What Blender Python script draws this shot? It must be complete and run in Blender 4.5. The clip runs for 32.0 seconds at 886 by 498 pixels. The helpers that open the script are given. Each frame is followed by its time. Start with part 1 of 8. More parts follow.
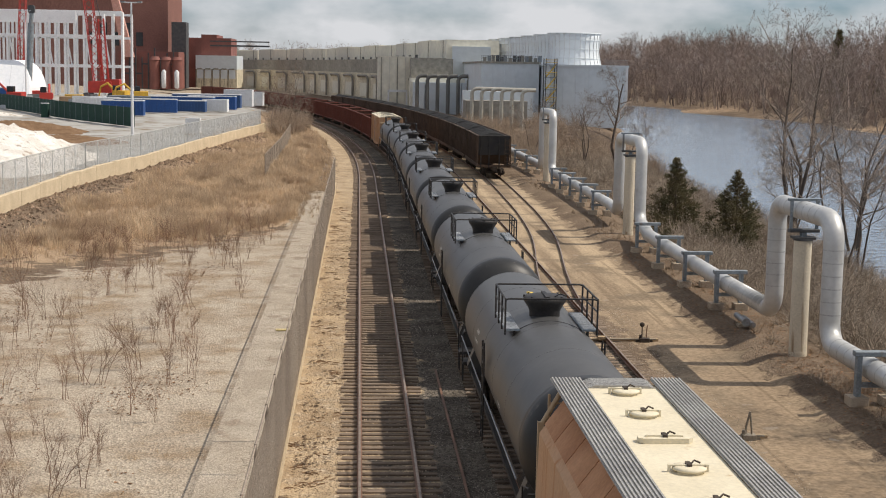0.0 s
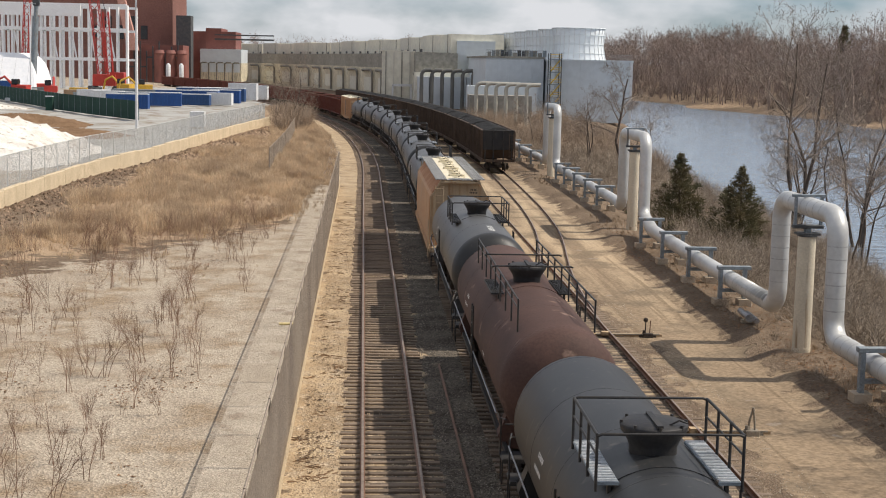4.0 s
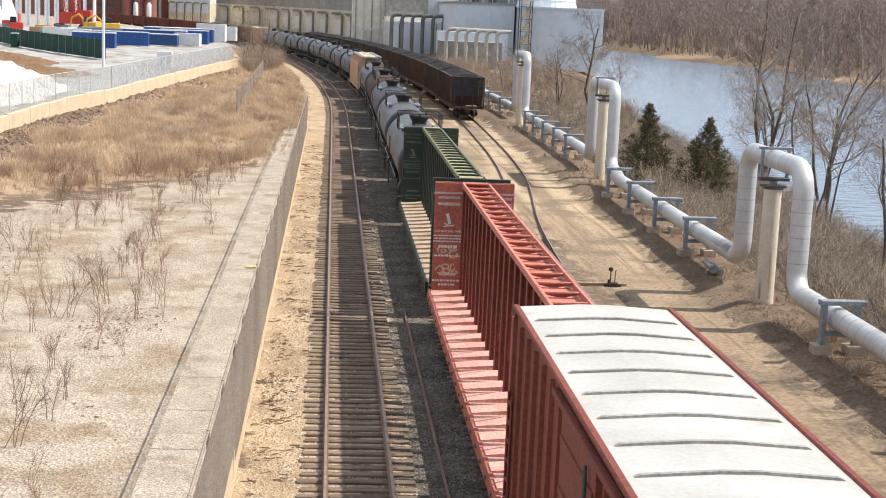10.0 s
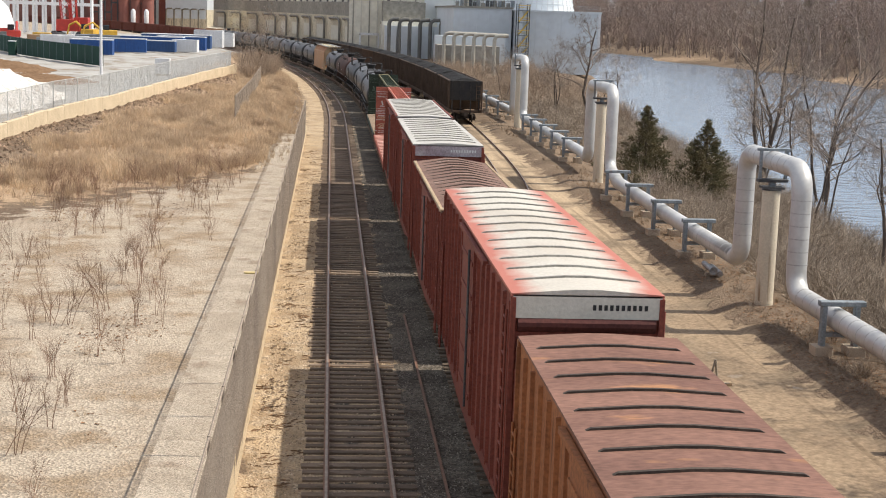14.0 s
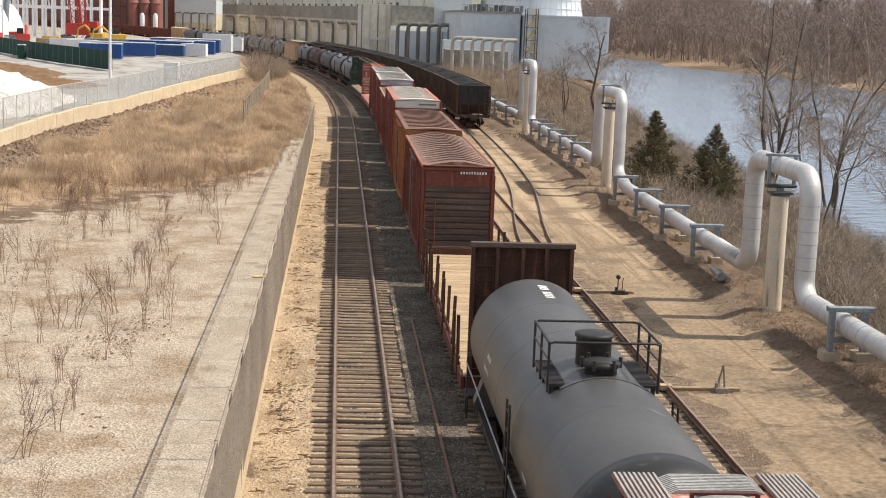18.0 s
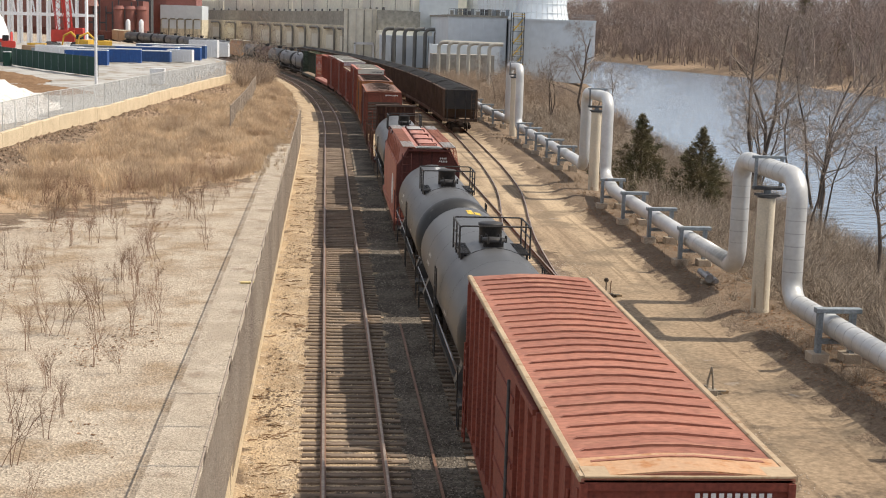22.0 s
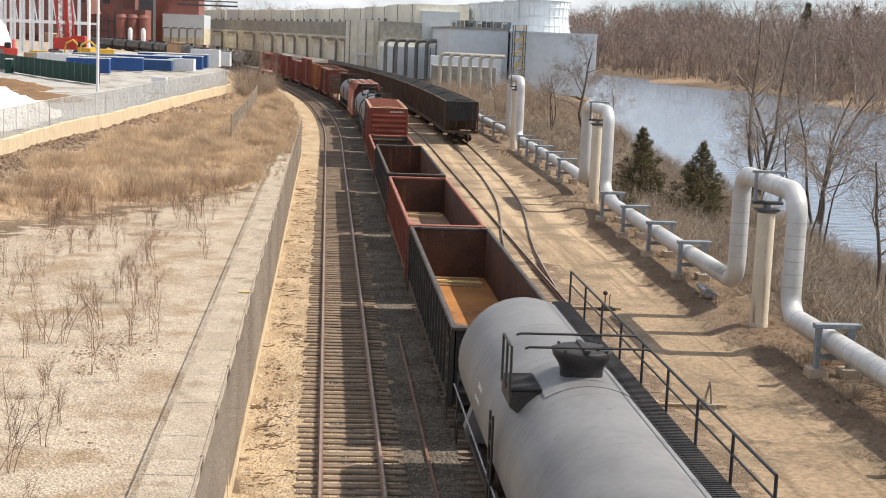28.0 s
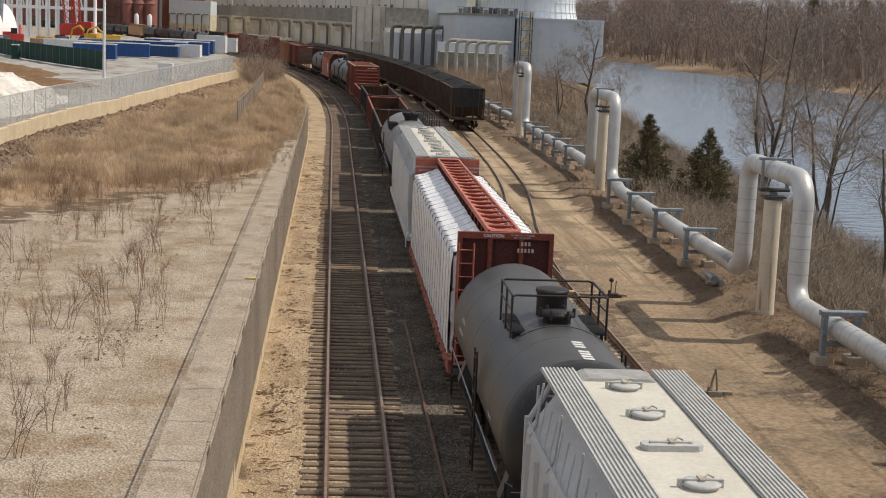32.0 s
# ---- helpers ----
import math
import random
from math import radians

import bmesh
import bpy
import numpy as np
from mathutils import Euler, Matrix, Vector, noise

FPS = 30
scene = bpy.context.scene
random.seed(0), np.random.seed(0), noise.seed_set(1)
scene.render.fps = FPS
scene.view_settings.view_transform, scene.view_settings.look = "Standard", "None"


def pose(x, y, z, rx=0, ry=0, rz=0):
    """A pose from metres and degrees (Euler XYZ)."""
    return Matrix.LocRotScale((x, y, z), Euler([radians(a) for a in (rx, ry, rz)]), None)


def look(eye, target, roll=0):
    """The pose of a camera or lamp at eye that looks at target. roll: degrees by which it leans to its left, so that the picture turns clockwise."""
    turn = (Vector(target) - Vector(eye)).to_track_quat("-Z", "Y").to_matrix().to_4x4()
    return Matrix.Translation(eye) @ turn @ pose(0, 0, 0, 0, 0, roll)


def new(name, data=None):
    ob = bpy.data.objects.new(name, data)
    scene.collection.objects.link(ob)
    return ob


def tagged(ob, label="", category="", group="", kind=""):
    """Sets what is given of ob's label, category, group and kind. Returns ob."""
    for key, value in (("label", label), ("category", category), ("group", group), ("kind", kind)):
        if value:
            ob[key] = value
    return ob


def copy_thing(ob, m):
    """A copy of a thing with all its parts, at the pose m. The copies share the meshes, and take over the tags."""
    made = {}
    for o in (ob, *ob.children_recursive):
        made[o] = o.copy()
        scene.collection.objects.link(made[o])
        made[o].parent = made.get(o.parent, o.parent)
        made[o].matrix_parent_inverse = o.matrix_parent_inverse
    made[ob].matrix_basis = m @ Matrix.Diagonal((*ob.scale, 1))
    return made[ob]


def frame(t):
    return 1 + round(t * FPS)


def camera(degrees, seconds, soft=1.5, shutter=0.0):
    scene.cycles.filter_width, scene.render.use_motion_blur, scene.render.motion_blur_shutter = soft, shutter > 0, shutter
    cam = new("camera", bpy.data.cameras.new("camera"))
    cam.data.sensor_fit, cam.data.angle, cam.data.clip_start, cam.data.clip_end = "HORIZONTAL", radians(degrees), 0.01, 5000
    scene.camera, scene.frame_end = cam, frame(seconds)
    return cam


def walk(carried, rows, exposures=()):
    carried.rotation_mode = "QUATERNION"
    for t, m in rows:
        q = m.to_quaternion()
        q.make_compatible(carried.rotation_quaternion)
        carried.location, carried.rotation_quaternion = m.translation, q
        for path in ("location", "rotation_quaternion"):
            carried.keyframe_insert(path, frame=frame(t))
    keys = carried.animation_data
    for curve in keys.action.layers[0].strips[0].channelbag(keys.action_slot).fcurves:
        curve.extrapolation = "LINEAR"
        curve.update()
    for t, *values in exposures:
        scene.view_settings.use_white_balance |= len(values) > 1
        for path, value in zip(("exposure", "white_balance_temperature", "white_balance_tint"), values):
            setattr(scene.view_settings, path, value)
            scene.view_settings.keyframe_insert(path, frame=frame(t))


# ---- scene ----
H_EYE = 10.5
cam = camera(34.56, 32.0, soft=1.05)
walk(cam, [(t, pose(0, 0, H_EYE, rx, ry, rz)) for t, rx, ry, rz in [
    (0.0, 82.78, -1.00, -3.33), (0.5, 82.76, -0.96, -3.29), (1.0, 82.68, -0.99, -3.33), (1.5, 82.78, -0.98, -3.37),
    (2.0, 82.46, -1.04, -3.39), (2.5, 82.32, -1.27, -3.20), (3.0, 82.43, -1.34, -3.10), (3.5, 82.56, -1.24, -3.11),
    (5.5, 82.38, -1.18, -3.36), (6.0, 80.29, -1.74, -6.14), (6.5, 77.38, -1.25, -8.29), (7.0, 73.79, -2.27, -10.92),
    (7.5, 75.82, -1.54, -8.30), (8.0, 76.27, -1.10, -5.66), (8.5, 77.40, -1.62, -5.72), (9.0, 78.74, -2.03, -4.78),
    (9.5, 79.66, -2.16, -4.59), (10.0, 80.43, -2.40, -4.32), (10.5, 80.56, -2.14, -4.27), (11.0, 80.65, -2.08, -4.21),
    (11.5, 80.59, -2.12, -4.14), (12.0, 80.58, -2.18, -4.26), (12.5, 80.77, -2.10, -4.37), (13.0, 80.65, -2.16, -4.47),
    (13.5, 80.62, -2.07, -4.47), (14.0, 80.60, -1.93, -4.43), (14.5, 80.68, -1.79, -4.33), (16.5, 80.63, -1.94, -4.23),
    (17.0, 80.67, -1.95, -4.20), (17.5, 80.67, -1.96, -4.14), (18.0, 80.77, -2.05, -4.09), (18.5, 80.82, -2.02, -4.15),
    (19.0, 80.80, -1.94, -4.18), (19.5, 80.87, -1.89, -4.25), (20.0, 80.94, -1.86, -4.32), (20.5, 80.89, -1.80, -4.36),
    (21.0, 80.83, -1.79, -4.46), (21.5, 80.91, -1.75, -4.56), (22.0, 80.96, -1.70, -4.64), (22.5, 81.04, -1.72, -4.64),
    (23.0, 81.07, -1.73, -4.63), (23.5, 81.07, -1.71, -4.60), (24.0, 81.04, -1.81, -4.53), (24.5, 81.08, -1.79, -4.52),
    (25.0, 81.10, -1.74, -4.56), (25.5, 81.10, -1.75, -4.59), (27.5, 81.29, -2.10, -4.54), (28.0, 81.42, -2.29, -4.57),
    (28.5, 81.50, -2.13, -4.48), (29.0, 81.53, -2.12, -4.32), (29.5, 81.37, -2.24, -4.26), (30.0, 81.21, -2.31, -4.20),
    (30.5, 81.08, -2.36, -4.26), (31.0, 80.95, -2.39, -4.30), (31.5, 80.87, -2.37, -4.31), (32.0, 80.87, -2.36, -4.31)]],
    exposures=[(t, ev, kelvin, 10) for t, ev, kelvin in [
        (0.0, 0.0, 6600), (3.0, 0.05, 6600), (5.5, 0.2, 6500), (6.5, 0.33, 6500), (7.0, 0.45, 6450), (8.0, 1.02, 6050), (9.0, 0.96, 6000), (10.0, 0.66, 6250), (11.0, 0.28, 6500),
        (12.0, 0.05, 6600), (13.0, 0.0, 6600), (14.0, 0.4, 6500), (16.0, 0.36, 6650), (18.0, 0.4, 6650), (21.0, 0.38, 6650), (23.0, 0.36, 6650), (25.0, 0.42, 6650), (28.0, 0.55, 6600),
        (29.0, 0.46, 6600), (30.0, -0.06, 6700), (31.0, -0.16, 6700), (32.0, -0.16, 6700)]])

# ---- sky and sun: the sun stands square to the line, on the water side ----
SUN_TAN = 1.24
sun_el = math.atan(SUN_TAN)
sun = new("sun", bpy.data.lights.new("sun", "SUN"))
sun.data.energy, sun.data.angle, sun.data.color = 4.1, radians(0.53), (1.0, 0.92, 0.81)
sun.matrix_world = look((60, 0, 60 * SUN_TAN), (0, 2.0, 0))
world = bpy.data.worlds.new("sky")
scene.world = world
world.use_nodes = True
wn, wl = world.node_tree.nodes, world.node_tree.links
sky = wn.new("ShaderNodeTexSky")
sky.sky_type, sky.sun_disc = "NISHITA", False
sky.sun_elevation, sky.sun_rotation = sun_el, radians(90)
wc_co = wn.new("ShaderNodeTexCoord")
wc_map = wn.new("ShaderNodeMapping")
wc_map.inputs["Scale"].default_value = (1.0, 1.0, 2.2)
wc_noise = wn.new("ShaderNodeTexNoise")
wc_noise.inputs["Scale"].default_value, wc_noise.inputs["Detail"].default_value = 11.0, 9.0
wc_ramp = wn.new("ShaderNodeValToRGB")
wc_ramp.color_ramp.elements[0].position, wc_ramp.color_ramp.elements[1].position = 0.30, 0.60
wc_mix = wn.new("ShaderNodeMix")
wc_mix.data_type = "RGBA"
wc_mix.inputs["B"].default_value = (17.0, 17.4, 18.2, 1)
wl.new(wc_co.outputs["Generated"], wc_map.inputs["Vector"])
wl.new(wc_map.outputs["Vector"], wc_noise.inputs["Vector"])
wl.new(wc_noise.outputs["Fac"], wc_ramp.inputs["Fac"])
wl.new(wc_ramp.outputs["Color"], wc_mix.inputs["Factor"])
wc_tint = wn.new("ShaderNodeMix")
wc_tint.data_type, wc_tint.blend_type = "RGBA", "MULTIPLY"
wc_tint.inputs["Factor"].default_value, wc_tint.inputs["B"].default_value = 1.0, (1.4, 1.75, 2.35, 1)
wl.new(sky.outputs["Color"], wc_tint.inputs["A"])
wl.new(wc_tint.outputs["Result"], wc_mix.inputs["A"])
wl.new(wc_mix.outputs["Result"], wn["Background"].inputs["Color"])
wn["Background"].inputs["Strength"].default_value = 0.040


# ---- materials ----
def surface(name, col, col2=None, rough=0.8, metal=0.0, scale=0.8, fine=14.0, bump=0.15, spot=None, spot_at=0.62,
            spot_scale=1.5, streak=None, streak_at=0.58, island=0.0, fine_amp=0.25, spec=0.3, flat=(1, 1, 1)):
    """A worn surface: two tones by a coarse noise, grain by a fine one, patches (spot) and runs down the face (streak)."""
    m = bpy.data.materials.new(name)
    m.use_nodes = True
    n, l = m.node_tree.nodes, m.node_tree.links
    bsdf = n["Principled BSDF"]
    bsdf.inputs["Roughness"].default_value, bsdf.inputs["Metallic"].default_value = rough, metal
    bsdf.inputs["Specular IOR Level"].default_value = spec
    co, info = n.new("ShaderNodeTexCoord"), n.new("ShaderNodeObjectInfo")
    shift = n.new("ShaderNodeVectorMath")
    shift.operation = "MULTIPLY_ADD"
    l.new(info.outputs["Random"], shift.inputs[0])
    shift.inputs[1].default_value = (37.0, 53.0, 29.0)
    l.new(co.outputs["Object"], shift.inputs[2])
    base = shift.outputs[0]
    if flat != (1, 1, 1):
        mp = n.new("ShaderNodeMapping")
        mp.inputs["Scale"].default_value = flat
        l.new(base, mp.inputs["Vector"])
        base = mp.outputs["Vector"]

    def grain(sc, detail=4.0, vec=None):
        t = n.new("ShaderNodeTexNoise")
        t.inputs["Scale"].default_value, t.inputs["Detail"].default_value = sc, detail
        l.new(vec or base, t.inputs["Vector"])
        return t.outputs["Fac"]

    def ramp(fac, lo, hi):
        r = n.new("ShaderNodeMapRange")
        r.inputs["From Min"].default_value, r.inputs["From Max"].default_value = lo, hi
        l.new(fac, r.inputs["Value"])
        return r.outputs["Result"]

    def mix(fac, a, b, kind="MIX"):
        x = n.new("ShaderNodeMix")
        x.data_type, x.blend_type = "RGBA", kind
        for sock, val in (("Factor", fac), ("A", a), ("B", b)):
            if isinstance(val, (tuple, float, int)):
                x.inputs[sock].default_value = val if not isinstance(val, tuple) else (*val, 1)[:4]
            else:
                l.new(val, x.inputs[sock])
        return x.outputs["Result"]

    col2 = col2 or tuple(c * 0.72 for c in col)
    out = mix(ramp(grain(scale), 0.35, 0.65), col, col2)
    if spot:
        out = mix(ramp(grain(spot_scale, 6.0), spot_at - 0.04, spot_at + 0.05), out, spot)
    if streak:
        sm = n.new("ShaderNodeMapping")
        sm.inputs["Scale"].default_value = (3.0, 3.0, 0.25)
        l.new(base, sm.inputs["Vector"])
        out = mix(ramp(grain(1.6, 5.0, sm.outputs["Vector"]), streak_at, streak_at + 0.15), out, streak)
    g = grain(fine, 5.0)
    gr = n.new("ShaderNodeMapRange")
    gr.inputs["From Min"].default_value, gr.inputs["From Max"].default_value = 0.3, 0.7
    gr.inputs["To Min"].default_value, gr.inputs["To Max"].default_value = 1 - fine_amp, 1 + fine_amp
    l.new(g, gr.inputs["Value"])
    out = mix(1.0, out, gr.outputs["Result"], "MULTIPLY")
    if island:
        geo = n.new("ShaderNodeNewGeometry")
        ir = n.new("ShaderNodeMapRange")
        ir.inputs["To Min"].default_value, ir.inputs["To Max"].default_value = 1 - island, 1 + island
        l.new(geo.outputs["Random Per Island"], ir.inputs["Value"])
        out = mix(1.0, out, ir.outputs["Result"], "MULTIPLY")
    l.new(out, bsdf.inputs["Base Color"])
    if bump:
        b = n.new("ShaderNodeBump")
        b.inputs["Strength"].default_value, b.inputs["Distance"].default_value = bump, 0.03
        l.new(g, b.inputs["Height"])
        l.new(b.outputs["Normal"], bsdf.inputs["Normal"])
    return m


RUST, DUST = (0.12, 0.045, 0.02), (0.34, 0.28, 0.2)
M = {
    "rail": surface("rail_steel", (0.23, 0.125, 0.08), (0.15, 0.08, 0.05), rough=0.6, metal=0.4, spec=0.4),
    "rail_top": surface("polished_rail_head", (0.31, 0.245, 0.195), (0.22, 0.165, 0.13), rough=0.5, metal=0.35, scale=3),
    "tie": surface("old_timber_tie", (0.235, 0.18, 0.135), (0.12, 0.092, 0.07), rough=0.95, scale=1.4, fine=22, bump=0.5,
                   flat=(0.35, 2.5, 2.5), island=0.25, spec=0.1),
    "ballast_stone": surface("ballast_stone", (0.50, 0.40, 0.285), (0.36, 0.275, 0.19), rough=0.95, island=0.35, spec=0.1),
    # cinder stones toned down for the shadow that the train throws on them
    "cinder_stone": surface("train_shade_cinder_stone", (0.27, 0.237, 0.197), (0.15, 0.128, 0.103), rough=0.95, island=0.5, spec=0.1),
    "pipe_band": surface("dull_cladding_band", (0.47, 0.47, 0.455), (0.38, 0.38, 0.37), rough=0.5, metal=0.3),
    "concrete": surface("old_concrete", (0.47, 0.395, 0.305), (0.405, 0.335, 0.255), rough=0.95, fine=38, fine_amp=0.3, bump=0.5, spot=(0.33, 0.26, 0.195), spec=0.1),
    "paving": surface("gravelly_worn_paving", (0.52, 0.445, 0.35), (0.42, 0.35, 0.268), rough=1.0, scale=0.8, fine=26, fine_amp=0.5, bump=0.6, spot=(0.35, 0.28, 0.21), spot_at=0.62, spot_scale=0.9, spec=0.05),
    "wall_concrete": surface("sunlit_concrete_wall", (0.60, 0.495, 0.345), (0.51, 0.415, 0.285), rough=0.95, bump=0.3, streak=(0.46, 0.36, 0.23), streak_at=0.62, spec=0.1),
    "galv": surface("galvanised_steel", (0.38, 0.39, 0.40), (0.27, 0.28, 0.29), rough=0.55, metal=0.6, scale=2),
    "galv_dull": surface("dull_galvanised_steel", (0.26, 0.29, 0.31), (0.18, 0.21, 0.23), rough=0.7, metal=0.2, scale=2, streak=(0.2, 0.15, 0.11)),
    "old_wire": surface("rust_stained_old_wire", (0.36, 0.30, 0.235), (0.27, 0.22, 0.175), rough=0.85, scale=0.25),
    "wire": surface("galvanised_chain_link_wire", (0.55, 0.56, 0.55), (0.46, 0.47, 0.46), rough=0.6),
    "pipe": surface("pipe_cladding", (0.57, 0.57, 0.555), (0.47, 0.47, 0.455), rough=0.45, metal=0.3, scale=0.7, fine=7, bump=0.05, fine_amp=0.05,
                    spot=(0.46, 0.44, 0.41), spot_at=0.7),
    "pillar": surface("pillar_concrete", (0.62, 0.55, 0.43), (0.54, 0.48, 0.375), rough=0.9, bump=0.2, fine_amp=0.1, streak=(0.30, 0.22, 0.14), spec=0.1),
    "black": surface("black_painted_steel", (0.022, 0.022, 0.024), (0.04, 0.036, 0.032), rough=0.55, scale=1.5),
    "undercar": surface("grimy_running_gear", (0.045, 0.036, 0.03), (0.075, 0.058, 0.045), rough=0.9, scale=2.5),
    "tank_grey": surface("dark_grey_tank_paint", (0.060, 0.060, 0.060), (0.08, 0.079, 0.077), rough=0.4, scale=0.5, fine=5, bump=0.03, fine_amp=0.08,
                         streak=(0.11, 0.10, 0.09), streak_at=0.66),
    "tank_black": surface("black_tank_paint", (0.019, 0.02, 0.021), (0.03, 0.03, 0.03), rough=0.45, scale=0.5, fine=5, bump=0.03, fine_amp=0.08,
                          streak=(0.09, 0.08, 0.07), streak_at=0.62),
    "tank_light": surface("weathered_grey_tank_paint", (0.19, 0.19, 0.19), (0.14, 0.14, 0.142), rough=0.5, scale=0.5, fine=5, bump=0.03, fine_amp=0.08,
                          streak=(0.1, 0.09, 0.08), streak_at=0.66),
    "tank_rust": surface("rust_brown_tank_paint", (0.085, 0.045, 0.035), (0.06, 0.033, 0.027), rough=0.75, scale=0.6, spot=(0.2, 0.13, 0.1), spot_at=0.68, fine_amp=0.15),
    "tan_car": surface("orange_tan_car_paint", (0.47, 0.275, 0.15), (0.42, 0.265, 0.16), rough=0.75, scale=0.4, streak=(0.37, 0.17, 0.07), streak_at=0.54, fine_amp=0.1),
    "rust_tan": surface("rust_streaked_tan_paint", (0.44, 0.235, 0.125), (0.33, 0.155, 0.075), rough=0.8, scale=0.8, fine_amp=0.12),
    "tan_end": surface("grimy_tan_car_paint", (0.42, 0.32, 0.21), (0.34, 0.25, 0.16), rough=0.8, scale=0.7, streak=(0.28, 0.17, 0.09), streak_at=0.54, fine_amp=0.08),
    "cream": surface("cream_roof_paint", (0.70, 0.63, 0.47), (0.62, 0.55, 0.40), rough=0.6, scale=0.9, spot=(0.45, 0.33, 0.18), spot_at=0.7, spot_scale=3, fine_amp=0.08),
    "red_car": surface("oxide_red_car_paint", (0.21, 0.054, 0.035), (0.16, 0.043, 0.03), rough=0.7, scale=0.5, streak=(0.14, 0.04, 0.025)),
    "red_hopper": surface("faded_red_hopper_paint", (0.36, 0.135, 0.085), (0.31, 0.11, 0.07), rough=0.7, scale=0.4, streak=(0.24, 0.085, 0.05)),
    "pink_hatch": surface("sun_bleached_red_paint", (0.42, 0.20, 0.16), (0.36, 0.15, 0.11), rough=0.6, scale=1.0, spot=(0.55, 0.4, 0.36), spot_at=0.64, spot_scale=3),
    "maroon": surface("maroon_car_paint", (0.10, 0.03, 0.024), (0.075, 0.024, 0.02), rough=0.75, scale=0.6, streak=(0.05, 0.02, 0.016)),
    "rust_roof": surface("rusted_red_roof", (0.33, 0.14, 0.095), (0.24, 0.10, 0.07), rough=0.85, scale=0.6, spot=(0.32, 0.15, 0.1), spot_at=0.6, flat=(0.4, 1, 1)),
    "orange_roof": surface("rusty_brown_roof", (0.225, 0.12, 0.088), (0.155, 0.08, 0.06), rough=0.85, scale=0.6, spot=(0.36, 0.18, 0.09), spot_at=0.66, flat=(0.4, 1, 1)),
    "brown_roof": surface("brown_roof_paint", (0.215, 0.128, 0.097), (0.14, 0.083, 0.064), rough=0.8, scale=0.9, spot=(0.32, 0.225, 0.18), spot_at=0.63, spot_scale=2.2, flat=(0.5, 1.6, 1)),
    "brown_body": surface("brown_orange_car_paint", (0.33, 0.13, 0.05), (0.24, 0.09, 0.038), rough=0.8, scale=0.5, streak=(0.10, 0.04, 0.02)),
    "white_roof": surface("white_roof_paint", (0.48, 0.465, 0.43), (0.40, 0.385, 0.35), rough=0.6, scale=0.7, spot=(0.40, 0.36, 0.30), spot_at=0.68, fine_amp=0.08),
    "pink_roof": surface("white_roof_with_red_edges", (0.54, 0.52, 0.46), (0.47, 0.43, 0.37), rough=0.65, scale=0.45, spot=(0.45, 0.25, 0.2), spot_at=0.72, spot_scale=0.7, fine_amp=0.1),
    "silver": surface("galvanised_roof_sheet", (0.38, 0.37, 0.345), (0.28, 0.27, 0.255), rough=0.5, metal=0.15, scale=1.0),
    # roof ribs: roof colour darkened to hold the shade on their near side
    "roof_seam": surface("shaded_roof_seam", (0.33, 0.32, 0.285), (0.24, 0.23, 0.205), rough=0.8),
    "purple_end": surface("faded_purple_car_end", (0.44, 0.41, 0.42), (0.28, 0.2, 0.22), rough=0.7, scale=0.7),
    "green_car": surface("dark_green_car_paint", (0.033, 0.048, 0.034), (0.024, 0.036, 0.026), rough=0.6, scale=0.6, streak=(0.05, 0.05, 0.035)),
    "green_top": surface("worn_olive_beam_top", (0.345, 0.30, 0.175), (0.27, 0.24, 0.135), rough=0.8, scale=0.9, spot=(0.26, 0.15, 0.08), spot_at=0.66, spot_scale=0.8),
    "olive_chord": surface("worn_green_beam_chord", (0.17, 0.165, 0.085), (0.10, 0.11, 0.058), rough=0.7, scale=1.2),
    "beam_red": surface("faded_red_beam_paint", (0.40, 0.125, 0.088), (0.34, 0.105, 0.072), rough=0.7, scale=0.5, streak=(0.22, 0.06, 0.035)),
    # beam red made lighter for the sunlit top of the beam
    "beam_top": surface("lit_red_beam_top", (0.50, 0.19, 0.14), (0.43, 0.155, 0.112), rough=0.7, scale=0.5, spot=(0.36, 0.12, 0.08), spot_at=0.64),
    "deck_red": surface("scuffed_red_deck", (0.60, 0.34, 0.285), (0.50, 0.25, 0.20), rough=0.8, scale=0.8, spot=(0.55, 0.36, 0.28), spot_at=0.6),
    "deck_tan": surface("worn_steel_deck", (0.44, 0.33, 0.235), (0.36, 0.28, 0.20), rough=0.8, scale=0.8, spot=(0.33, 0.20, 0.13), spot_at=0.62),
    "plank": surface("bleached_plank", (0.44, 0.33, 0.21), (0.31, 0.225, 0.14), rough=0.9, scale=1.0, island=0.25, flat=(0.4, 3, 3), spec=0.1),
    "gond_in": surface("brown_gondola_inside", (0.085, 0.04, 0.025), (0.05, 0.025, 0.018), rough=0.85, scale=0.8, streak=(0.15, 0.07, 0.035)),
    "gond_floor": surface("rust_orange_floor", (0.38, 0.17, 0.05), (0.26, 0.115, 0.04), rough=0.9, scale=0.5, spot=(0.17, 0.09, 0.045), spot_at=0.62, spot_scale=0.7),
    "gond_dust": surface("dusty_brown_floor", (0.30, 0.19, 0.135), (0.22, 0.13, 0.09), rough=0.9, scale=0.5, spot=(0.36, 0.25, 0.19), spot_at=0.6, spot_scale=0.7),
    "fresh_wood": surface("yellow_sawn_timber", (0.62, 0.50, 0.24), (0.50, 0.39, 0.19), rough=0.8, scale=1.0, island=0.2),
    "gond_red": surface("red_brown_gondola_paint", (0.17, 0.052, 0.035), (0.12, 0.04, 0.028), rough=0.75, scale=0.6, streak=(0.26, 0.10, 0.06), streak_at=0.64),
    "pink_rim": surface("scuffed_red_brown_rim", (0.34, 0.135, 0.095), (0.24, 0.085, 0.06), rough=0.7, scale=2),
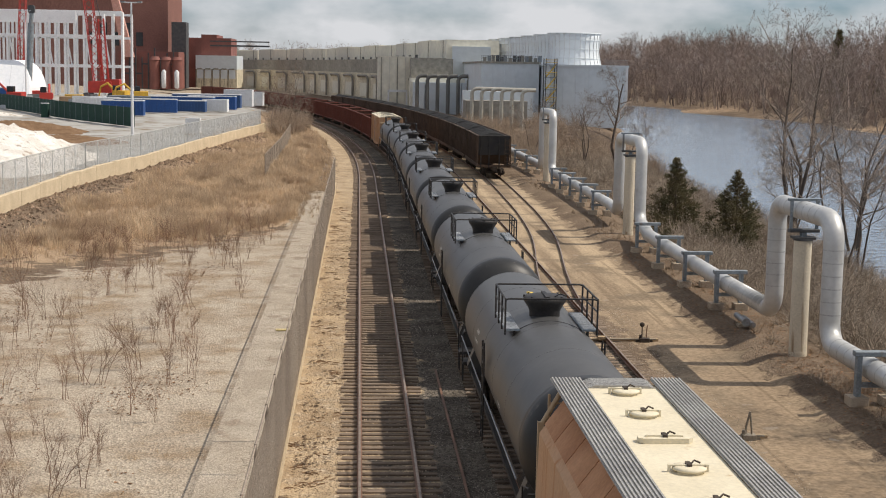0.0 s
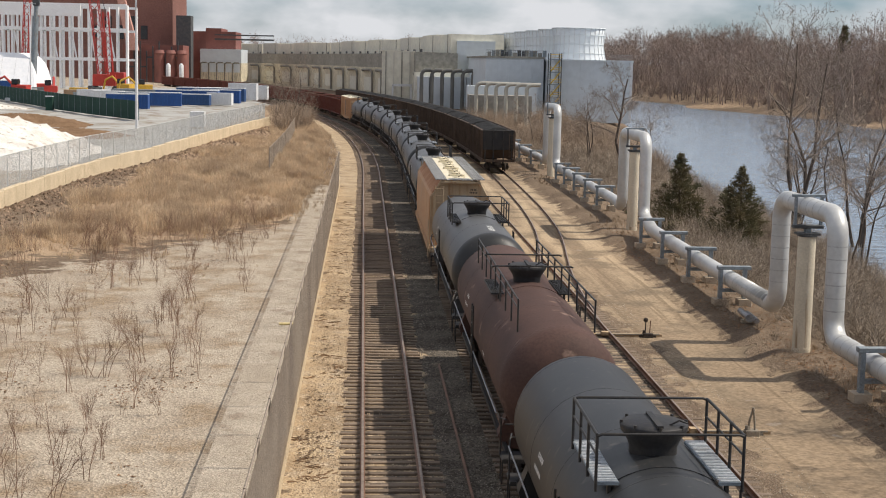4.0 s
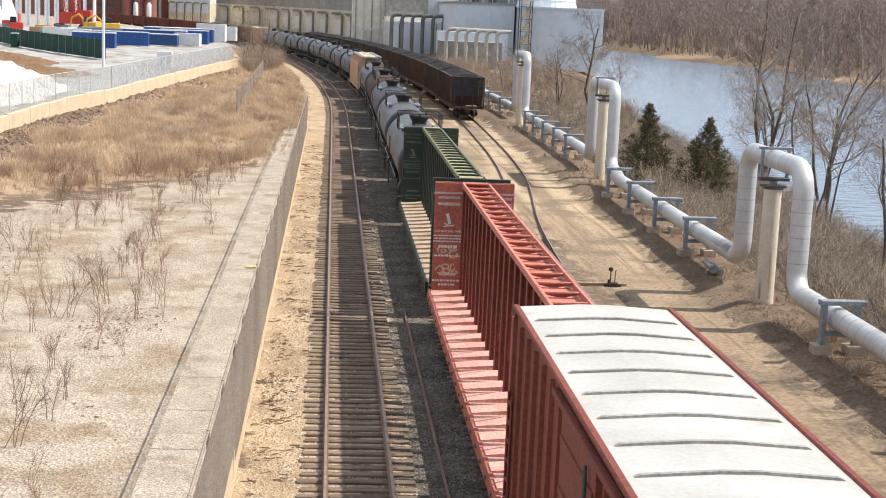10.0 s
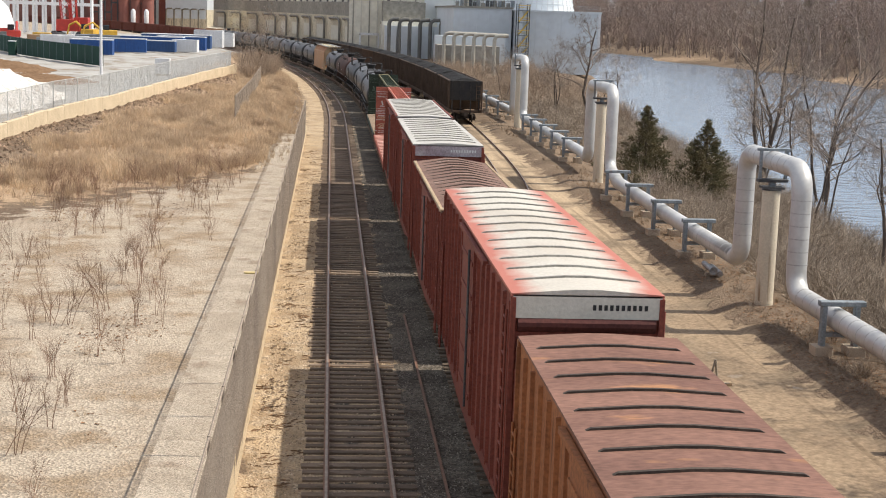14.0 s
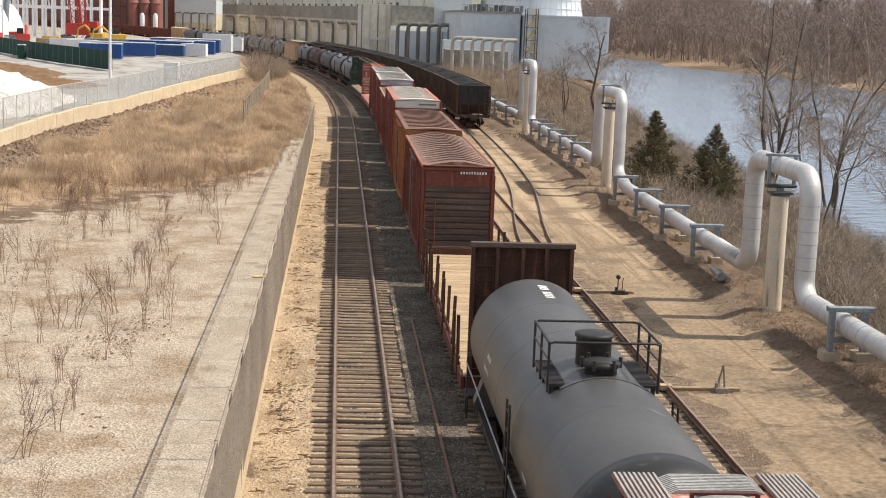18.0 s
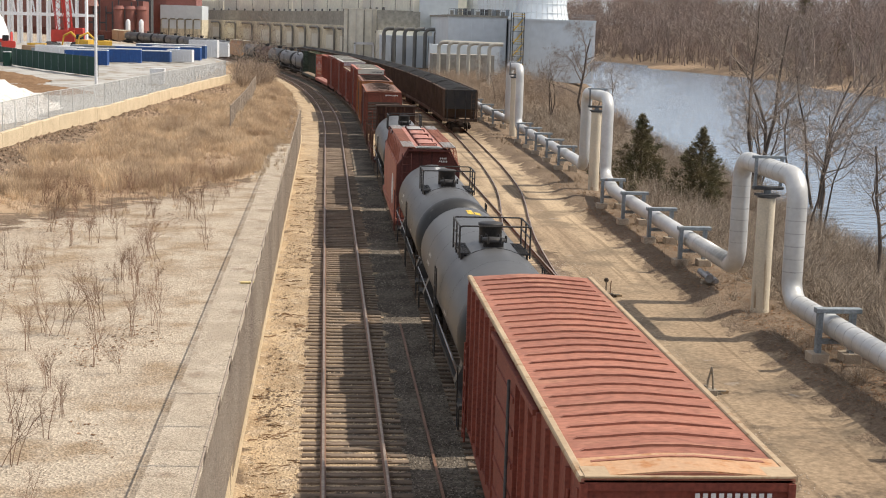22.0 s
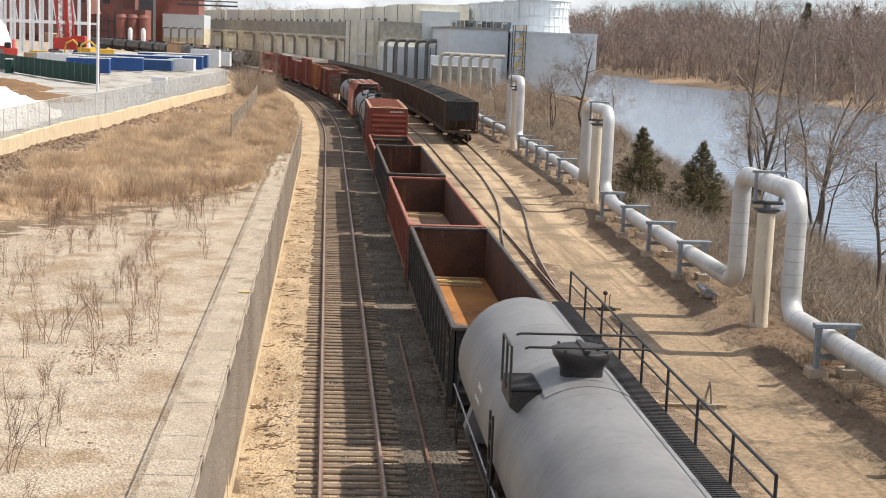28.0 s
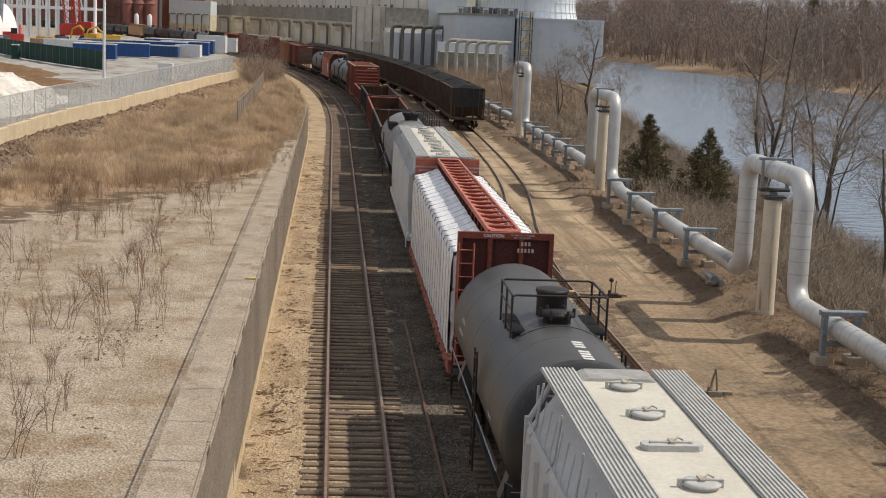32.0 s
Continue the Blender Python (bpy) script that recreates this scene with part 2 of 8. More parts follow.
    "grey_rim": surface("scuffed_black_rim", (0.085, 0.07, 0.06), (0.045, 0.038, 0.033), rough=0.6, scale=2),
    "white_car": surface("white_hopper_paint", (0.53, 0.54, 0.545), (0.46, 0.47, 0.475), rough=0.55, scale=0.5, streak=(0.42, 0.42, 0.40), streak_at=0.62, fine_amp=0.06),
    "white_roofwalk": surface("pale_grey_roof_walk", (0.50, 0.50, 0.48), (0.42, 0.42, 0.405), rough=0.6, scale=2, fine_amp=0.1),
    "wrap": surface("white_plastic_wrap", (0.84, 0.84, 0.85), (0.74, 0.75, 0.78), rough=0.32, scale=1.2, fine=3.0, bump=0.9, fine_amp=0.12, spec=0.5),
    "strap": surface("black_strap", (0.03, 0.03, 0.03), rough=0.7),
    "coal": surface("coal_load", (0.016, 0.016, 0.017), (0.03, 0.03, 0.03), rough=0.9, fine=25, bump=0.8, spec=0.15),
    "coal_car": surface("dirty_coal_hopper_paint", (0.115, 0.078, 0.055), (0.08, 0.054, 0.039), rough=0.85, scale=0.7, streak=(0.09, 0.062, 0.036)),
    "white_mark": surface("white_lettering", (0.72, 0.72, 0.70), rough=0.7, bump=0, fine_amp=0.1),
    "pale_mark": surface("faded_white_lettering", (0.55, 0.44, 0.40), (0.46, 0.34, 0.30), rough=0.7, bump=0, scale=4),
    "green_mark": surface("faded_green_lettering", (0.13, 0.17, 0.13), rough=0.7, bump=0),
    "black_mark": surface("black_lettering", (0.03, 0.03, 0.03), rough=0.7, bump=0),
    "yellow": surface("yellow_decal", (0.72, 0.50, 0.06), (0.62, 0.42, 0.05), rough=0.6, bump=0, scale=3),
    "paint_tag": surface("chalky_tan_spray_paint", (0.52, 0.40, 0.27), (0.44, 0.33, 0.22), rough=0.8, bump=0, scale=3),
    "hatch_grey": surface("dull_hatch_metal", (0.47, 0.43, 0.34), (0.36, 0.32, 0.25), rough=0.6, scale=2),
    "pale_cream": surface("pale_cream_roof_paint", (0.60, 0.575, 0.50), (0.53, 0.505, 0.435), rough=0.6, scale=0.9, fine_amp=0.08),
    "lot_gravel": surface("mixed_pale_gravel", (0.50, 0.435, 0.345), (0.35, 0.285, 0.217), rough=1.0, scale=0.6, island=0.28, spec=0.05, bump=0),
    "grating": surface("walkway_grating", (0.50, 0.51, 0.52), (0.34, 0.35, 0.36), rough=0.6, metal=0.3),
    "yellow_steel": surface("yellow_painted_steel", (0.60, 0.42, 0.08), (0.5, 0.35, 0.08), rough=0.6),
    "bark": surface("grey_brown_bark", (0.13, 0.105, 0.085), (0.075, 0.06, 0.05), rough=0.95, scale=2, island=0.2, spec=0.1),
    # lighter than the bark, to hold the sun on the crown's twigs
    "twig_grey": surface("grey_brown_twigs", (0.31, 0.255, 0.21), (0.20, 0.16, 0.13), rough=0.95, scale=2, island=0.25, spec=0.1, bump=0),
    # woods across the water carry haze in a lightened wood colour
    "bark_far": surface("far_bare_wood", (0.315, 0.247, 0.21), (0.20, 0.157, 0.136), rough=1.0, scale=0.1, fine=2, island=0.3, spec=0.05, bump=0),
    "bank_twig": surface("grey_brown_tangled_twigs", (0.40, 0.335, 0.265), (0.19, 0.152, 0.116), rough=1.0, island=0.4, spec=0.05, bump=0),
    "twig": surface("brown_twigs", (0.40, 0.315, 0.235), (0.25, 0.19, 0.14), rough=1.0, island=0.3, spec=0.05, bump=0),
    "sapling_bark": surface("reddish_sapling_bark", (0.27, 0.17, 0.12), (0.17, 0.105, 0.075), rough=1.0, island=0.3, spec=0.05, bump=0),
    "dry_grass": surface("dry_tan_grass", (0.67, 0.52, 0.355), (0.37, 0.272, 0.185), rough=1.0, scale=0.3, island=0.2, spec=0.05, bump=0),
    "bank_grass": surface("brown_bank_grass", (0.33, 0.245, 0.165), (0.22, 0.16, 0.107), rough=1.0, scale=0.3, island=0.25, spec=0.05, bump=0),
    "dead_leaf": surface("dead_leaves", (0.26, 0.15, 0.085), (0.17, 0.095, 0.055), rough=1.0, island=0.4, spec=0.05, bump=0),
    "needles": surface("cedar_needles", (0.098, 0.096, 0.053), (0.15, 0.12, 0.07), rough=0.95, scale=0.8, island=0.4, spec=0.1, bump=0),
    "snow": surface("dirty_snow", (0.72, 0.69, 0.64), (0.58, 0.54, 0.48), rough=0.8, scale=0.5, spot=(0.34, 0.28, 0.22), spot_at=0.62, bump=0.4),
    "soil": surface("bare_brown_soil", (0.22, 0.14, 0.085), (0.16, 0.1, 0.06), rough=1.0, bump=0.5, spec=0.05),
    "dark_soil": surface("dark_damp_soil", (0.12, 0.085, 0.06), (0.19, 0.14, 0.1), rough=1.0, scale=3, spec=0.05),
    "rubble": surface("brown_clods_and_rubble", (0.27, 0.195, 0.138), (0.17, 0.12, 0.085), rough=1.0, island=0.5, spec=0.05),
    "tarp_white": surface("white_tent_fabric", (0.88, 0.88, 0.88), (0.82, 0.83, 0.84), rough=0.6, fine=2, fine_amp=0.05),
    "blue_box": surface("blue_container_paint", (0.022, 0.085, 0.27), (0.02, 0.065, 0.21), rough=0.5, scale=0.4, streak=(0.06, 0.09, 0.18)),
    "navy_box": surface("faded_navy_container_paint", (0.035, 0.09, 0.23), (0.03, 0.07, 0.17), rough=0.6, scale=0.4),
    "white_box": surface("white_trailer_paint", (0.68, 0.69, 0.70), (0.6, 0.6, 0.6), rough=0.55, scale=0.4),
    "green_screen": surface("dark_green_fence_screen", (0.022, 0.06, 0.045), (0.016, 0.045, 0.034), rough=0.9, scale=0.3),
    "crane_red": surface("red_crane_paint", (0.50, 0.055, 0.04), (0.4, 0.05, 0.04), rough=0.5),
    "frame_white": surface("white_steel_frame", (0.86, 0.86, 0.85), (0.80, 0.79, 0.78), rough=0.6, scale=0.3),
    "dark_metal": surface("dark_machine_metal", (0.06, 0.065, 0.07), (0.09, 0.09, 0.09), rough=0.7),
    "digger": surface("yellow_machine_paint", (0.62, 0.38, 0.05), (0.5, 0.3, 0.05), rough=0.5),
    # brick to louvre tones lifted to stand in for haze over the distant plant
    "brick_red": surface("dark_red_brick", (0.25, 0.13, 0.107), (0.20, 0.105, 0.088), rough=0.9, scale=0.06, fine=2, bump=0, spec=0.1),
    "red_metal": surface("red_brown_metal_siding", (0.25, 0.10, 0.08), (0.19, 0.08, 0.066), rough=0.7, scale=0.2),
    "grey_clad": surface("pale_grey_cladding", (0.60, 0.65, 0.67), (0.53, 0.57, 0.60), rough=0.6, scale=0.05, fine=0.8, bump=0, fine_amp=0.06),
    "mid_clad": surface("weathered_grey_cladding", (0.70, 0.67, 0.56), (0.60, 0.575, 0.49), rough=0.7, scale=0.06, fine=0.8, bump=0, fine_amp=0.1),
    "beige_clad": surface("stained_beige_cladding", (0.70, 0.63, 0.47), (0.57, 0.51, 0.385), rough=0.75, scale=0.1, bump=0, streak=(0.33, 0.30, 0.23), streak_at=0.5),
    "dark_clad": surface("dark_grey_louvre", (0.23, 0.22, 0.19), (0.30, 0.285, 0.245), rough=0.8, scale=0.08, fine=1.0, bump=0),
    "tower_skin": surface("white_cooling_tower_shell", (0.72, 0.76, 0.78), (0.64, 0.68, 0.70), rough=0.6, scale=0.1, fine=0.8, bump=0, fine_amp=0.05),
    "duct": surface("grey_steel_duct", (0.48, 0.46, 0.39), (0.38, 0.36, 0.31), rough=0.5, metal=0.2, scale=0.4),
    "old_duct": surface("weathered_grey_brown_duct", (0.22, 0.20, 0.165), (0.15, 0.14, 0.115), rough=0.6, scale=0.4),
    "dark_duct": surface("sooty_steel_duct", (0.13, 0.13, 0.12), (0.18, 0.175, 0.16), rough=0.6, metal=0.2, scale=0.4),
    "glass": surface("dark_window_glass", (0.03, 0.035, 0.04), rough=0.15, spec=0.5, bump=0),
    "old_board": surface("grey_brown_old_board", (0.115, 0.085, 0.07), (0.07, 0.052, 0.043), rough=0.9, scale=1.5, flat=(0.4, 3, 3)),
    "shed": surface("weathered_timber", (0.30, 0.26, 0.2), (0.22, 0.19, 0.15), rough=0.9),
}


def let_light_through(m, share):
    """Thin blades pass part of the light that falls on them."""
    n, l = m.node_tree.nodes, m.node_tree.links
    bsdf, out = n["Principled BSDF"], n["Material Output"]
    tr, mx = n.new("ShaderNodeBsdfTranslucent"), n.new("ShaderNodeMixShader")
    l.new(bsdf.inputs["Base Color"].links[0].from_socket, tr.inputs["Color"])
    mx.inputs[0].default_value = share
    l.new(bsdf.outputs[0], mx.inputs[1])
    l.new(tr.outputs[0], mx.inputs[2])
    l.new(mx.outputs[0], out.inputs["Surface"])


let_light_through(M["dry_grass"], 0.45)
let_light_through(M["needles"], 0.3)


def edge_stains(m, col, lo, hi):
    """Old red paint shows through along both long edges of a roof."""
    n, l = m.node_tree.nodes, m.node_tree.links
    bsdf = n["Principled BSDF"]
    was = bsdf.inputs["Base Color"].links[0].from_socket
    co, sep, ab, no, add, rg, mx = (n.new("ShaderNode" + k) for k in ("TexCoord", "SeparateXYZ", "Math", "TexNoise", "Math", "MapRange", "Mix"))
    ab.operation, add.operation, mx.data_type = "ABSOLUTE", "MULTIPLY_ADD", "RGBA"
    l.new(co.outputs["Object"], sep.inputs[0])
    l.new(sep.outputs["X"], ab.inputs[0])
    no.inputs["Scale"].default_value, no.inputs["Detail"].default_value = 1.3, 6.0
    l.new(co.outputs["Object"], no.inputs["Vector"])
    l.new(no.outputs["Fac"], add.inputs[0])
    add.inputs[1].default_value = 0.9
    l.new(ab.outputs[0], add.inputs[2])
    rg.inputs["From Min"].default_value, rg.inputs["From Max"].default_value = lo, hi
    l.new(add.outputs[0], rg.inputs["Value"])
    l.new(rg.outputs[0], mx.inputs["Factor"])
    l.new(was, mx.inputs["A"])
    mx.inputs["B"].default_value = (*col, 1)
    l.new(mx.outputs["Result"], bsdf.inputs["Base Color"])


edge_stains(M["pink_roof"], (0.42, 0.15, 0.11), 1.25, 1.75)


# ---- mesh building ----
class Shape:
    """Collects faces; every call adds a solid."""

    def __init__(self):
        self.v, self.f, self.s = [], [], []

    def add(self, verts, faces, smooth=False):
        o = len(self.v)
        self.v += [tuple(p) for p in verts]
        self.f += [tuple(i + o for i in fa) for fa in faces]
        self.s += [smooth] * len(faces)
        return self

    def box(self, x0, x1, y0, y1, z0, z1):
        return self.add([(x, y, z) for z in (z0, z1) for y in (y0, y1) for x in (x0, x1)],
                        [(0, 2, 3, 1), (4, 5, 7, 6), (0, 1, 5, 4), (2, 6, 7, 3), (0, 4, 6, 2), (1, 3, 7, 5)])

    def prism(self, prof, a, b, axis="y", smooth=False):
        """A closed outline, extruded from a to b. Outline points are (x, z) for axis y, (y, z) for x, (x, y) for z."""
        put = {"y": lambda p, t: (p[0], t, p[1]), "x": lambda p, t: (t, p[0], p[1]), "z": lambda p, t: (p[0], p[1], t)}[axis]
        n = len(prof)
        self.add([put(p, a) for p in prof] + [put(p, b) for p in prof],
                 [(i, (i + 1) % n, n + (i + 1) % n, n + i) for i in range(n)], smooth)
        return self.add([put(p, a) for p in prof] + [put(p, b) for p in prof], [tuple(range(n)), tuple(range(2 * n - 1, n - 1, -1))])

    def cbox(self, x0, x1, y0, y1, z0, z1, c=0.02, axis="y"):
        if axis == "y":
            p = [(x0 + c, z0), (x1 - c, z0), (x1, z0 + c), (x1, z1 - c), (x1 - c, z1), (x0 + c, z1), (x0, z1 - c), (x0, z0 + c)]
            return self.prism(p, y0, y1, "y")
        if axis == "x":
            p = [(y0 + c, z0), (y1 - c, z0), (y1, z0 + c), (y1, z1 - c), (y1 - c, z1), (y0 + c, z1), (y0, z1 - c), (y0, z0 + c)]
            return self.prism(p, x0, x1, "x")
        p = [(x0 + c, y0), (x1 - c, y0), (x1, y0 + c), (x1, y1 - c), (x1 - c, y1), (x0 + c, y1), (x0, y1 - c), (x0, y0 + c)]
        return self.prism(p, z0, z1, "z")

    def cyl(self, p0, p1, r, n=10, r2=None, caps=True):
        a, b = Vector(p0), Vector(p1)
        r2 = r if r2 is None else r2
        d = (b - a).normalized()
        u = d.orthogonal().normalized()
        w = d.cross(u)
        ring = [u * math.cos(2 * math.pi * i / n) + w * math.sin(2 * math.pi * i / n) for i in range(n)]
        va = [a + q * r for q in ring] + [b + q * r2 for q in ring]
        self.add(va, [(i, (i + 1) % n, n + (i + 1) % n, n + i) for i in range(n)], n > 5)
        if caps:
            self.add(va, [tuple(range(n - 1, -1, -1)), tuple(range(n, 2 * n))])
        return self

    def tube(self, pts, r, n=8):
        """A bent tube through the points."""
        pts = [Vector(p) for p in pts]
        rings, u = [], None
        for i, p in enumerate(pts):
            d = (pts[min(i + 1, len(pts) - 1)] - pts[max(i - 1, 0)]).normalized()
            u = d.orthogonal().normalized() if u is None else (u - d * u.dot(d)).normalized()
            w = d.cross(u)
            rings.append([p + (u * math.cos(2 * math.pi * k / n) + w * math.sin(2 * math.pi * k / n)) * r for k in range(n)])
        m = len(rings)
        self.add([q for g in rings for q in g], [(j * n + i, j * n + (i + 1) % n, (j + 1) * n + (i + 1) % n, (j + 1) * n + i)
                                                 for j in range(m - 1) for i in range(n)], n > 4)
        return self.add(rings[0] + rings[-1], [tuple(range(n - 1, -1, -1)), tuple(range(n, 2 * n))])

    def lathe(self, prof, x=0.0, z=0.0, n=32, axis="y", y=0.0):
        """A turned solid about the axis: prof is (place along the axis, radius)."""
        put = (lambda t, c, s: (x + c, t, z + s)) if axis == "y" else (lambda t, c, s: (x + c, y + s, t))
        va = [put(t, r * math.cos(2 * math.pi * i / n), r * math.sin(2 * math.pi * i / n)) for t, r in prof for i in range(n)]
        m = len(prof)
        fa = [(j * n + i, j * n + (i + 1) % n, (j + 1) * n + (i + 1) % n, (j + 1) * n + i) for j in range(m - 1) for i in range(n)]
        self.add(va, fa, True)
        return self.add(va[:n] + va[-n:], [tuple(range(n - 1, -1, -1)), tuple(range(n, 2 * n))])

    def mesh(self, name, mat):
        me = bpy.data.meshes.new(name)
        me.from_pydata(self.v, [], self.f)
        me.polygons.foreach_set("use_smooth", self.s)
        me.materials.append(mat)
        me.update()
        return me


made_meshes = {}


def part(name, shape, material, parent, label="", at=None, key=None):
    """Links a shape as one mesh under a thing or a part. key: a mesh that alike pieces share."""
    if key is not None and key in made_meshes:
        me = made_meshes[key]
    else:
        me = (shape() if callable(shape) else shape).mesh(name, M[material] if isinstance(material, str) else material)
        if key is not None:
            made_meshes[key] = me
    ob = new(name, me)
    ob.parent = parent
    if at is not None:
        ob.matrix_basis = at if isinstance(at, Matrix) else Matrix.Translation(at)
    return tagged(ob, label=label) if label else ob


def thing(name, label, category, at=None, group="", kind=""):
    ob = new(name)
    if at is not None:
        ob.matrix_basis = at
    return tagged(ob, label, category, group, kind)


def single(name, shape, material, label, category, at=None, group="", kind=""):
    ob = new(name, shape.mesh(name, M[material] if isinstance(material, str) else material))
    if at is not None:
        ob.matrix_basis = at
    return tagged(ob, label, category, group, kind)


def mass(name, verts, tris, material, smooth=False):
    """A large mesh from arrays."""
    me = bpy.data.meshes.new(name)
    verts, tris = np.asarray(verts, np.float32), np.asarray(tris, np.int32)
    k = tris.shape[1]
    me.vertices.add(len(verts))
    me.vertices.foreach_set("co", verts.ravel())
    me.loops.add(tris.size)
    me.loops.foreach_set("vertex_index", tris.ravel())
    me.polygons.add(len(tris))
    me.polygons.foreach_set("loop_start", np.arange(0, tris.size, k, dtype=np.int32))
    me.polygons.foreach_set("use_smooth", np.full(len(tris), smooth))
    me.materials.append(M[material] if isinstance(material, str) else material)
    me.update(calc_edges=True)
    me.validate()
    return me


def strewn(base_v, base_f, places, turns, sizes, flat=None):
    """Copies of one small mesh, joined: places (n,3), turns (n) about z, sizes (n) or (n,3)."""
    n = len(places)
    sizes = np.asarray(sizes, float)
    sizes = np.repeat(sizes[:, None], 3, 1) if sizes.ndim == 1 else sizes
    c, s = np.cos(turns), np.sin(turns)
    v = base_v[None] * sizes[:, None]
    x = v[..., 0] * c[:, None] - v[..., 1] * s[:, None]
    y = v[..., 0] * s[:, None] + v[..., 1] * c[:, None]
    v = np.stack([x, y, v[..., 2]], -1) + np.asarray(places)[:, None]
    f = base_f[None] + (np.arange(n) * len(base_v))[:, None, None]
    return v.reshape(-1, 3), f.reshape(-1, base_f.shape[1])


def words(name, text, size, material, parent, at, label=""):
    """Lettering, as a mesh, centred, reading along its own x, upright along its own y."""
    cu = bpy.data.curves.new(name, "FONT")
    cu.body, cu.size, cu.align_x, cu.align_y, cu.extrude = text, size, "CENTER", "CENTER", 0.002
    cu.offset = size * 0.02
    tmp = bpy.data.objects.new(name, cu)
    scene.collection.objects.link(tmp)
    me = bpy.data.meshes.new_from_object(tmp.evaluated_get(bpy.context.evaluated_depsgraph_get()))
    bpy.data.objects.remove(tmp)
    me.materials.clear()
    me.materials.append(M[material])
    ob = new(name, me)
    ob.parent, ob.matrix_basis = parent, at
    return tagged(ob, label=label) if label else ob


# ---- the plan: four tracks, straight at first, then bending to the left ----
BEND, RADIUS = 134.0, 1000.0
TRACK_A, TRACK_B, TRACK_C = 0.86, 4.94, 9.2


def on_track(x0, s):
    """Place and heading (degrees) at s metres along a line that starts at x0 and bends with the others."""
    if s <= BEND:
        return x0, s, 0.0
    r = RADIUS + x0 - TRACK_A
    a = (s - BEND) / r
    return x0 - r * (1 - math.cos(a)), BEND + r * math.sin(a), math.degrees(a)


SIDING = [(40, 9.2), (58, 9.22), (64, 9.5), (70, 9.9), (75, 10.35), (80, 10.9), (85, 11.45), (91, 11.95), (97, 12.3), (106, 12.65),
          (115, 12.85), (126, 13.05), (139, 13.2)]


def siding_x(y):
    for (y0, x0), (y1, x1) in zip(SIDING, SIDING[1:]):
        if y <= y1:
            return x0 + (x1 - x0) * (y - y0) / (y1 - y0)
    return None


def on_siding(s):
    if s >= 139:
        return on_track(13.2, s)
    d = (siding_x(s + 1) if s < 138 else 13.21) - siding_x(s - 1)
    return siding_x(s), s, -math.degrees(math.atan(d / 2))


def bend_shift(y):
    """How far the lines have moved to the left at y."""
    y = np.asarray(y, float)
    return np.where(y > BEND, -(np.clip(y - BEND, 0, 900) ** 2) / (2 * RADIUS), 0.0)


# ---- ground ----
def smooth_step(a, b, x):
    t = np.clip((x - a) / (b - a), 0, 1)
    return t * t * (3 - 2 * t)


def near_shore(y):
    return np.interp(y, [-700, 40, 70, 90, 150, 175, 346, 600, 900], [30, 32, 36, 38.5, 42, 43, 68, 78, 80])


def far_shore(y):
    return np.interp(y, [-700, 0, 336, 430, 500, 586, 640, 700, 900], [150, 140, 124, 124, 118, 110, 100, 82, 60])


def height(x, y):
    x, y = np.asarray(x, float), np.asarray(y, float)
    q = x - bend_shift(y)
    wave = 0.10 * np.sin(x * 0.9 + 1.3 * np.sin(y * 0.31)) * np.sin(y * 0.23 + 0.7 * np.sin(x * 0.5)) + 0.05 * np.sin(x * 2.1 + y * 1.3)
    bed = -0.23 + 0.085 * smooth_step(7.3, 8.2, q) * smooth_step(62, 72, y)
    left_near = 0.68 + 0.5 * wave * smooth_step(-5, -12, q) + 0.35 * smooth_step(-12, -22, q)
    rise = smooth_step(-1.3, -6.5, q)
    left_far = -0.23 + rise * (1.15 + 0.8 * wave)
    far = smooth_step(112, 122, y)
    left = np.where(q < -2.1, left_near, -0.23) * (1 - far) + left_far * far
    xs, xf = near_shore(y), far_shore(y)
    drop = smooth_step(16.5, 24, q)
    right = -0.23 + (0.36 + 0.12 * wave) * smooth_step(14.7, 15.3, q) - drop * 1.2 + 0.3 * wave * drop
    bank = smooth_step(xs - 13, xs + 3, x)
    right = right * (1 - bank) + bank * -5.2
    shore = smooth_step(xf - 5, xf + 8, x)
    right = right * (1 - shore) + shore * (-2.6 + 0.4 * wave)
    right = right + smooth_step(xf + 8, xf + 190, x) * 14 + smooth_step(xf + 5, xf + 50, x) * 2
    z = np.where(q < 0.8, left, right)
    return np.where((q > -1.3) & (q < 14.8), bed, z)


def ground_material():
    m = bpy.data.materials.new("ground_cover")
    m.use_nodes = True
    n, l = m.node_tree.nodes, m.node_tree.links
    bsdf = n["Principled BSDF"]
    bsdf.inputs["Roughness"].default_value, bsdf.inputs["Specular IOR Level"].default_value = 1.0, 0.05
    co = n.new("ShaderNodeTexCoord")

    def grain(sc, detail=5.0, scale=None):
        t = n.new("ShaderNodeTexNoise")
        t.inputs["Scale"].default_value, t.inputs["Detail"].default_value = sc, detail
        if scale:
            mp = n.new("ShaderNodeMapping")
            mp.inputs["Scale"].default_value = scale
            l.new(co.outputs["Object"], mp.inputs["Vector"])
            l.new(mp.outputs["Vector"], t.inputs["Vector"])
        else:
            l.new(co.outputs["Object"], t.inputs["Vector"])
        return t.outputs["Fac"]

    def ramp(fac, lo, hi, a=0.0, b=1.0):
        r = n.new("ShaderNodeMapRange")
        for key, val in (("From Min", lo), ("From Max", hi), ("To Min", a), ("To Max", b)):
            r.inputs[key].default_value = val
        l.new(fac, r.inputs["Value"])
        return r.outputs["Result"]

    def mix(fac, a, b, kind="MIX"):
        x = n.new("ShaderNodeMix")
        x.data_type, x.blend_type = "RGBA", kind
        for sock, val in (("Factor", fac), ("A", a), ("B", b)):
            if isinstance(val, (tuple, float, int)):
